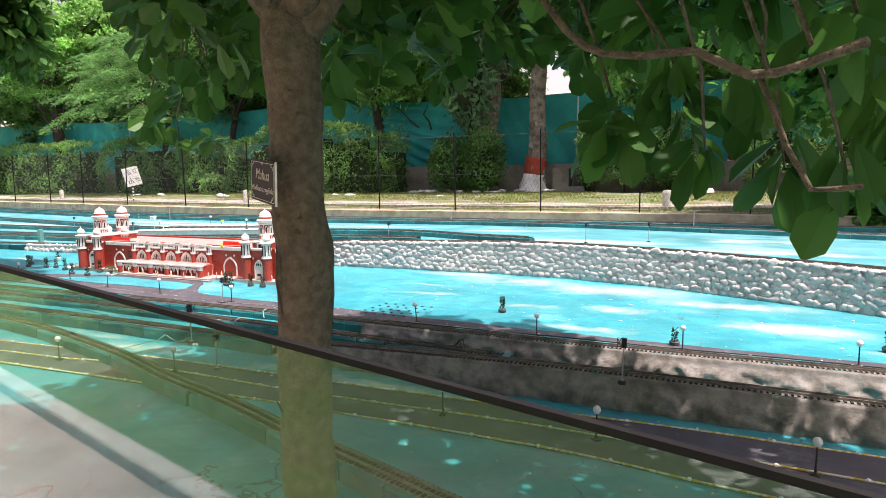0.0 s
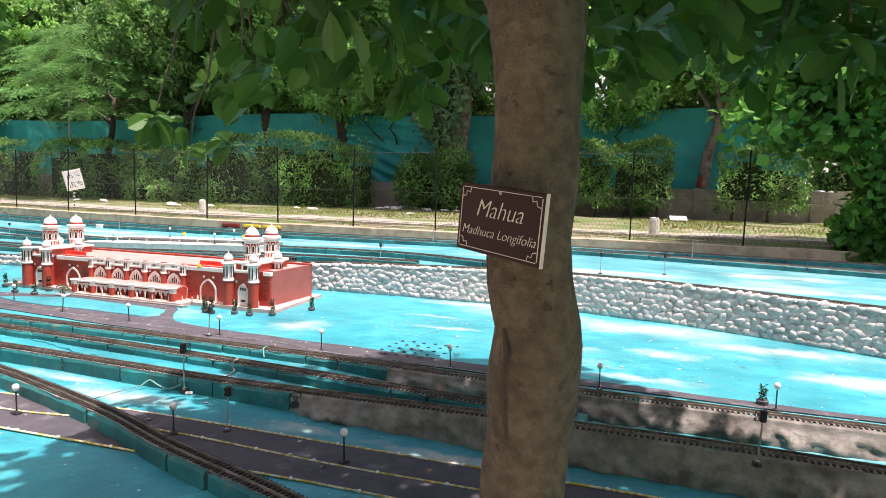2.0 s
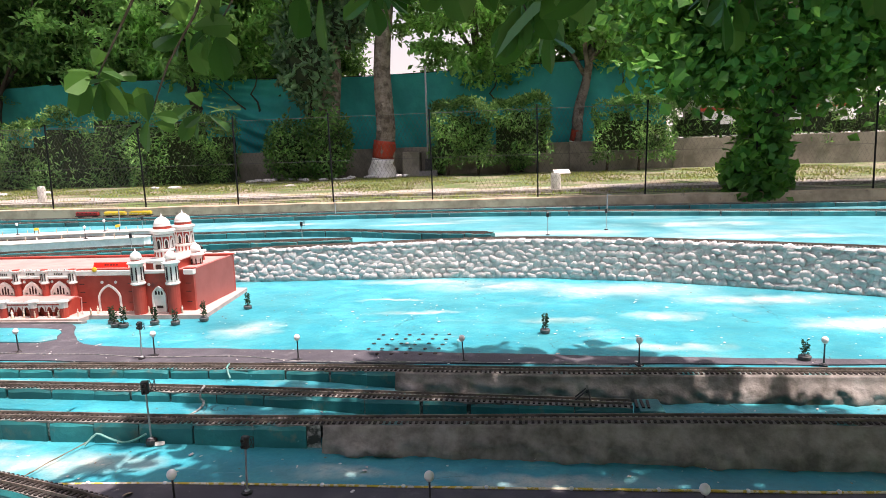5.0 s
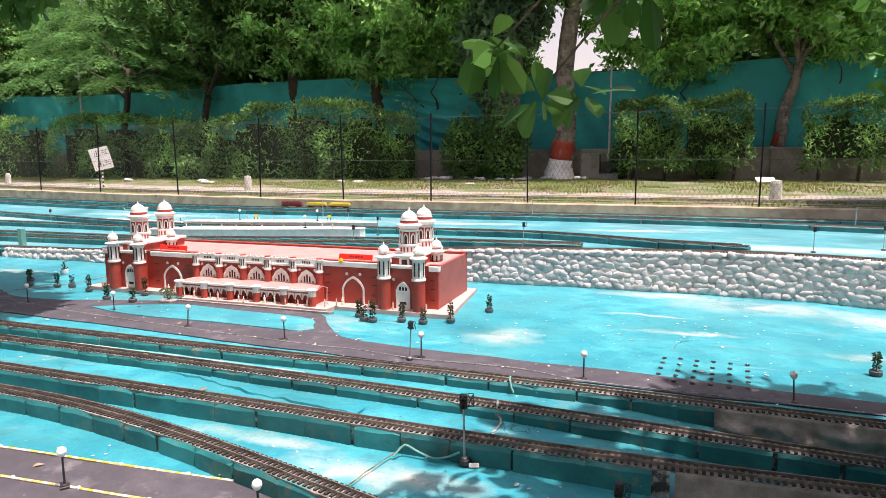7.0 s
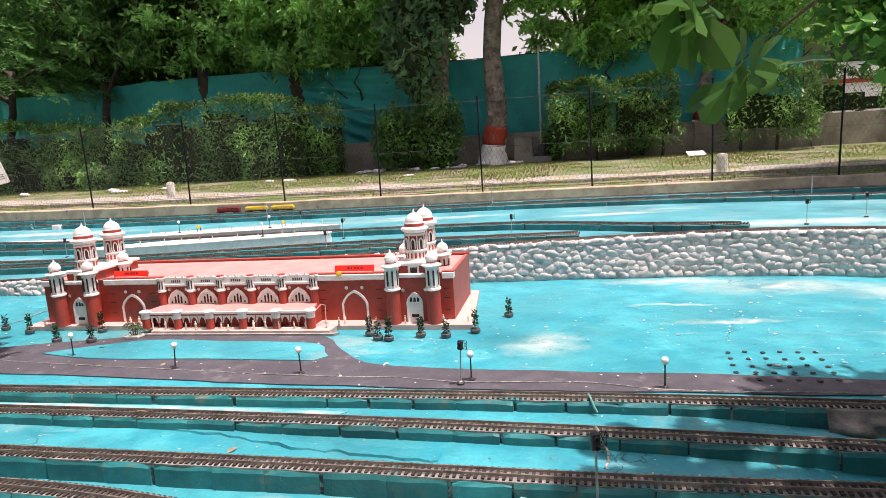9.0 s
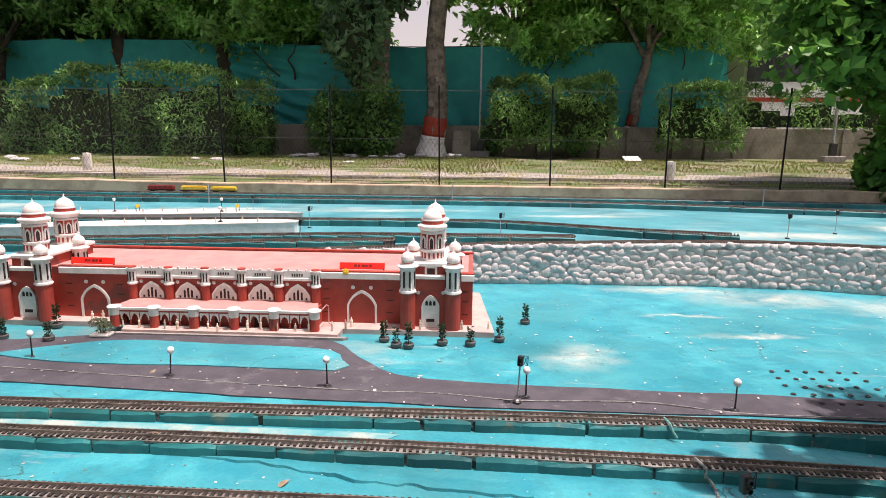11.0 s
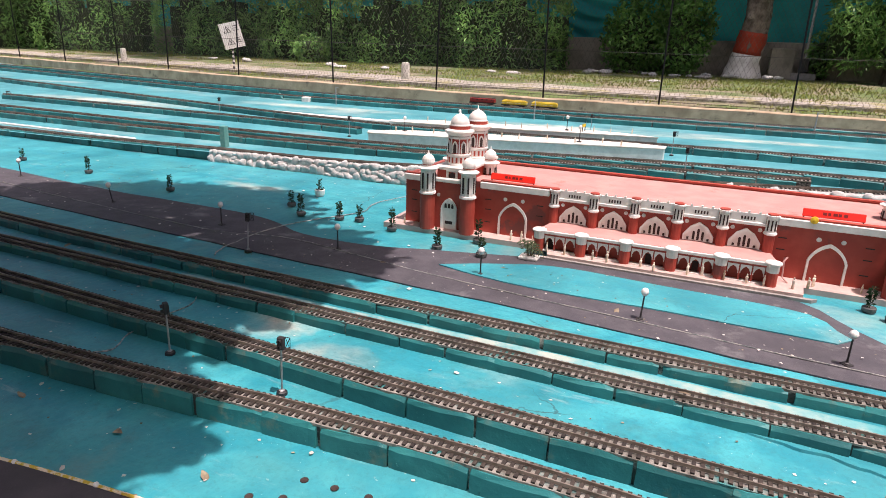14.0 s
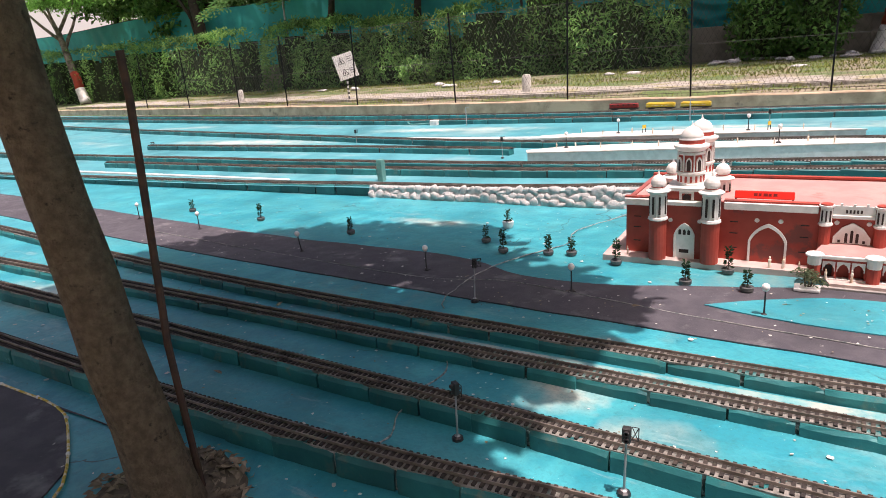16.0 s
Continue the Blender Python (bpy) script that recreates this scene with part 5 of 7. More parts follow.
def potted_plant(seed, h=0.13, n=90):
    rng_ = np.random.default_rng(seed)
    P = thing("potted_plant", "small dark artificial plant in a round cement pot", "potted plant", "model potted plants")
    part("pot", lathe(bmesh.new(), ((0.026, 0.0), (0.034, 0.006), (0.036, 0.026), (0.031, 0.031), (0.026, 0.026), (0.0, 0.024)), n=14), M_POT, P)
    part("stem", tube(bmesh.new(), [(0, 0, 0.02), (0.003, 0.002, h * 0.6), (0.0, 0.0, h)], [0.003, 0.0025, 0.001], 5), M_BARKDK, P)
    z = rng_.uniform(0.3, 1.05, n) ** 1.0
    a = rng_.uniform(0, 6.28, n)
    r = 0.012 * (1.2 - 0.6 * z) * rng_.uniform(0.2, 1, n)
    pts = np.stack([r * np.cos(a), r * np.sin(a), z * h], 1)
    d = np.stack([np.cos(a), np.sin(a), rng_.uniform(-0.3, 0.9, n)], 1)
    part("foliage", leaves(pts, 0.024, rng_, dirs=d), M_LPOT, P)
    return P


pots = [potted_plant(1), potted_plant(2, 0.115, 70), potted_plant(3, 0.15, 100)]
_pp = [(-9.34, 5.56), (-9.19, 5.60), (-8.86, 5.50), (-8.40, 5.27), (-8.08, 5.25), (-8.21, 5.53), (-5.94, 5.41), (-5.85, 5.31), (-5.77, 5.30), (-5.56, 5.38), (-5.38, 5.37), (-5.19, 5.47), (-4.99, 5.87), (-13.4, 5.87), (-12.3, 5.77), (-11.1, 5.62), (-9.89, 5.71), (-9.66, 5.52), (-2.48, 5.09), (-1.0, 4.50), (0.32, 4.85), (-9.28, 5.50), (-9.12, 5.56)]
for i, (x, y) in enumerate(_pp):
    zz = 0.008 if (abs(x + 8.08) < 0.02) else 0.003
    if i < 3:
        pots[i].matrix_basis = pose(x, y, zz, 0, 0, i * 77)
    elif i < 21:
        copy_thing(pots[i % 3], pose(x, y, zz, 0, 0, i * 77))


def round_bush(name, label, loc, r, h, n, leaf, seed, pot=None):
    rng_ = np.random.default_rng(seed)
    B = thing(name, label, "plant", loc=loc)
    if pot:
        part("pot", lathe(bmesh.new(), ((0.032, 0.0), (0.042, 0.02), (0.046, 0.055), (0.040, 0.06), (0.036, 0.052), (0.0, 0.05)), n=14), pot, B, "white pot")
    else:
        part("base_slab", lathe(bmesh.new(), ((0.085, 0.0), (0.08, 0.018), (0.05, 0.028), (0.0, 0.03)), n=9), M_GREYST, B, "grey plaster base")
    part("stem", tube(bmesh.new(), [(0, 0, 0.01), (0.005, 0, h * 0.5)], [0.006, 0.003], 5), M_BARKDK, B)
    p = rng_.normal(size=(n, 3))
    p /= np.linalg.norm(p, axis=1)[:, None]
    p *= (rng_.uniform(0.3, 1, n) ** 0.5)[:, None] * np.array([r, r, h * 0.45])
    part("foliage", leaves(p + np.array([0, 0, h * 0.62]), leaf, rng_), M_LPOT if pot else M_LHEDGE, B)
    return B


def model_palm(loc):
    B = thing("model_palm", "dusty green model palm with arching fronds on a white slab", "plant", loc=loc)
    part("slab", boxm(-0.062, 0.062, -0.045, 0.045, -0.004, 0.014, bev=0.004), M_WHITE, B, "flat white plaster slab")
    rp = np.random.default_rng(8)
    for k, (dx, h) in enumerate(((-0.02, 0.105), (0.012, 0.085), (0.03, 0.06))):
        part("stem", tube(bmesh.new(), [(dx * 0.4, 0, 0.01), (dx * 0.8, 0.004, h * 0.6), (dx, 0, h)], [0.005, 0.004, 0.003], 5), M_BARKDK, B)
        P, D = [], []
        for j in range(9):
            a = j * 0.7 + k
            for s in range(6):
                t = (s + 1) / 6
                q = np.array([dx + 0.052 * t * math.cos(a), 0.052 * t * math.sin(a), h + 0.026 * t - 0.045 * t * t])
                for sd in (-1, 1):
                    P.append(q)
                    D.append([math.cos(a + sd * 0.9), math.sin(a + sd * 0.9), -0.35])
        part("fronds", leaves(P, 0.024, rp, dirs=D, aspect=0.3), M_LPALM, B)
    return B


model_palm((-7.80, 5.37, 0.012))
round_bush("white_planter", "dark model plant in a round white pot", (-9.9, 6.12, 0.002), 0.026, 0.135, 60, 0.03, 9, M_WHITE)

FIG = [lathe(bmesh.new(), ((0.006, 0.0), (0.0075, 0.012), (0.006, 0.024), (0.0078, 0.030), (0.007, 0.037), (0.003, 0.040), (0.0042, 0.044), (0.0042, 0.049), (0.0, 0.052)), n=7, squash=0.7)]
fig0 = tagged(part("figurine", FIG[0], M_FIG), "tiny beige painted model figure", "figurine", "model figures")
_fl = [(-8.30, 5.62, 0.036), (-7.93, 5.61, 0.036), (-7.85, 5.60, 0.036), (-6.22, 5.55, 0.036), (-6.19, 5.60, 0.036), (-5.95, 5.61, 0.036), (-5.72, 5.58, 0.036), (-5.44, 5.6, 0.036), (-5.26, 5.62, 0.036), (-7.60, 5.47, 0.036), (-7.42, 5.46, 0.036), (-7.13, 5.47, 0.036), (-6.86, 5.46, 0.036), (-6.66, 5.465, 0.036), (-6.54, 5.47, 0.036), (-7.33, 5.45, 0.036), (-8.82, 5.62, 0.036), (-7.72, 5.485, 0.036), (-7.50, 5.49, 0.036), (-7.24, 5.49, 0.036), (-6.98, 5.485, 0.036), (-6.78, 5.49, 0.036), (-7.05, 5.43, 0.036), (-6.45, 5.47, 0.036), (-6.3, 5.5, 0.036), (-5.80, 5.6, 0.036), (-8.0, 5.6, 0.036)]
for i, p in enumerate(_fl):
    if i == 0:
        fig0.matrix_basis = pose(*p) @ Matrix.Scale(1.25, 4)
    else:
        copy_thing(fig0, pose(*p, 0, 0, i * 50) @ Matrix.Scale(1.0 + 0.15 * math.sin(i * 2.2), 4))

# ---- holes in the painted ground ----
hole0 = None
for i in range(6):
    for j in range(5):
        x, y = -3.68 + 0.095 * i + 0.012 * j, 4.60 + 0.115 * j + 0.012 * math.sin(i * 3 + j)
        if hole0 is None:
            hole0 = tagged(part("drain_hole", lathe(bmesh.new(), ((0.0145, -0.002), (0.0135, 0.0009), (0.009, -0.0005), (0.0, -0.001)), n=9), M_DARKO), "dark round hole in the turquoise floor", "hole", "ground holes")
            hole0.matrix_basis = pose(x, y, 0.006)
        else:
            copy_thing(hole0, pose(x, y, 0.006 if y > 4.72 else 0.012))
for x, y in ((-7.88, 2.98), (-7.76, 3.09), (-7.64, 3.10), (-7.52, 3.11), (-7.87, 3.08), (-7.41, 3.11), (-7.54, 2.99), (-7.98, 2.94), (-7.70, 2.98)):
    copy_thing(hole0, pose(x, y - 0.02, ROAD_LOW + 0.006))


# ---- signals ----
def signal():
    S = thing("signal", "black two-aspect model signal on a grey post", "signal", "model signals")
    part("post", lathe(bmesh.new(), ((0.013, 0), (0.012, 0.012), (0.0042, 0.016), (0.0038, 0.20)), n=8), M_STEEL, S, "grey painted post")
    part("base", lathe(bmesh.new(), ((0.024, -0.01), (0.022, 0.006), (0.012, 0.012)), n=8), M_BLACK, S)
    h = part("head", boxm(-0.014, 0.014, -0.011, 0.011, 0.195, 0.248, bev=0.003), M_BLACK, S, "black signal head")
    for z in (0.209, 0.234):
        part("hood", lathe(bmesh.new(), ((0.008, 0.0), (0.0085, 0.011), (0.0065, 0.011), (0.006, 0.002), (0.0, 0.002)), n=9), M_BLACK, h).matrix_basis = pose(0.0, -0.0105, z, 90)
    r = bmesh.new()
    for a, b in (((0.015, 0.2), (0.036, 0.2)), ((0.036, 0.2), (0.036, 0.248)), ((0.036, 0.248), (0.015, 0.248)), ((0.015, 0.2), (0.036, 0.248)), ((0.015, 0.248), (0.036, 0.2))):
        tube(r, [(a[0], 0.006, a[1]), (b[0], 0.006, b[1])], 0.0016, 4)
    part("ladder_cage", r, M_BLACK, S, "thin black wire cage")
    return S


sig0 = signal()
sig0.matrix_basis = pose(-8.25, 3.44, -0.055, 0, 2, 8)
for x, y, z, rz in ((-8.9, 3.49, -0.055, -30), (-9.42, 4.63, 0.012, 25), (-5.14, 4.50, 0.012, -20), (-3.80, 3.02, ROAD_LOW + 0.01, -15)):
    copy_thing(sig0, pose(x, y, z, 0, 3, rz))
copy_thing(sig0, pose(-4.46, 3.445, -0.055, 0, -1, 15) @ Matrix.Scale(1.22, 4))
copy_thing(sig0, pose(-1.18, 3.30, 0.085, -3, -2, -170))


def buffer_stop(x, y, z, rz=0):
    B = thing("buffer_stop", "small black wire buffer stop at the siding's end", "buffer stop", loc=(x, y, z), rz=rz)
    for s in (-0.022, 0.022):
        part("frame", tube(bmesh.new(), [(-0.06, s, 0.0), (0.0, s, 0.055), (0.015, s, 0.0)], 0.004, 5), M_BLACK, B)
    part("beam", boxm(-0.008, 0.004, -0.036, 0.036, 0.045, 0.062, bev=0.002), M_BLACK, B)
    return B


buffer_stop(-2.34, 3.815, 0.026, -7)
buffer_stop(-18.3, 8.95, z_yard(-18.3, 8.95) + 0.073, 180)

# ---- hoses, bundles of wire, small rubbish ----
def hose(name, pts, r, m, label, cat="hose"):
    rough = 1.0 if cat == "cable" else 0.15
    q = [(x + 0.012 * rough * noise.noise(Vector((x * 14, y * 14, 1))), y + 0.012 * rough * noise.noise(Vector((x * 14, y * 14, 4))), z) for x, y, z in curve_pts(pts, 0.02).tolist()]
    rr = [r * (1 + 0.55 * rough * noise.noise(Vector((i * 0.37, r * 900, 2)))) for i in range(len(q))]
    return tagged(part(name, tube(bmesh.new(), q, rr, 6), m), label, cat)


hose("drain_hose", [(-4.46, 4.33, 0.03), (-4.45, 4.275, 0.028), (-4.44, 4.258, 0.0), (-4.41, 4.235, -0.045)], 0.006, M_PIPE, "faded green hose crossing over the track edge")
hose("drain_hose", [(-4.44, 3.96, 0.026), (-4.425, 3.885, 0.024), (-4.43, 3.872, 0.0), (-4.40, 3.865, -0.03), (-4.40, 3.80, -0.046), (-4.42, 3.73, -0.048)], 0.007, M_CABLE, "taped grey hose between two model tracks")
hose("drain_hose", [(-4.78, 3.40, -0.066), (-4.745, 3.445, -0.025), (-4.71, 3.446, -0.034), (-4.66, 3.44, -0.05), (-4.60, 3.435, -0.062), (-4.54, 3.44, -0.048), (-4.48, 3.445, -0.018)], 0.0055, M_PIPE, "green hose lying against the track blocks")
hose("taped_cable", [(-9.0, 6.83, 0.04), (-9.15, 6.5, 0.03), (-9.35, 6.15, 0.008), (-9.3, 5.85, 0.008), (-9.42, 5.6, 0.006), (-9.55, 5.3, 0.012), (-9.62, 5.0, 0.012), (-9.6, 4.6, 0.01), (-9.5, 4.42, 0.03)], 0.004, M_CABLE, "taped bundle of grey wires across the painted ground", "cable")
hose("taped_cable", [(-9.25, 4.02, -0.04), (-9.2, 3.9, -0.045), (-9.22, 3.75, -0.045), (-9.2, 3.52, -0.05), (-9.15, 3.4, -0.055), (-9.12, 3.27, 0.0)], 0.004, M_CABLE, "dark wires lying between the tracks", "cable")
hose("taped_cable", [(-4.85, 3.09, -0.066), (-4.84, 3.2, -0.064), (-4.81, 3.33, -0.063), (-4.795, 3.40, -0.062), (-4.77, 3.43, -0.05)], 0.0028, M_LITTER, "frayed wire leading to a signal", "cable")
tagged(part("fallen_bracket", boxm(-0.022, 0.022, -0.010, 0.010, 0, 0.006, bev=0.002), M_PAVEK), "broken white bracket resting against the track blocks", "bracket").matrix_basis = pose(-4.415, 3.437, -0.066, 62, 0, 20)
rng = random.Random(11)
chip0 = None
for i in range(210):
    x = rng.uniform(-13, 0.5)
    y = rng.uniform(max(ykerb(x) + 0.1, 2.5), 6.6)
    if -8.95 < x < -5.2 and y > 5.3:
        continue
    if chip0 is None:
        bm = bmesh.new()
        bmesh.ops.create_icosphere(bm, subdivisions=1, radius=0.012)
        for v in bm.verts:
            v.co.z = max(v.co.z * 0.35, -0.001) + 0.001
            v.co *= 1 + 0.4 * noise.noise(v.co * 120)
        chip0 = tagged(part("plaster_chip", bm, M_PAVEK), "flake of pale plaster lying on the painted floor", "debris", "plaster chips")
        chip0.matrix_basis = pose(x, y, z_low(x, y) + 0.004)
    else:
        copy_thing(chip0, Matrix.Translation((x, y, z_low(x, y) + 0.006)) @ Matrix.Rotation(rng.uniform(0, 6), 4, "Z") @ Matrix.Diagonal((rng.uniform(0.4, 1.6), rng.uniform(0.4, 1.2), rng.uniform(0.4, 0.9), 1)))
# fine grit: paint flakes and dry bits over the painted ground and the roads
r_ = np.random.default_rng(61)
for name, label, n, size, m in (("paint_flakes", "pale flakes of paint scattered over the painted ground", 1500, 0.016, M_PAVEK), ("dry_bits", "brown bits of dry leaf and grit scattered over the ground", 800, 0.014, M_LITTER)):
    gx, gy = r_.uniform(-13, 1.5, n), 2.3 + 4.6 * r_.uniform(0, 1, n)
    ok = [gy[i] > ykerb(gx[i]) + 0.1 and not (-8.98 < gx[i] < -5.15 and gy[i] > 5.35) and min(abs(gy[i] - f(gx[i])) for f in (y1, y2, y3, y4)) > 0.075 for i in range(n)]
    gp = [(x, y, max(z_low(x, y) + 0.003, 0.017 if y > y1(x) and y < 5.6 else -1)) for x, y, k in zip(gx, gy, ok) if k]
    tagged(part(name, leaves(gp, size, r_, up=2.5, aspect=0.8, fold=0.06, dirs=np.stack([np.cos(np.arange(len(gp)) * 2.4), np.sin(np.arange(len(gp)) * 2.4), np.full(len(gp), 0.03)], 1) * 3), m), label, "debris", kind="stuff")
leaf0 = None
for x, y, z in ((-8.2, 2.95, -0.07), (-8.6, 2.98, -0.07), (-6.6, 5.0, 0.016), (-8.55, 4.85, 0.014), (-7.15, 4.8, 0.014), (-9.2, 3.0, -0.07), (-6.8, 4.02, 0.03), (-10.3, 3.5, -0.05), (-6.1, 3.8, -0.04), (-7.9, 5.1, 0.014), (-3.1, 2.8, -0.065), (-2.6, 3.0, -0.065), (-7.4, 3.1, -0.06), (-7.0, 2.9, -0.065), (-9.9, 4.6, -0.02), (-8.0, 3.72, -0.04), (-5.4, 3.0, -0.06), (-4.3, 2.95, -0.06), (-10.6, 4.3, -0.03), (-6.2, 2.85, -0.066)):
    if leaf0 is None:
        leaf0 = tagged(part("fallen_leaf", leaves([(0, 0, 0)], 0.06, np.random.default_rng(5), up=2, dirs=[(1, 0, 0.05)], shape=8), M_LITTER), "dry brown leaf lying on the ground", "leaf", "fallen leaves")
        leaf0.matrix_basis = pose(x, y, z)
    else:
        copy_thing(leaf0, pose(x, y, z, 0, 0, x * 311))


# ---- model goods yard ----
def platform(label, outline, height):
    """White slab that follows the slope of the yard."""
    P = thing("model_platform", label, "platform")
    bm = bmesh.new()
    prism(bm, outline, 0.0, 1.0)
    for v in bm.verts:
        v.co.z = z_yard(v.co.x, v.co.y) + (height if v.co.z > 0.5 else -0.03)
    part("platform_slab", bm, M_WHITE, P)
    cx, cy = sum(p[0] for p in outline) / len(outline), sum(p[1] for p in outline) / len(outline)
    bm = bmesh.new()
    prism(bm, [(cx + (x - cx) * 1.006, cy + (y - cy) * 1.04) for x, y in outline], 0.0, 1.0)
    for v in bm.verts:
        v.co.z = z_yard(v.co.x, v.co.y) + height + (0.003 if v.co.z > 0.5 else -0.010)
    part("edge_coping", bm, M_WHITEST, P, "slightly overhanging white coping")
    return P


platform("long white model platform beside the yard tracks", [(-10.55, 8.06), (-9.0, 8.11), (-7.30, 8.18), (-7.30, 8.34), (-7.62, 8.45), (-9.5, 8.47), (-10.25, 8.38), (-10.62, 8.2)], 0.13)
platform("long white model island platform at the back", [(-10.8, 9.04), (-9.3, 9.05), (-7.45, 9.07), (-7.9, 9.28), (-8.6, 9.40), (-10.2, 9.40), (-10.85, 9.2)], 0.12)
for i in range(22):
    x = -10.3 + 2.6 * (i % 11) / 10 + 0.05 * math.sin(i * 5)
    y = (8.27 if i < 11 else 9.20) + 0.05 * math.sin(i * 3)
    copy_thing(fig0, pose(x, y, z_yard(x, y) + (0.133 if i < 11 else 0.123), 0, 0, i * 40))
for x, y, z in ((-8.15, 8.28, 0.133), (-10.2, 8.3, 0.133), (-8.5, 9.2, 0.123), (-9.9, 9.25, 0.123)):
    copy_thing(lamp0, pose(x, y, z_yard(x, y) + z + 0.006))


def name_board(x, y, z, rz):
    B = thing("name_board", "small yellow model station name board on two posts", "name board", "yellow name boards", loc=(x, y, z), rz=rz)
    part("board", boxm(-0.035, 0.035, -0.003, 0.003, 0.05, 0.09, bev=0.0015), M_YEL, B)
    for s in (-0.028, 0.028):
        part("post", boxm(s - 0.003, s + 0.003, -0.003, 0.004, 0, 0.06), M_BLACK, B)
    return B


for x, y, rz in ((-8.3, 9.2, 70), (-9.6, 9.25, 70)):
    name_board(x, y, z_yard(x, y) + (0.132 if y < 9 else 0.122), rz)
for x, y, rz in ((-11.02, 8.40, 0), (-7.25, 8.62, 10), (-7.05, 7.52, -10), (-5.1, 7.75, 0), (-8.35, 9.9, 0), (-2.3, 7.75, 15), (-13.8, 9.2, 0), (-1.6, 8.2, -10)):
    copy_thing(sig0, pose(x, y, z_yard(x, y) + 0.004, 0, 0, rz))
for x, y in ((-12.9, 11.0), (-9.4, 10.95), (-5.7, 11.35), (-1.2, 10.8)):
    e = thing("catenary_mast", "thin grey model line-side mast", "mast", "line-side masts", loc=(x, y, z_yard(x, y)))
    part("pole", lathe(bmesh.new(), ((0.010, 0), (0.008, 0.3)), n=6), M_STEEL, e)
    part("cross_arm", boxm(-0.002, 0.06, -0.003, 0.003, 0.285, 0.293), M_STEEL, e)
# rerailing ramp of white plaster, glass bottle stand, shunting box
tagged(part("plaster_strip", boxm(-13.2, -10.7, 9.57, 9.64, 0.17, 0.232, bev=0.015), M_WHITE), "long low strip of white plaster between yard tracks", "plaster strip")
tagged(part("plaster_strip", boxm(-18.0, -13.2, 7.10, 7.135, 0.05, 0.105, bev=0.01), M_WHITE), "white plaster edge beside the wall track", "plaster strip")
tagged(part("pale_pillar", boxm(-11.93, -11.86, 7.15, 7.22, 0.1, 0.34, bev=0.004), M_PIPE), "short pale green pillar between the yard tracks", "pillar")
tagged(part("white_box", boxm(-13.68, -13.53, 11.09, 11.2, 0.2, 0.31, bev=0.01), M_WHITE), "small white box on the yard floor", "box")
hose("yard_hose", [(-14.3, 11.3, 0.32), (-14.12, 11.15, 0.25), (-13.9, 11.12, 0.25), (-13.68, 11.14, 0.26)], 0.012, M_PIPE, "pale hose beside the white box")


# ---- the train, parked where it shows longest ----
def wagon(name, label, x, y, z, length, body_m, loco=False):
    W = thing(name, label, "locomotive" if loco else "wagon", loc=(x, y, z))
    h = length / 2
    part("frame", boxm(-h, h, -0.035, 0.035, 0.028, 0.042), M_BLACK, W)
    if loco:
        part("body", boxm(-h + 0.01, h - 0.01, -0.036, 0.036, 0.042, 0.112, bev=0.010), body_m, W)
        part("roof_line", boxm(-h + 0.03, h - 0.03, -0.026, 0.026, 0.112, 0.120, bev=0.003), M_DARKO, W)
        for k in range(5):
            part("window", boxm(-h + 0.05 + k * (length - 0.13) / 4, -h + 0.08 + k * (length - 0.13) / 4, -0.0375, -0.035, 0.082, 0.098), M_DARKO, W)
    else:
        part("body", boxm(-h + 0.012, h - 0.012, -0.036, 0.036, 0.042, 0.100, bev=0.006), body_m, W)
        part("load", boxm(-h + 0.03, h - 0.03, -0.028, 0.028, 0.099, 0.112, bev=0.008), M_YEL, W)
        part("band", boxm(-h + 0.010, h - 0.010, -0.0375, 0.0375, 0.064, 0.070), M_YELLINE, W)
    for s in (-1, 1):
        b = part("bogie", boxm(s * (h - 0.09) - 0.045, s * (h - 0.09) + 0.045, -0.026, 0.026, 0.012, 0.028), M_BLACK, W)
        for d in (-0.028, 0.028):
            part("wheel", lathe(bmesh.new(), ((0.013, -0.028), (0.013, 0.028)), n=12), M_BLACK, b).matrix_basis = pose(s * (h - 0.09) + d, 0, 0.013, 90)
    return W


_tz = z_yard(-10.5, 11.68) + 0.074
wagon("locomotive", "maroon model diesel locomotive on the back track", -10.5, 11.69, _tz, 0.46, M_REDTRAIN, True)
wagon("goods_wagon", "bright yellow model goods wagon", -9.95, 11.685, _tz, 0.44, M_YEL)
wagon("goods_wagon", "bright yellow model goods wagon", -9.45, 11.68, _tz, 0.44, M_YEL)


# ---- fence ----
fence = thing("chain_link_fence", "chain-link fence on rusty black angle-iron posts", "fence")
_px = [-26.4, -23.8, -21.2, -19.1, -16.6, -13.93, -11.62, -9.61, -7.775, -5.945, -4.10, -2.21, -0.35, 1.5, 3.4, 5.3]
for i, x in enumerate(_px):
    p = part("post", boxm(-0.012, 0.012, -0.012, 0.012, -0.05, 1.62, bev=0.003), M_RAILBLK, fence)
    p.matrix_basis = pose(x, fy(x) + 0.09, KERB_TOP, random.Random(i).uniform(-0.8, 0.8), random.Random(i + 50).uniform(-1.2, 1.2))
V, F = [], []


def wire(a, b, r):
    a, b = Vector(a), Vector(b)
    o = len(V)
    for p in (a, b):
        for dx, dz in ((0, r), (r * 0.87, -r * 0.5), (-r * 0.87, -r * 0.5)):
            V.append((p.x + dx, p.y, p.z + dz))
    for k in range(3):
        j = (k + 1) % 3
        F.append((o + k, o + j, o + 3 + j, o + 3 + k))


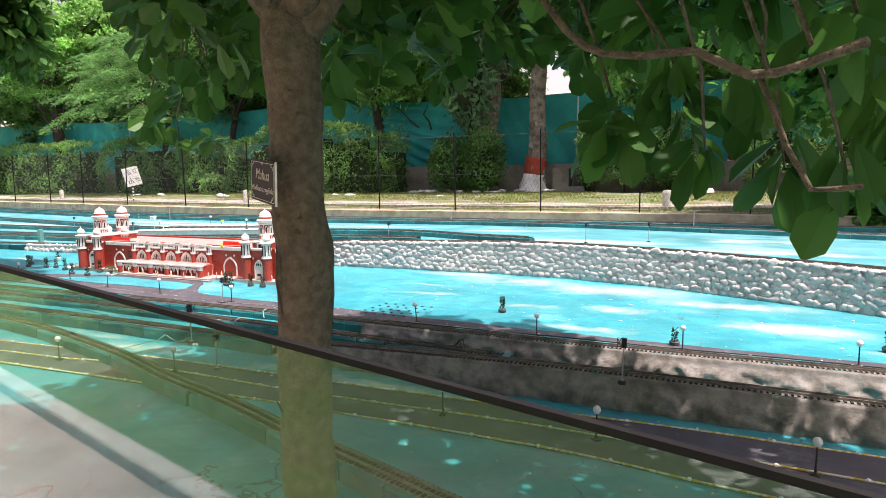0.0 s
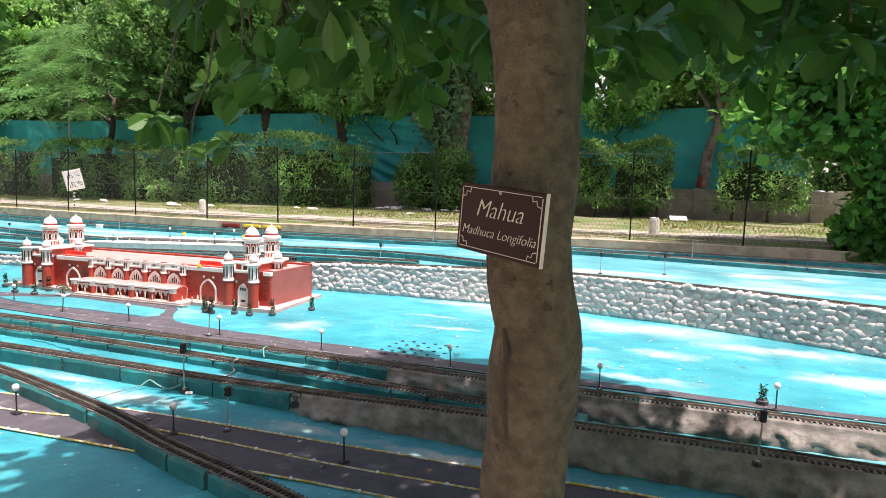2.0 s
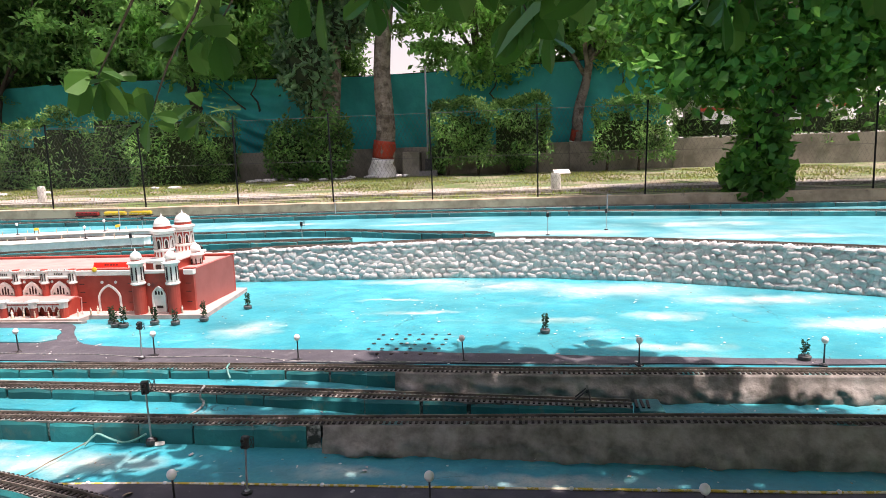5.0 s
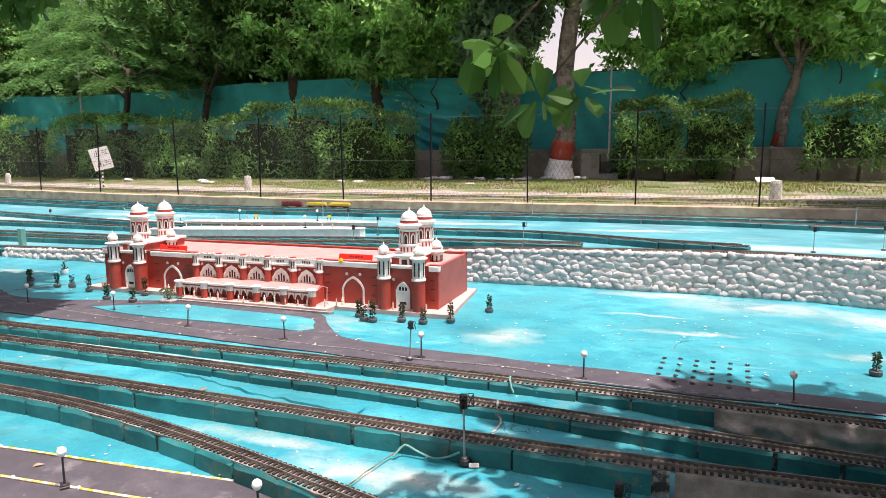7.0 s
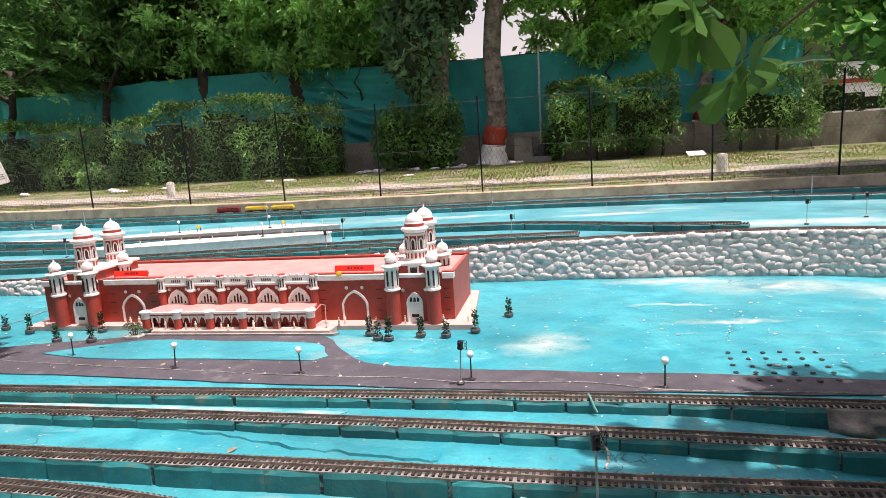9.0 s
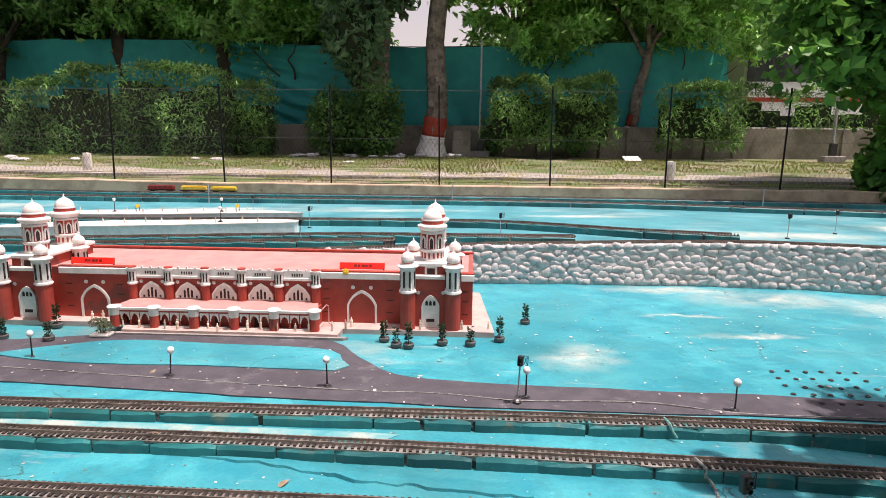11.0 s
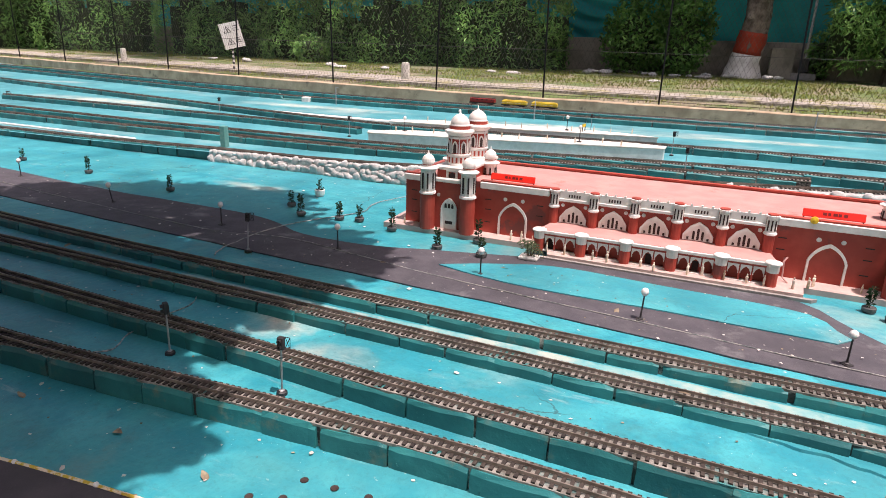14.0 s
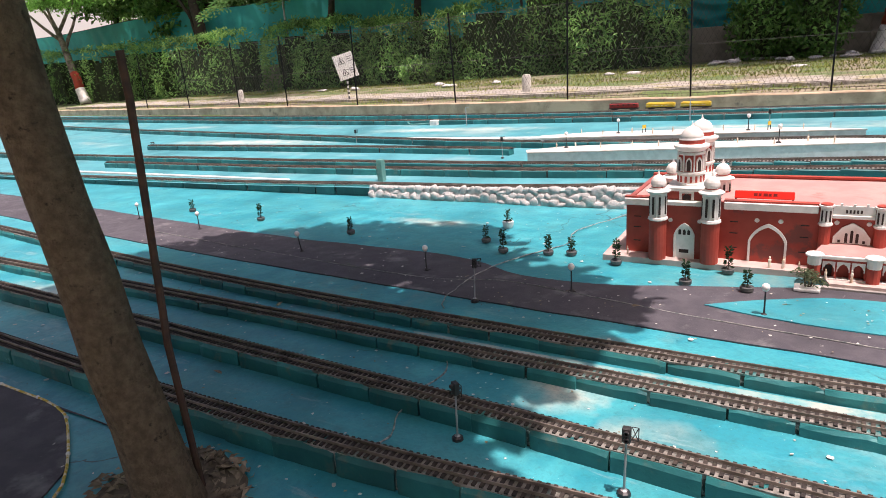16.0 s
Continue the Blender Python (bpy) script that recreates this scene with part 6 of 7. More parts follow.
_cell, _h = 0.075, 1.55
for k in range(int(30.0 / _cell)):
    x = -24.6 + k * _cell
    wire((x, fy(x) + 0.11, KERB_TOP), (x + _h * 0.55, fy(x + _h * 0.55) + 0.11, KERB_TOP + _h), 0.0022)
    wire((x + _h * 0.55, fy(x + _h * 0.55) + 0.114, KERB_TOP), (x, fy(x) + 0.114, KERB_TOP + _h), 0.0022)
tagged(part("wire_mesh", (V, [], F), M_WIRE, fence), kind="stuff")
V, F = [], []
for z in (0.03, 0.12, 0.75, 1.55):
    V, F = [], []
    wire((-13, fy(-13) + 0.112, KERB_TOP + z), (5.3, fy(5.3) + 0.112, KERB_TOP + z), 0.005)
    wire((-24.6, fy(-24.6) + 0.112, KERB_TOP + z), (-13, fy(-13) + 0.112, KERB_TOP + z), 0.005)
    part("line_wire", (V, [], F), M_WIRE, fence)


def warning_sign(loc, rz, tilt):
    S = thing("warning_sign", "white warning board, tilted, on a striped pole", "sign", loc=loc, rz=rz)
    part("pole", lathe(bmesh.new(), ((0.022, -0.05), (0.022, 0.62)), n=8), M_BLACK, S)
    for k in range(5):
        part("stripe", lathe(bmesh.new(), ((0.0235, 0.1 + 0.1 * k), (0.0235, 0.15 + 0.1 * k)), n=8), M_WHITE, S)
    b = part("board", boxm(-0.235, 0.235, -0.008, 0.008, -0.29, 0.29, bev=0.004), M_WHITE, S)
    b.matrix_basis = pose(0, -0.035, 0.80, 0, tilt, 0)
    for q, dz in ((-0.07, 0.14), (-0.06, -0.13)):
        part("triangle", plate(bmesh.new(), [(q - 0.09, dz - 0.07), (q, dz + 0.09), (q + 0.09, dz - 0.07), (q - 0.09, dz - 0.07)], -0.011, -0.0085, [(q - 0.068, dz - 0.058), (q, dz + 0.064), (q + 0.068, dz - 0.058), (q - 0.068, dz - 0.058)]), M_BLACK, b)
        part("symbol", boxm(q - 0.012, q + 0.012, -0.0105, -0.0085, dz - 0.045, dz + 0.02), M_BLACK, b)
        for k in range(3):
            part("lettering", boxm(0.07, 0.20 - 0.03 * (k % 2), -0.0105, -0.0085, dz + 0.05 - 0.05 * k, dz + 0.062 - 0.05 * k), M_BLACK, b)
    return S


warning_sign((-17.75, 14.05, 0.5), 36, -14)
for x, y in ((-1.82, 13.2), (-13.0, 13.5), (-22.5, 13.2)):
    e = tagged(part("marker_stone", lathe(bmesh.new(), ((0.10, -0.08), (0.095, 0.28), (0.08, 0.33), (0.0, 0.34)), n=10, squash=0.6), M_WHITEST), "short white-painted marker stone on the verge", "stone", "marker stones")
    e.matrix_basis = pose(x, y + fy(x) - FENCE_Y, 0.5 + (y - 12) * 0.03)
tagged(part("gravel_path", prism(bmesh.new(), [(-34, 16.3), (-13, 12.95), (10, 13.2), (10, 14.9), (-5, 14.6), (-14, 15.0), (-34, 18.0)], 0.45, 0.545), mat("pale_gravel", (0.44, 0.415, 0.37), (0.20, 0.185, 0.155), 14, 0.95, 1.0, 26, third=(0.30, 0.28, 0.13), tscale=1.6, t_lo=0.52, t_hi=0.62, bdist=0.03)), "pale dusty gravel path along the verge", "path", kind="structure")


# ---- boundary wall, shade net, hedges ----
bwall = thing("boundary_wall", "low stained cement boundary wall with piers", "wall", kind="structure")
part("wall_body", boxm(-44, 14, 20.80, 21.0, 0.3, 1.55, bev=0.015), M_WALL, bwall)
for x in np.arange(-41, 13, 3.1):
    part("pier", boxm(x - 0.16, x + 0.16, 20.73, 20.80, 0.3, 1.51, bev=0.01), M_WALL, bwall)

rng = np.random.default_rng(3)
V, F = [], []
_nx, _nz = 640, 56
for i in range(_nx):
    x = -46 + 48.2 * i / (_nx - 1)
    top = 4.0 + 0.10 * math.sin(x * 0.35 + 1) + 0.04 * noise.noise(Vector((x * 0.9, 0, 5)))
    for j in range(_nz):
        t = j / (_nz - 1)
        z = 1.45 + (top - 1.45) * t
        w = 0.10 * noise.noise(Vector((x * 0.5, t * 1.2, 1))) + 0.05 * noise.noise(Vector((x * 2.2 + 2.5 * t, t * 1.5, 4)))
        if -15.5 < x < -8.0:
            # gathers that fan out from the place where the netting is tied up
            u = (x + 13.6) / 5.0
            w += 0.07 * math.sin(26 * (t - 0.93) / (0.22 + abs(u)) ** 0.8) * math.exp(-((x + 11.6) / 2.0) ** 2) * (1.0 if x > -13.6 else 0.35)
            w += 0.05 * math.sin(t * 46 + x * 0.8) * math.exp(-((x + 10.0) / 1.2) ** 2) * step01(0.45, 0.2, t)
        V.append((x, 21.55 + w, z))
for i in range(_nx - 1):
    for j in range(_nz - 1):
        a = i * _nz + j
        F.append((a, a + _nz, a + _nz + 1, a + 1))
shade_net = thing("shade_net", "teal-green shade netting stretched above the wall", "netting")
part("net_sheet", (V, [], F), M_NET, shade_net, smooth=True)
part("top_rope", tube(bmesh.new(), [(x, 21.55, 4.0 + 0.10 * math.sin(x * 0.35 + 1)) for x in np.arange(-46, 2.2, 0.7)], 0.015, 5), M_BLACK, shade_net)
for x in (-30, -24.6, -12.5, -3.2, 2.1):
    part("net_post", boxm(x - 0.03, x + 0.03, 21.72, 21.78, 0.6, 4.05), M_STEEL, shade_net)


def hedge(label, x0, x1, yc, d, z0, ztop, n, seed, mtl=M_LHEDGE, leaf=0.155):
    """Clipped hedge: a shell of leaves round a dark core that stands for the inner shade."""
    H = thing("hedge", label, "hedge", "clipped hedges", loc=((x0 + x1) / 2, yc, z0))
    r_ = np.random.default_rng(seed)
    xc = (x0 + x1) / 2
    pts = []
    while len(pts) < n:
        x, t, u = r_.uniform(x0, x1), r_.uniform(0, 1), r_.uniform(-1, 1)
        zt = ztop(x) if callable(ztop) else ztop
        edge = min(1, 5 * (x - x0) / (x1 - x0 + 1e-6) * (x1 - x0) / 2, (x1 - x) * 2.5)
        zt2 = z0 + (zt - z0) * (0.86 + 0.14 * min(1, edge)) + 0.30 * noise.noise(Vector((x * 0.9, seed, 0))) + 0.12 * noise.noise(Vector((x * 3.1, seed, 0)))
        k = r_.uniform()
        if k < 0.62:
            y = yc - d / 2 * (1 - 0.35 * t ** 4) + 0.8 * noise.noise(Vector((x * 1.0, t * 1.9, seed))) + r_.normal() * 0.08
            z = z0 + (zt2 - z0) * t
        elif k < 0.9:
            y, z = yc + u * d / 2, zt2 - r_.uniform(0, 0.12)
        else:
            x = x0 + r_.uniform(0, 0.15) if r_.uniform() < 0.5 else x1 - r_.uniform(0, 0.15)
            y, z = yc + u * d / 2, z0 + (zt2 - z0) * t
        if noise.noise(Vector((x * 1.1, (z - z0) * 1.3, seed + 3.3))) < -0.14 and r_.uniform() < 0.8:
            n -= 1
            continue
        pts.append((x - xc, y - yc, z - z0))
    part("leaves", leaves(pts, leaf, r_, up=0.3, aspect=0.27), mtl, H)
    # dark boxes stand in for the shade deep in the hedge
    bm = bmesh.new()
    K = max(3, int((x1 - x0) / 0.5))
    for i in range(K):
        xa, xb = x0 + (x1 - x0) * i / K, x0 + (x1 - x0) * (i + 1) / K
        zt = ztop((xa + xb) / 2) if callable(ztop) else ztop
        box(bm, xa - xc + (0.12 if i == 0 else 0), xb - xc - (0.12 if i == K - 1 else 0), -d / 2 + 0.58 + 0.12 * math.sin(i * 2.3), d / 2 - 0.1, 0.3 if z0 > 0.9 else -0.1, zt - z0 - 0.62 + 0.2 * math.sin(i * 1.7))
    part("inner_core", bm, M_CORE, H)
    if z0 > 0.9:
        for x in np.arange(x0 + 0.4, x1 - 0.2, 0.9):
            part("stem", tube(bmesh.new(), [(x - xc, 0, -0.66), (x - xc + 0.05, 0, 0.3)], [0.05, 0.035], 6), M_BARKDK, H)
    return H


hedge("long clipped green hedge, sunlit on top", -25.1, -19.6, 19.3, 1.3, 0.55, lambda x: 2.78 + 0.1 * math.sin(x), 8500, 1)
hedge("long clipped green hedge, taller in the middle", -19.4, -11.0, 19.25, 1.4, 0.58, lambda x: 2.85 + 0.28 * math.exp(-((x + 14.4) / 1.7) ** 2) - 0.3 * step01(-13.0, -11.0, x) - 0.25 * step01(-16.2, -18.0, x), 12500, 2)
hedge("clipped green hedge near the end of the netting", -33.0, -26.4, 19.3, 1.3, 0.45, 2.85, 6000, 3)
hedge("clipped green hedge far along the wall", -42.0, -33.3, 19.4, 1.3, 0.4, 2.9, 5000, 7)
hedge("clipped topiary hedge on stems before the net", -4.95, -3.25, 19.7, 0.9, 0.95, 2.82, 3600, 4)
hedge("clipped topiary hedge on stems before the net", -3.2, -1.5, 19.7, 0.9, 0.95, 2.88, 3600, 5)
hedge("loose dark shrub hedge before the net", -0.3, 1.9, 19.7, 0.9, 0.95, 2.75, 3600, 6)
hedge("low thin hedge along the open stretch of wall", 2.3, 9.8, 21.3, 0.7, 1.3, 2.75, 5200, 8)


def shrub(label, x, y, z, r, h, n, seed, mtl, leaf=0.14):
    S = thing("shrub", label, "shrub", "loose shrubs", loc=(x, y, z))
    r_ = np.random.default_rng(seed)
    p = r_.normal(size=(n, 3))
    p /= np.linalg.norm(p, axis=1)[:, None]
    q = p * (0.55 + 0.45 * r_.uniform(0, 1, n) ** 0.6)[:, None]
    q *= (1 + 0.35 * np.array([noise.noise(Vector(v) * 2.1 + Vector((seed, 0, 0))) for v in p]))[:, None]
    q = q * np.array([r, r * 0.8, h / 2]) + np.array([0, 0, h / 2 - 0.05])
    part("leaves", leaves(q, leaf, r_), mtl, S)
    # dark blob stands in for the shade within the shrub
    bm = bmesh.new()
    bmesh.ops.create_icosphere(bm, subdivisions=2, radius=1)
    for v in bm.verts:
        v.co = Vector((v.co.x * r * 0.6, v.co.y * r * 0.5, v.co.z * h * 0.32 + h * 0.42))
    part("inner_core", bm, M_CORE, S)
    for k in range(3):
        part("stem", tube(bmesh.new(), [(0.05 * k, 0, -0.1), (0.12 * k - 0.1, 0.03, h * 0.5)], [0.035, 0.02], 5), M_BARKDK, S)
    return S


shrub("dark ivy-like shrub round the old trunk", -9.3, 19.6, 0.62, 0.85, 2.0, 2600, 21, M_LDARK)
shrub("dark shrub beside the old trunk", -8.1, 19.5, 0.62, 0.75, 2.2, 2400, 22, M_LDARK)
shrub("thin green climber on the boundary wall", -4.9, 20.5, 0.7, 0.35, 1.2, 500, 23, M_LHEDGE)
shrub("thin green climber on the boundary wall", -2.4, 20.5, 0.7, 0.4, 1.1, 500, 24, M_LHEDGE)
shrub("low green shrub on the verge", -18.4, 18.2, 0.55, 0.6, 0.9, 700, 25, M_LHEDGE)

shrub("broad-leaved climber hanging round the old trunk", -8.75, 19.9, 2.6, 1.0, 3.8, 1500, 26, M_LCLIMB, 0.30)
shrub("broad-leaved branch hanging beside the limewashed trunk", -7.5, 20.0, 4.6, 0.7, 1.8, 420, 27, M_LCLIMB, 0.30)

# ragged grass on the verge
rng = np.random.default_rng(9)
pts = []
while len(pts) < 30000:
    x, y = rng.uniform(-30, 6), 12.25 + 7.2 * rng.uniform(0, 1) ** 0.8
    if noise.noise(Vector((x * 0.45, y * 0.9, 2))) + (0.28 if y < 13.0 or y > 15.2 else -0.22) > 0.05:
        pts.append((x, y + fy(x) - FENCE_Y, z_verge(x, y + fy(x) - FENCE_Y)))
_gd = np.tile([0, 0, 1.0], (len(pts), 1))
tagged(part("grass", leaves(pts, 0.062, rng, dirs=_gd + rng.normal(size=_gd.shape) * 0.55, aspect=0.34), M_GRASS), "short ragged green grass on the verge", "grass", kind="stuff")


# ---- trees behind the wall ----
def limb(bm, a, b, r0, r1, wob_, seed, n=7):
    a, b = Vector(a), Vector(b)
    pts = []
    for i in range(n):
        t = i / (n - 1)
        p = a.lerp(b, t) + Vector((noise.noise(Vector((t * 3, seed, 0))), noise.noise(Vector((t * 3, seed, 9))), 0)) * wob_ * math.sin(math.pi * t)
        pts.append(p)
    tube(bm, pts, [r0 + (r1 - r0) * i / (n - 1) for i in range(n)], 8, 0.25)
    return pts


def crown_mesh(seed, rx, rz, clumps, per, leaf, flat=0.5, spread=0.85):
    r_ = np.random.default_rng(seed)
    pts, dirs = [], []
    for _ in range(clumps):
        c = r_.normal(size=3)
        c /= np.linalg.norm(c)
        c *= (r_.uniform(0.15, 1)) ** 0.45
        c = c * np.array([rx, rx, rz])
        s = r_.uniform(0.45, 1.0) * spread
        q = r_.normal(size=(per, 3)) * np.array([s, s, s * flat]) * 0.5
        pts.append(c + q)
    return leaves(np.concatenate(pts), leaf, r_, up=0.5, aspect=0.5)


def tree(label, x, y, z, h, r, lean, crown, m_leaf, m_bark, limewash=None, cz=None, crx=3.0, crz=2.4, seed=0):
    T = thing("tree", label, "tree", loc=(x, y, z))
    bm = bmesh.new()
    top = Vector((lean[0], lean[1], h))
    limb(bm, (0, 0, -0.2), top, r, r * 0.6, 0.25, seed, 10)
    cz = cz or h + crz * 0.5
    for k in range(5):
        a = seed + k * 1.26
        limb(bm, top * (0.72 + 0.06 * k), (top.x + math.cos(a) * crx * 0.7, top.y + math.sin(a) * crx * 0.7, cz + 0.5 * math.sin(k * 2.1)), r * 0.42, r * 0.1, 0.4, seed + k, 7)
    part("trunk", bm, m_bark, T, smooth=True)
    if limewash:
        for z0, z1, mm, lab in ((-0.05, limewash[0], M_TREWH, "white limewashed foot"), (limewash[0], limewash[1], M_TREDR, "red ochre limewashed band")):
            bm = bmesh.new()
            ps, rs = [], []
            for i in range(6):
                t = z0 + (z1 - z0) * i / 5
                ps.append((lean[0] * max(t, 0) / h + 0.25 * math.sin(math.pi * max(t, 0) / h) * noise.noise(Vector((max(t, 0) / h * 3, seed, 0))), lean[1] * max(t, 0) / h + 0.25 * math.sin(math.pi * max(t, 0) / h) * noise.noise(Vector((max(t, 0) / h * 3, seed, 9))), t))
                rs.append((r + (r * 0.6 - r) * t / h) * (1.06 + (limewash[2] * max(0, 1 - t / limewash[0]) ** 1.5)))
            tube(bm, ps, rs, 14, 0.12)
            part("limewash", bm, mm, T, lab, smooth=True)
    if crown:
        o = new("crown", crown)
        o.parent = T
        o.matrix_basis = pose(lean[0], lean[1], cz, 0, 0, seed * 73)
    return T


def crown_data(mtl, *a, **k):
    me = bpy.data.meshes.new("crown")
    me.from_pydata(*crown_mesh(*a, **k))
    me.materials.append(mtl)
    return me


C_MID = [crown_data(M_LMID, 31 + i, 3.2, 2.2, 150, 80, 0.24, spread=0.6) for i in range(3)]
C_DARK = [crown_data(M_LDARK, 41 + i, 3.4, 2.6, 150, 80, 0.27, spread=0.62) for i in range(3)]


def spray_crown(seed, rx, ry, rz, n):
    """Layered crown of flat, drooping, feathery sprays, open underneath."""
    r_ = np.random.default_rng(seed)
    P, D = [], []
    for _ in range(n):
        a, u = r_.uniform(0, 6.28), r_.uniform(0.05, 1) ** 0.5
        tier = r_.integers(0, 5) / 4
        c = np.array([rx * u * math.cos(a) * (1 - 0.35 * tier), ry * u * math.sin(a) * (1 - 0.35 * tier), -0.9 * rz + 2.0 * rz * tier - 0.5 * rz * u * u + r_.normal() * 0.12])
        a += r_.normal() * 0.5
        o, sd = np.array([math.cos(a), math.sin(a), -0.22]), np.array([-math.sin(a), math.cos(a), 0.0])
        L = r_.uniform(0.7, 1.3)
        for k in range(9):
            t = (k + 1) / 9
            for s_ in (-1, 1):
                for q in range(4):
                    P.append(c + o * L * t + sd * s_ * (0.05 + 0.10 * q) * (1.15 - 0.75 * t) + np.array([0, 0, -0.18 * t * t - 0.012 * q * q]))
                    D.append(o * 0.8 + sd * s_ * 0.9)
    return leaves(P, 0.16, r_, up=1.6, aspect=0.32, dirs=D)


C_SPRAY = bpy.data.meshes.new("crown")
C_SPRAY.from_pydata(*spray_crown(52, 5.6, 3.4, 1.5, 430))
C_SPRAY.materials.append(M_LFEATH)
C_FEATH = crown_data(M_LMID, 51, 3.0, 1.6, 130, 110, 0.17, flat=0.25, spread=1.0)
tree("old tree with a white and red limewashed trunk", -6.62, 20.2, 0.62, 7.6, 0.34, (0.45, 0.2), C_MID[0], M_LMID, M_BARKFAR, (0.62, 1.15, 0.45), 7.2, 3.2, 2.2, 1)
tree("old thick tree trunk wrapped in ivy", -8.35, 20.3, 0.62, 7.6, 0.46, (0.2, 0.3), C_DARK[0], M_LDARK, M_BARKFAR, None, 7.4, 3.4, 2.6, 2)
tree("leaning tree with a red limewashed band", -0.82, 21.25, 0.62, 4.0, 0.19, (0.75, 0.1), C_MID[1], M_LMID, M_BARKFAR, (0.95, 1.32, 0.1), 6.3, 3.0, 2.0, 3)
tree("feathery-leaved tree with a thin dark trunk", -24.1, 20.95, 0.6, 4.2, 0.16, (0.5, 0.2), C_SPRAY, None, M_BARKDK, None, 5.2, 3.6, 1.4, 4)
tree("thin dark tree before the netting", -30.8, 20.9, 0.6, 3.8, 0.2, (-0.6, 0.2), C_FEATH, M_LMID, M_BARKDK, None, 5.6, 3.0, 1.6, 5)
tree("thin dark tree before the netting", -20.2, 21.1, 0.6, 4.0, 0.17, (0.2, 0.1), C_DARK[1], M_LDARK, M_BARKDK, None, 6.0, 3.2, 2.4, 6)
tree("distant tree with an orange-brown trunk", -4.1, 25.6, 0.6, 5.0, 0.24, (0.4, 0.3), C_MID[2], M_LMID, M_BARKFAR, None, 8.0, 3.2, 2.2, 7)
tree("tree with a limewashed trunk by the far kerb", -36.4, 18.6, 0.6, 3.2, 0.2, (-1.4, 0.3), C_FEATH, M_LMID, M_BARKFAR, (0.6, 1.3, 0.1), 5.4, 3.0, 1.6, 8)
_far_t = [(-33, 23), (-30, 27), (-26, 24.5), (-24, 28), (-20.5, 25.5), (-17, 24), (-15, 27.5), (-13.6, 23.2), (-12.4, 25.8), (-12.3, 29), (-1.6, 28.5), (1.2, 25.0), (3.6, 30), (-36, 27), (-40, 23), (-19, 30), (-27.5, 31), (-34, 32), (7, 31), (12, 29), (11, 34), (-45, 30), (4, 37), (16, 36)]
for i, (x, y) in enumerate(_far_t):
    # crowns on the left take the leaf colour with shade in it
    dark = x < -9 or i % 4 == 0
    tree("leafy tree in the wood behind the boundary", x, y, 0.6, 4.2 + (i % 3) * 0.6, 0.2, (0.3 * math.sin(i), 0.2), (C_DARK if dark else C_MID)[i % 3], None, M_BARKDK, None, 4.6 + (i % 4) * 0.9, 3.2, 2.3, 10 + i)
for i, (x, y, zc) in enumerate(((-38, 26, 8.5), (-31, 25, 8.6), (-25, 27, 8.8), (-16.5, 26, 8.4), (-14, 25, 8.0), (-20.5, 28, 9.2), (2.5, 30, 9.2), (8.5, 33, 8.5))):
    tree("tall leafy tree in the wood behind the boundary", x, y, 0.6, 7.0, 0.28, (0.4 * math.cos(i), 0.1), (C_DARK if i < 6 else C_MID)[i % 3], None, M_BARKDK, None, zc, 3.4, 2.6, 60 + i)
# added trees with high crowns placed to shade the net and hedges
for i, (x, y, zc) in enumerate(((-31, 20.2, 8.4), (-16.5, 20.9, 8.3), (-13.0, 20.8, 8.2))):
    t = tree("tall overhanging tree added at the boundary wall to shade the net", x, y + 1.2, 0.6, 6.6, 0.22, (0.2 * math.sin(i * 2), -0.8), (C_DARK if i % 2 else C_MID)[i % 3], None, M_BARKDK, None, zc, 3.4, 2.4, 90 + i)
    t.children[-1].scale = (1.3, 1.15, 1.0)
for i, (x, y, zc) in enumerate(((-13.4, 22.6, 5.1), (-11.2, 22.0, 5.3), (-3.0, 22.2, 5.0), (-0.6, 23.0, 5.3), (1.2, 22.4, 4.9), (-16.0, 23.0, 5.4))):
    t = tree("bright leafy tree drooping over the netting", x, y, 0.6, 3.6, 0.13, (0.2 * math.sin(i * 2), -0.3), C_MID[i % 3], None, M_BARKDK, None, zc, 2.6, 1.2, 200 + i)
    t.children[-1].scale = (0.8, 0.7, 0.62)
# added high canopy above the view, there to keep sun off the wood
for i, (x, y, zc) in enumerate(((-19.5, 24.0, 9.6), (-16.0, 23.4, 9.4), (-12.6, 23.6, 9.7), (-9.6, 24.6, 9.9), (-17.5, 27.0, 9.9), (-13.8, 27.2, 10.2), (-10.6, 27.6, 9.8), (-22.5, 27.5, 9.8))):
    t = tree("added tall tree, crown out of view, that shades the wood behind the boundary", x, y, 0.6, 7.4, 0.3, (0.3 * math.sin(i * 3), 0.2), C_DARK[i % 3], None, M_BARKDK, None, zc, 3.4, 2.4, 300 + i)
    t.children[-1].scale = (1.15, 1.15, 0.75)
# added unseen trees behind and beside the walk; they cut the sky light on the garden
for i, (x, y) in enumerate(((-22, -6), (-17, -8), (-13, -6), (-9, -8.5), (-5, -6.5), (-1, -8), (3, -6), (7, -9), (11, -4), (12, 2), (11, 8), (-26, -3), (-38, 2), (-39, 9))):
    tree("added unseen leafy tree behind the visitors' walk that blocks sky light", x, y, -0.14 if y < 12 else 0.5, 3.2, 0.2, (0.3 * math.sin(i), 0.2), (C_DARK if i % 3 else C_MID)[i % 3], None, M_BARKDK, None, 4.4 + (i % 3) * 0.4, 3.2, 2.4, 120 + i)
# dense far wood, seen only between the nearer trunks
_fw = np.random.default_rng(77)
_fp = np.stack([_fw.uniform(-62, 6, 30000), _fw.uniform(38, 44, 30000), 0.6 + 9.5 * _fw.uniform(0, 1, 30000) ** 0.8], 1)
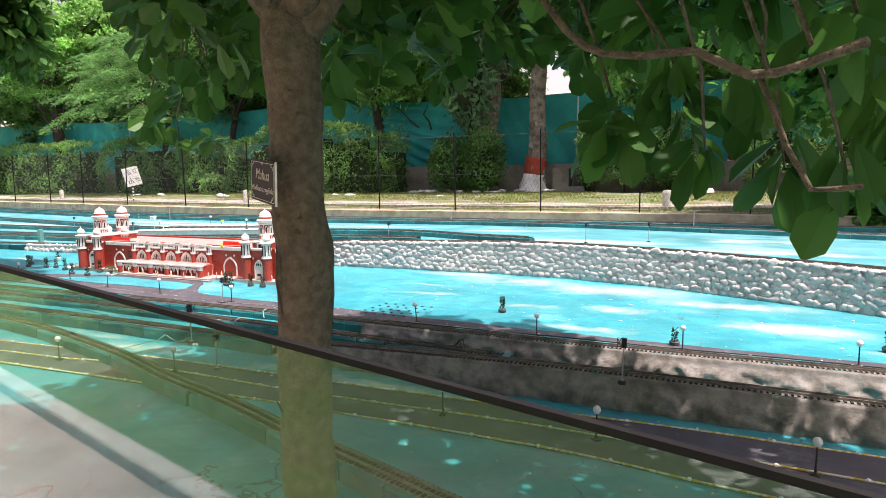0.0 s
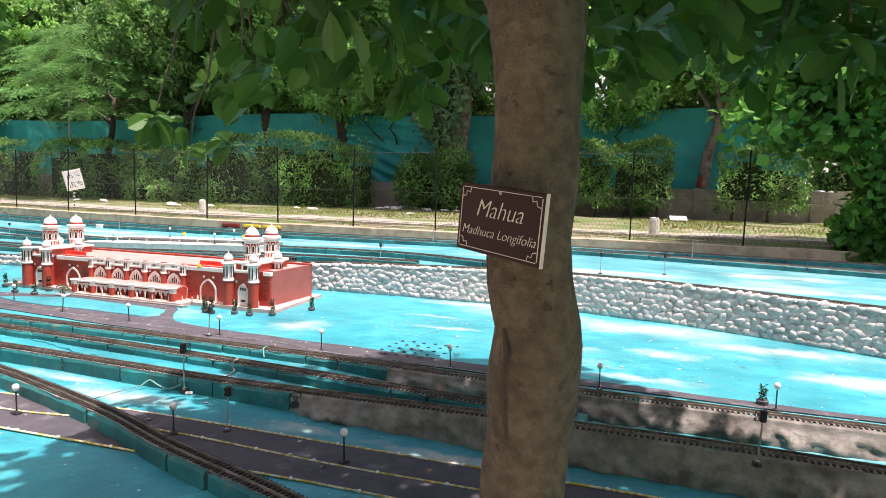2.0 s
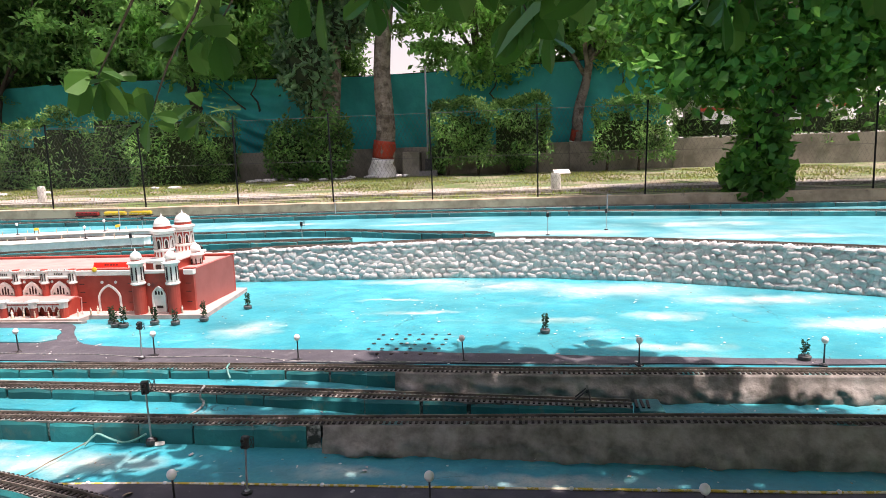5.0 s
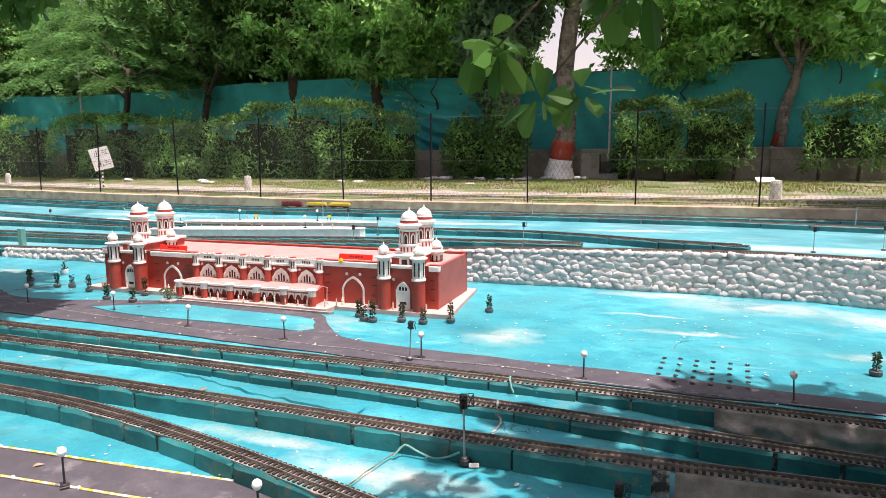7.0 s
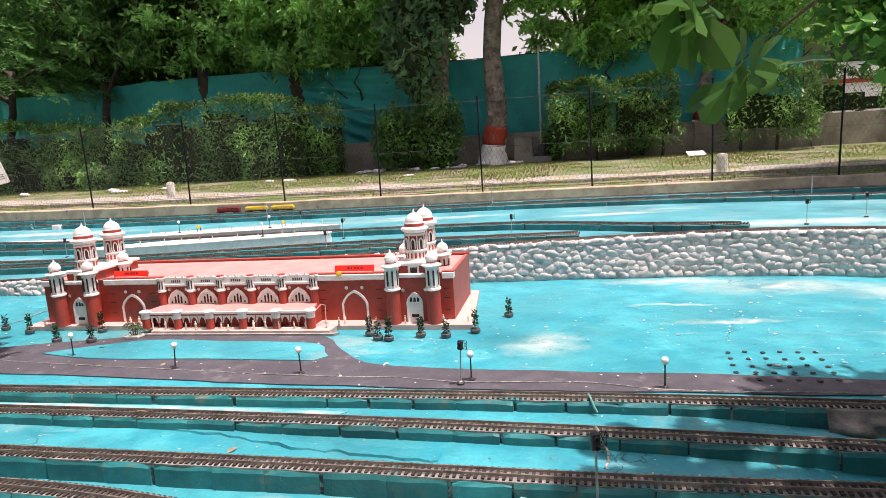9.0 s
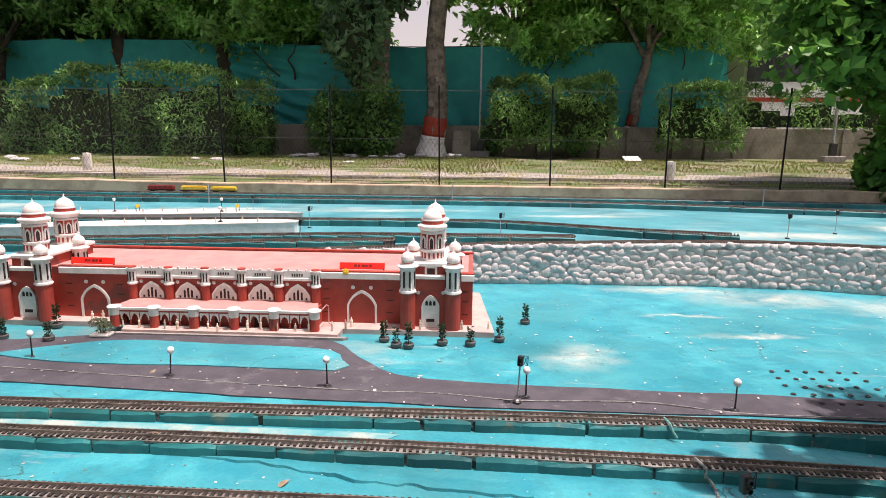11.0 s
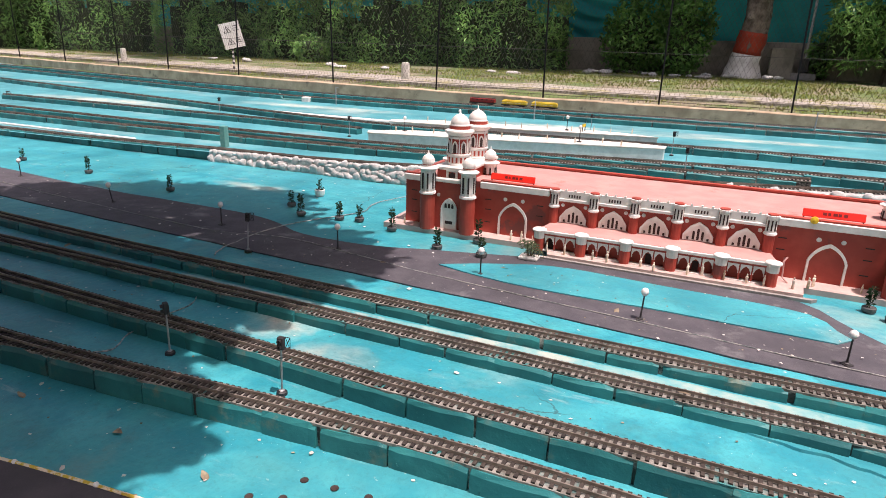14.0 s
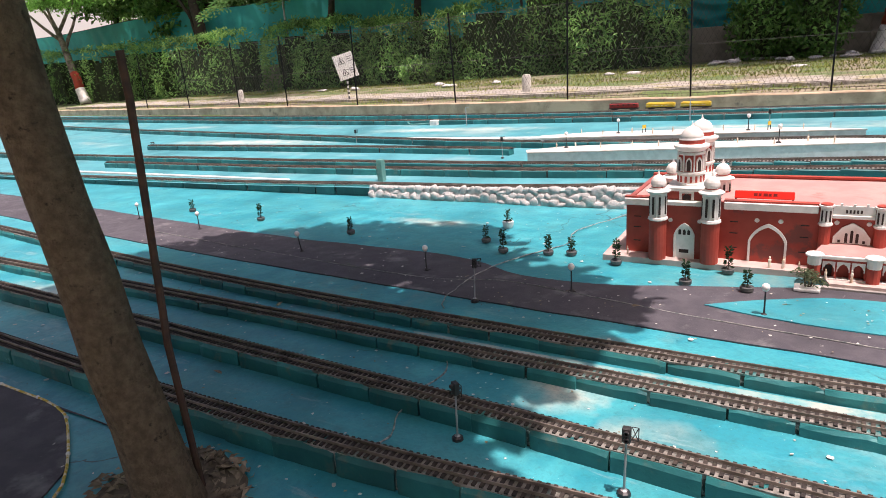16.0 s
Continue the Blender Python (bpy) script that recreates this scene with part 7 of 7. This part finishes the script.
_keep = np.array([p[2] < (4.6 if -13.0 < p[0] < -5.0 else 6.2) + 3.0 * noise.noise(Vector((p[0] * 0.18, 0, 8))) for p in _fp])
tagged(part("distant_wood", leaves(_fp[_keep], 0.75, _fw, up=0.3, aspect=0.6), M_LDARK), "dense dark green wood far behind the boundary", "trees", kind="stuff")

# poles
for x, y, h, r in ((-5.2, 20.62, 3.35, 0.035), (-26.0, 21.15, 4.85, 0.045), (4.3, 19.5, 4.2, 0.045)):
    e = thing("lamp_pole", "slim grey steel pole with a small box at its foot", "pole", "steel poles", loc=(x, y - 0.2, 0.62))
    part("shaft", lathe(bmesh.new(), ((r, -0.1), (r * 0.75, h)), n=8), M_STEEL, e)
    part("foot_box", boxm(-0.09, 0.09, -0.1, 0.02, 0.22, 0.55, bev=0.01), M_BLACK, e)
    part("footing", boxm(-0.28, 0.28, -0.2, 0.14, -0.1, 0.2, bev=0.01), M_GREYST, e)
tagged(part("service_cabinet", boxm(-6.0, -5.45, 20.3, 20.7, 0.55, 1.40, bev=0.02), M_WALL), "squat concrete cabinet against the boundary wall", "cabinet")
tagged(part("fallen_notice", boxm(-0.22, 0.22, -0.12, 0.12, 0, 0.02, bev=0.004), M_WHITE), "small white notice lying on the verge", "notice").matrix_basis = pose(-1.3, 18.2, 0.72, 25, 0, 10)
r_ = random.Random(5)
for i in range(26):
    x, y = (-10.3 + 4.6 * r_.random(), 18.7 + 1.0 * r_.random()) if i < 16 else (-22 + 14 * r_.random(), 16.2 + r_.random())
    m = Matrix.Translation((x, y, 0.62 + 0.03 * (y - 17))) @ Matrix.Rotation(r_.uniform(0, 6), 4, "Z") @ Matrix.Diagonal((*[r_.uniform(0.12, 0.3) * k for k in (1.3, 1, 0.5)], 1))
    o = new("rubble_stone", STONES[i % 6])
    o.matrix_basis = m
    tagged(o, "rounded grey stone lying at the foot of the wall", "stone", "rubble stones")


# ---- vine-wrapped tree at the end of the yard ----
def vine_tree():
    T = thing("vine_tree", "tree smothered in broad-leaved climbing vine", "tree", loc=(1.55, 12.35, 0.45))
    r_ = np.random.default_rng(14)
    bm = bmesh.new()
    limb(bm, (0, 0, -0.3), (0.5, 0.2, 3.4), 0.26, 0.2, 0.2, 3, 9)
    limb(bm, (0.15, 0, 1.0), (1.9, 0.1, 3.2), 0.12, 0.06, 0.2, 5)
    limb(bm, (1.9, 0.1, 3.2), (4.3, 0.2, 3.7), 0.06, 0.02, 0.2, 8)
    limb(bm, (0.4, 0, 2.6), (-1.6, -0.4, 3.9), 0.10, 0.04, 0.2, 6)
    part("trunk", bm, M_BARKDK, T, smooth=True)
    pts = []
    for zc, rr, n in ((0.12, 0.6, 600), (0.5, 0.5, 450), (0.95, 0.34, 170), (1.45, 0.34, 150), (1.75, 0.9, 420), (2.15, 1.2, 800), (2.6, 1.5, 1300), (3.2, 1.9, 2000), (4.0, 2.2, 1600), (5.0, 2.0, 1100)):
        a, u = r_.uniform(0, 6.28, n), r_.uniform(0.5, 1, n)
        pts.append(np.stack([0.12 * zc + rr * u * np.cos(a), rr * u * 0.9 * np.sin(a), zc + r_.normal(size=n) * 0.28], 1))
    for c, n, s in (((-1.35, -0.5, 2.3), 160, 0.30), ((-1.0, -0.5, 1.9), 120, 0.25), ((-1.7, -0.4, 2.9), 220, 0.4), ((1.6, 0, 2.6), 500, 0.6), ((-1.25, -0.2, 2.6), 420, 0.42), ((-1.9, -1.0, 2.0), 120, 0.28), ((-0.9, -0.4, 3.1), 420, 0.5), ((-2.0, -0.6, 3.4), 260, 0.4), ((1.3, 0.0, 2.25), 380, 0.36), ((2.1, 0.1, 2.3), 450, 0.38), ((2.9, 0.1, 2.35), 450, 0.38), ((2.5, -0.1, 3.1), 700, 0.6), ((3.4, 0.0, 3.4), 800, 0.7), ((4.4, 0.2, 3.6), 800, 0.7)):
        pts.append(np.array(c) + r_.normal(size=(n, 3)) * s)
    part("vine_leaves", leaves(np.concatenate(pts), 0.20, r_, up=0.1, aspect=0.9), M_LVINE, T)
    return T


vine_tree()


# ---- bus behind the open wall ----
bus = thing("parked_bus", "white bus with a dark window band behind the low wall", "bus", loc=(7.05, 26.6, 0.7))
part("body", boxm(-2.75, 2.6, -1.2, 1.2, 0.45, 3.78, bev=0.16), M_BUS, bus)
part("window_band", boxm(-2.70, 2.5, -1.212, -1.19, 2.55, 3.55, bev=0.006), M_BUSGL, bus, "dark tinted window band")
for k in range(5):
    part("window_bar", boxm(-1.85 + 0.95 * k, -1.81 + 0.95 * k, -1.222, -1.205, 2.55, 3.55), M_BLACK, bus)
part("side_stripe", boxm(-2.72, 2.56, -1.21, -1.195, 1.85, 2.0), M_TREDR, bus)
part("roof_unit", boxm(-2.7, -1.3, -0.8, 0.8, 3.76, 4.02, bev=0.1), M_BUS, bus, "white roof air unit")
for x in (-1.7, 1.7):
    w = part("wheel", lathe(bmesh.new(), ((0.48, -0.13), (0.5, 0.0), (0.48, 0.13)), n=20), M_BLACK, bus)
    w.matrix_basis = pose(x, -1.1, 0.48, 90)


# ---- the mahua tree beside the walk ----
def whorl(c, axis, n, r_, size):
    """Leaves spreading from a twig's end."""
    axis = np.array(axis, float)
    axis /= np.linalg.norm(axis)
    a0 = r_.uniform(0, 6.28)
    u = np.cross(axis, [0.3, 0.2, 0.9])
    u /= np.linalg.norm(u)
    v = np.cross(axis, u)
    P, D = [], []
    for k in range(n):
        a = a0 + k * 2.4
        d = axis * r_.uniform(0.1, 0.7) + (u * math.cos(a) + v * math.sin(a)) * 1.0
        d[2] -= 0.25
        P.append(np.array(c) - axis * 0.012 * k + d * 0.02)
        D.append(d)
    return P, D


def mahua():
    T = thing("mahua_tree", "mahua tree with a mottled brown trunk and broad drooping leaves", "tree", loc=(-1.87, 1.42, -0.09))
    o = Vector((-1.87, 1.42, -0.09))
    bm = bmesh.new()
    tp = [(0, 0, -0.1), (0.015, 0.0, 0.25), (0.01, 0, 0.7), (0.03, 0, 1.05), (0.012, 0.0, 1.2), (0.012, 0, 1.5), (0.0, 0, 1.70), (-0.01, 0, 1.86)]
    tube(bm, curve_pts([(p[2], p[0], p[1]) for p in tp], 0.04)[:, [1, 2, 0]].tolist(), [float(np.interp(z, (-0.1, 0.1, 0.6, 1.05, 1.25, 1.6, 1.72, 1.86), (0.10, 0.086, 0.080, 0.084, 0.077, 0.080, 0.088, 0.05))) for z in curve_pts([(p[2], p[0], p[1]) for p in tp], 0.04)[:, 0]], 20, 0.12)
    ends = []
    for k, (e, r0) in enumerate((((-0.75, 0.35, 2.75), 0.065), ((0.62, 0.1, 2.55), 0.06), ((0.1, 1.0, 2.9), 0.06), ((-0.3, -0.8, 2.8), 0.055), ((1.0, -0.55, 2.35), 0.05), ((-1.3, 0.9, 2.45), 0.05), ((0.9, 0.95, 2.45), 0.045))):
        ends.append(limb(bm, (0, 0, 1.64 + 0.03 * k), e, r0, r0 * 0.45, 0.12, 3 + k, 8)[-1])
    tube(bm, curve_pts([(0.05, 0.02, 1.72), (0.35, 0.1, 2.0)] + [(0.68, -0.02, 1.81), (0.87, -0.12, 1.59), (1.0, -0.17, 1.54), (1.12, -0.22, 1.53), (1.23, -0.27, 1.47), (1.39, -0.39, 1.5)], 0.05).tolist(), 0.0085, 7, 0.2)
    tube(bm, curve_pts([(1.23, -0.27, 1.47), (1.28, -0.26, 1.34), (1.31, -0.26, 1.27), (1.41, -0.38, 1.28)], 0.05).tolist(), 0.0055, 6, 0.2)
    part("trunk", bm, M_BARK, T, smooth=True)
    # low twigs hung where the walk passes under them
    tips = [(-4.09, 3.09, 1.47), (-4.20, 2.95, 1.60), (-3.75, 3.0, 1.76), (-0.78, 1.70, 1.36), (-0.95, 1.9, 1.62), (-0.45, 1.35, 1.45), (-0.35, 1.15, 1.62), (-2.9, 2.4, 2.0), (-1.5, 2.6, 1.85), (-2.2, 2.3, 1.8), (-2.6, 1.7, 1.85), (-3.1, 2.0, 1.82), (-1.2, 2.2, 1.72), (-2.5, 2.9, 1.95), (-3.3, 2.9, 1.95), (-0.6, 2.1, 1.75), (-0.1, 1.6, 1.55), (-1.1, 1.3, 1.75)]
    tips += [(x, 2.55 + 0.3 * math.sin(i * 2.3), 1.75 + 0.07 * math.sin(i * 1.7)) for i, x in enumerate(np.linspace(-3.3, 0.6, 19))]
    r_ = np.random.default_rng(6)
    P, D = [], []
    tw = bmesh.new()
    for c in tips + [(-0.95, 1.62, 1.32), (-0.74, 1.52, 1.26), (-0.56, 1.66, 1.22), (-0.46, 1.42, 1.20), (-0.36, 1.52, 1.36), (-0.62, 1.62, 1.42), (-0.84, 1.7, 1.46)]:
        few = c not in tips
        c = np.array(c) - np.array(o)
        e = min(ends, key=lambda q: (q - Vector(c)).length)
        limb(tw, e, Vector(c), 0.009, 0.003, 0.15, float(c[0] * 7), 7)
        for s in range(1 if few else 2):
            cc = c + r_.normal(size=3) * np.array([0.10, 0.10, 0.05]) * (s > 0)
            p, d = whorl(cc, r_.normal(size=3) * (0.2 if few else 0.5) + np.array([0, 0, -0.3]), 9 if few else r_.integers(6, 10), r_, 0.15)
            if few:
                d = [q * np.array([0.6, 0.6, 1.0]) - np.array([0, 0, 0.75]) for q in d]
            P += p
            D += d
    for _ in range(1000):
        a, u = r_.uniform(0, 6.28), r_.uniform(0.05, 1) ** 0.5
        c = np.array([0.62 + 2.3 * u * math.cos(a), 1.0 + 1.6 * u * math.sin(a), 0.0])
        if _ % 70 == 0:
            c[:2] = -0.45 + 0.55 * u * math.cos(a), 2.95 + 0.4 * u * math.sin(a)
        c[2] = (1.66 + 0.22 * max(0.0, c[1] - 0.2) if c[0] > -0.9 and c[1] > 0.15 else 2.05 + 0.30 * max(0.0, c[1] - 0.7)) + 1.1 * r_.uniform() ** 0.9 * (1.15 - 0.6 * u)
        if c[1] < -0.2 and c[2] < 2.3:
            continue
        p, d = whorl(c, r_.normal(size=3) * 0.6 + np.array([math.cos(a) * 0.4, math.sin(a) * 0.4, -0.1]), r_.integers(7, 12), r_, 0.15)
        P += p
        D += d
    for k in range(60):
        a, u = r_.uniform(0, 6.28), r_.uniform(0.3, 1)
        c = Vector((0.62 + 2.1 * u * math.cos(a), 1.0 + 1.5 * u * math.sin(a), 0.0))
        c.z = 2.15 + 0.30 * max(0.0, c.y - 0.7) + 0.6 * r_.uniform()
        limb(tw, min(ends, key=lambda q: (q - c).length), c, 0.012, 0.004, 0.2, k, 6)
    # closed upper crown, above the low twigs
    UP, UD = [], []
    for _ in range(540):
        a, u = r_.uniform(0, 6.28), r_.uniform(0, 1) ** 0.5
        u *= 1.0 + 0.16 * noise.noise(Vector((2.4 * math.cos(a), 2.4 * math.sin(a), 3.0)))
        c = np.array([0.05 + 1.95 * u * math.cos(a), 1.15 + 1.95 * u * math.sin(a), 2.85 + 0.8 * r_.uniform()])
        p, d = whorl(c, r_.normal(size=3), r_.integers(7, 12), r_, 0.15)
        UP += p
        UD += d
    part("upper_leaves", leaves(UP, 0.19, r_, up=0.6, aspect=0.55, dirs=UD, shape=8), M_LMAH, T)
    k = part("knot", lathe(bmesh.new(), ((0.0, 0.0), (0.004, 0.001), (0.010, 0.005), (0.013, 0.002), (0.016, -0.004)), n=10), M_BARKDK, T, "dark healed knot")
    k.matrix_basis = pose(0.066, -0.047, 0.987, 90, 0, 55)
    for q0 in (((-0.018, -0.078, 1.10), (-0.01, -0.082, 1.05), (-0.02, -0.082, 1.0), (-0.012, -0.081, 0.95), (-0.005, -0.080, 0.90)), ((0.02, -0.078, 1.09), (0.026, -0.078, 1.04), (0.018, -0.080, 0.99), (0.015, -0.081, 0.93)), ((-0.05, -0.066, 0.62), (-0.02, -0.078, 0.6), (0.02, -0.078, 0.605)), ((0.0, -0.079, 0.42), (-0.006, -0.080, 0.2), (0.004, -0.083, 0.05))):
        part("bark_scar", tube(bmesh.new(), [(x_ * 0.98, y_ * 0.965, z_) for x_, y_, z_ in q0], [0.002, 0.0055, 0.004, 0.005, 0.002][:len(q0)], 6, 0.5), M_BARKDK, T, "dark vertical bark scar")
    tagged(part("twig_mass", tw, M_BARK, T, smooth=True), kind="stuff")
    part("leaves", leaves(P, 0.125, r_, up=0.3, aspect=0.62, dirs=D, shape=8), M_LMAH, T)
    return T


mahua()


# ---- name plate on the trunk ----
_pl = thing("tree_name_plate", "dark brown name plate with silver lettering, nailed to a trunk", "sign", loc=(-1.893, 1.306, 1.20), rz=-31.5)
part("plate", boxm(-0.103, 0.103, -0.002, 0.002, -0.060, 0.060, bev=0.0012), M_PLATE, _pl)
_pl.matrix_basis = _pl.matrix_basis @ pose(0, 0, 0, 0, 5, 0)
part("edge_strip", boxm(0.103, 0.106, -0.003, 0.003, -0.060, 0.060), M_SILVER, _pl, "pale bare plate edge")
words("Mahua", 0.044, 0.30, _pl, (0.0, -0.0032, 0.018), M_SILVER)
words("Madhuca Longifolia", 0.0235, 0.30, _pl, (0.0, -0.0032, -0.022), M_SILVER)
for s in (-1, 1):
    part("border_line", boxm(-0.094, 0.094, -0.0032, -0.0018, s * 0.053 - 0.0006, s * 0.053 + 0.0006), M_SILVER, _pl)
    part("border_line", boxm(s * 0.096 - 0.0006, s * 0.096 + 0.0006, -0.0032, -0.0018, -0.051, 0.051), M_SILVER, _pl)
    for q in (-1, 1):
        bm = bmesh.new()
        tube(bm, [(s * 0.094, -0.003, q * 0.036), (s * 0.086, -0.003, q * 0.038), (s * 0.084, -0.003, q * 0.046), (s * 0.076, -0.003, q * 0.044), (s * 0.074, -0.003, q * 0.052)], 0.0009, 4)
        part("corner_scroll", bm, M_SILVER, _pl, "silver corner scroll")
part("nail", lathe(bmesh.new(), ((0.003, 0.0), (0.003, 0.002), (0.0, 0.003)), n=8), M_STEEL, _pl).matrix_basis = pose(0.0, -0.002, 0.05, 90)


# ---- leaning tree, its ring of litter and an iron rod ----
def leaning_tree():
    T = thing("leaning_tree", "leaning smooth-barked tree growing out of the painted floor", "tree", loc=(-9.63, 2.74, -0.09))
    bm = bmesh.new()
    tube(bm, [(0.02, 0, -0.1), (0.01, 0, 0.0), (0.0, 0.0, 0.12), (-0.045, 0, 0.35), (-0.09, -0.01, 0.6), (-0.13, -0.01, 0.85), (-0.17, -0.02, 1.1), (-0.21, -0.02, 1.4), (-0.24, -0.02, 1.7), (-0.32, 0.0, 2.4)], [0.15, 0.128, 0.107, 0.096, 0.089, 0.087, 0.085, 0.083, 0.081, 0.076], 18, 0.14)
    ends = []
    for k in range(7):
        a = k * 0.9
        ends.append(limb(bm, (-0.31, 0, 2.2), (0.05 + 1.5 * math.cos(a), 0.6 + 1.7 * math.sin(a), 3.2 + 0.4 * math.sin(k * 2)), 0.05, 0.015, 0.15, k, 7))
    part("trunk", bm, M_BARK, T, smooth=True)
    r_ = np.random.default_rng(17)
    P, D = [], []
    for _ in range(2700):
        a, u = r_.uniform(0, 6.28), r_.uniform(0, 1) ** 0.5
        u *= 1.0 + 0.30 * noise.noise(Vector((2.2 * math.cos(a), 2.2 * math.sin(a), 5.0)))
        c = (-0.15 + 2.0 * u * math.cos(a), 0.40 + 2.55 * u * math.sin(a), 2.8 + 0.9 * r_.uniform())
        if _ % 8 == 0:
            c = (1.25 + 0.85 * u * math.cos(a), -0.3 + 0.8 * u * math.sin(a), c[2])
        elif _ % 11 == 0:
            c = (1.30 + 0.55 * u * math.cos(a), 1.75 + 0.5 * u * math.sin(a), c[2])
        p, d = whorl(c, r_.normal(size=3), r_.integers(7, 12), r_, 0.15)
        P += p
        D += d
    part("leaves", leaves(P, 0.19, r_, up=0.45, aspect=0.52, dirs=D, shape=8), M_LMAH, T)
    return T


leaning_tree()
bm = bmesh.new()
lathe(bm, ((0.30, -0.02), (0.28, 0.012), (0.2, 0.02), (0.0, 0.03)), n=22)
for v in bm.verts:
    v.co.x *= 1 + 0.25 * noise.noise(v.co * 6)
    v.co.y *= 1 + 0.25 * noise.noise(v.co * 6 + Vector((5, 0, 0)))
soil_ring = tagged(part("tree_pit", bm, mat("pit_soil", (0.10, 0.08, 0.055), (0.18, 0.15, 0.10), 18, 0.95, 0.8, 60)), "patch of bare soil round the leaning tree", "soil", kind="structure")
soil_ring.matrix_basis = pose(-9.68, 2.78, ROAD_LOW)
r_ = np.random.default_rng(8)
_a, _u = r_.uniform(0, 6.28, 420), r_.uniform(0.3, 1, 420) ** 0.6
_lp = np.stack([0.31 * _u * np.cos(_a), 0.29 * _u * np.sin(_a), np.full(420, 0.012) + r_.uniform(0, 0.02, 420)], 1)
_lit = tagged(part("leaf_litter", leaves(_lp, 0.045, r_, up=1.5, aspect=0.6, dirs=np.stack([np.cos(_a * 3), np.sin(_a * 3), 0 * _a], 1)), M_LITTER), "dry leaf litter and gravel round the trunk", "leaf litter", kind="stuff")
_lit.matrix_basis = pose(-9.68, 2.78, ROAD_LOW)
tagged(part("iron_rod", tube(bmesh.new(), [(-9.60, 2.86, -0.10), (-9.62, 2.86, 0.5), (-9.60, 2.90, 1.30), (-9.60, 2.90, 1.44)], 0.013, 8), mat("rusty_iron", (0.07, 0.035, 0.022), (0.03, 0.02, 0.016), 12, 0.8, 0.3, 60)), "rusty iron rod standing beside the leaning tree", "rod")


# ---- glass balustrade of the visitors' walk ----
def balustrade():
    """Frameless panes under a thin black edge that climbs gently along the walk."""
    B = thing("glass_balustrade", "dusty green glass balustrade with a thin black edge", "balustrade", loc=(-1.40, 0.201, -0.10), rz=-4.33)
    slope = -0.0901
    top = lambda x: 1.256 + slope * x

    def slat(x0, x1, d, lo, hi):
        bm = bmesh.new()
        box(bm, x0, x1, -d, d, 0.0, 1.0, bev=0.0)
        for v in bm.verts:
            v.co.z = (lo(v.co.x), hi(v.co.x))[v.co.z > 0.5]
        return bm

    part("top_rail", slat(-0.10, 2.6, 0.0026, lambda x: top(x) - 0.0045, lambda x: top(x) - 0.0005), M_RAILBLK, B, "thin black metal edge rail")
    part("bottom_rail", slat(-0.10, 2.6, 0.010, lambda x: 0.05, lambda x: 0.07), M_RAILBLK, B)
    for x in (0.0, 1.25, 2.5):
        part("post", slat(x - 0.0035, x + 0.0035, 0.0035, lambda q: -0.02, lambda q: top(q) - 0.0046), M_RAILBLK, B, "slim black post")
    for x0, x1 in ((-0.097, -0.0045), (0.0045, 1.2455), (1.2545, 2.4955)):
        g = part("glass_panel", slat(x0, x1, 0.0025, lambda q: 0.0705, lambda q: top(q) - 0.0046), M_GLASS, B, "dusty greenish glass panel")
        g.visible_shadow = False
    return B


balustrade()
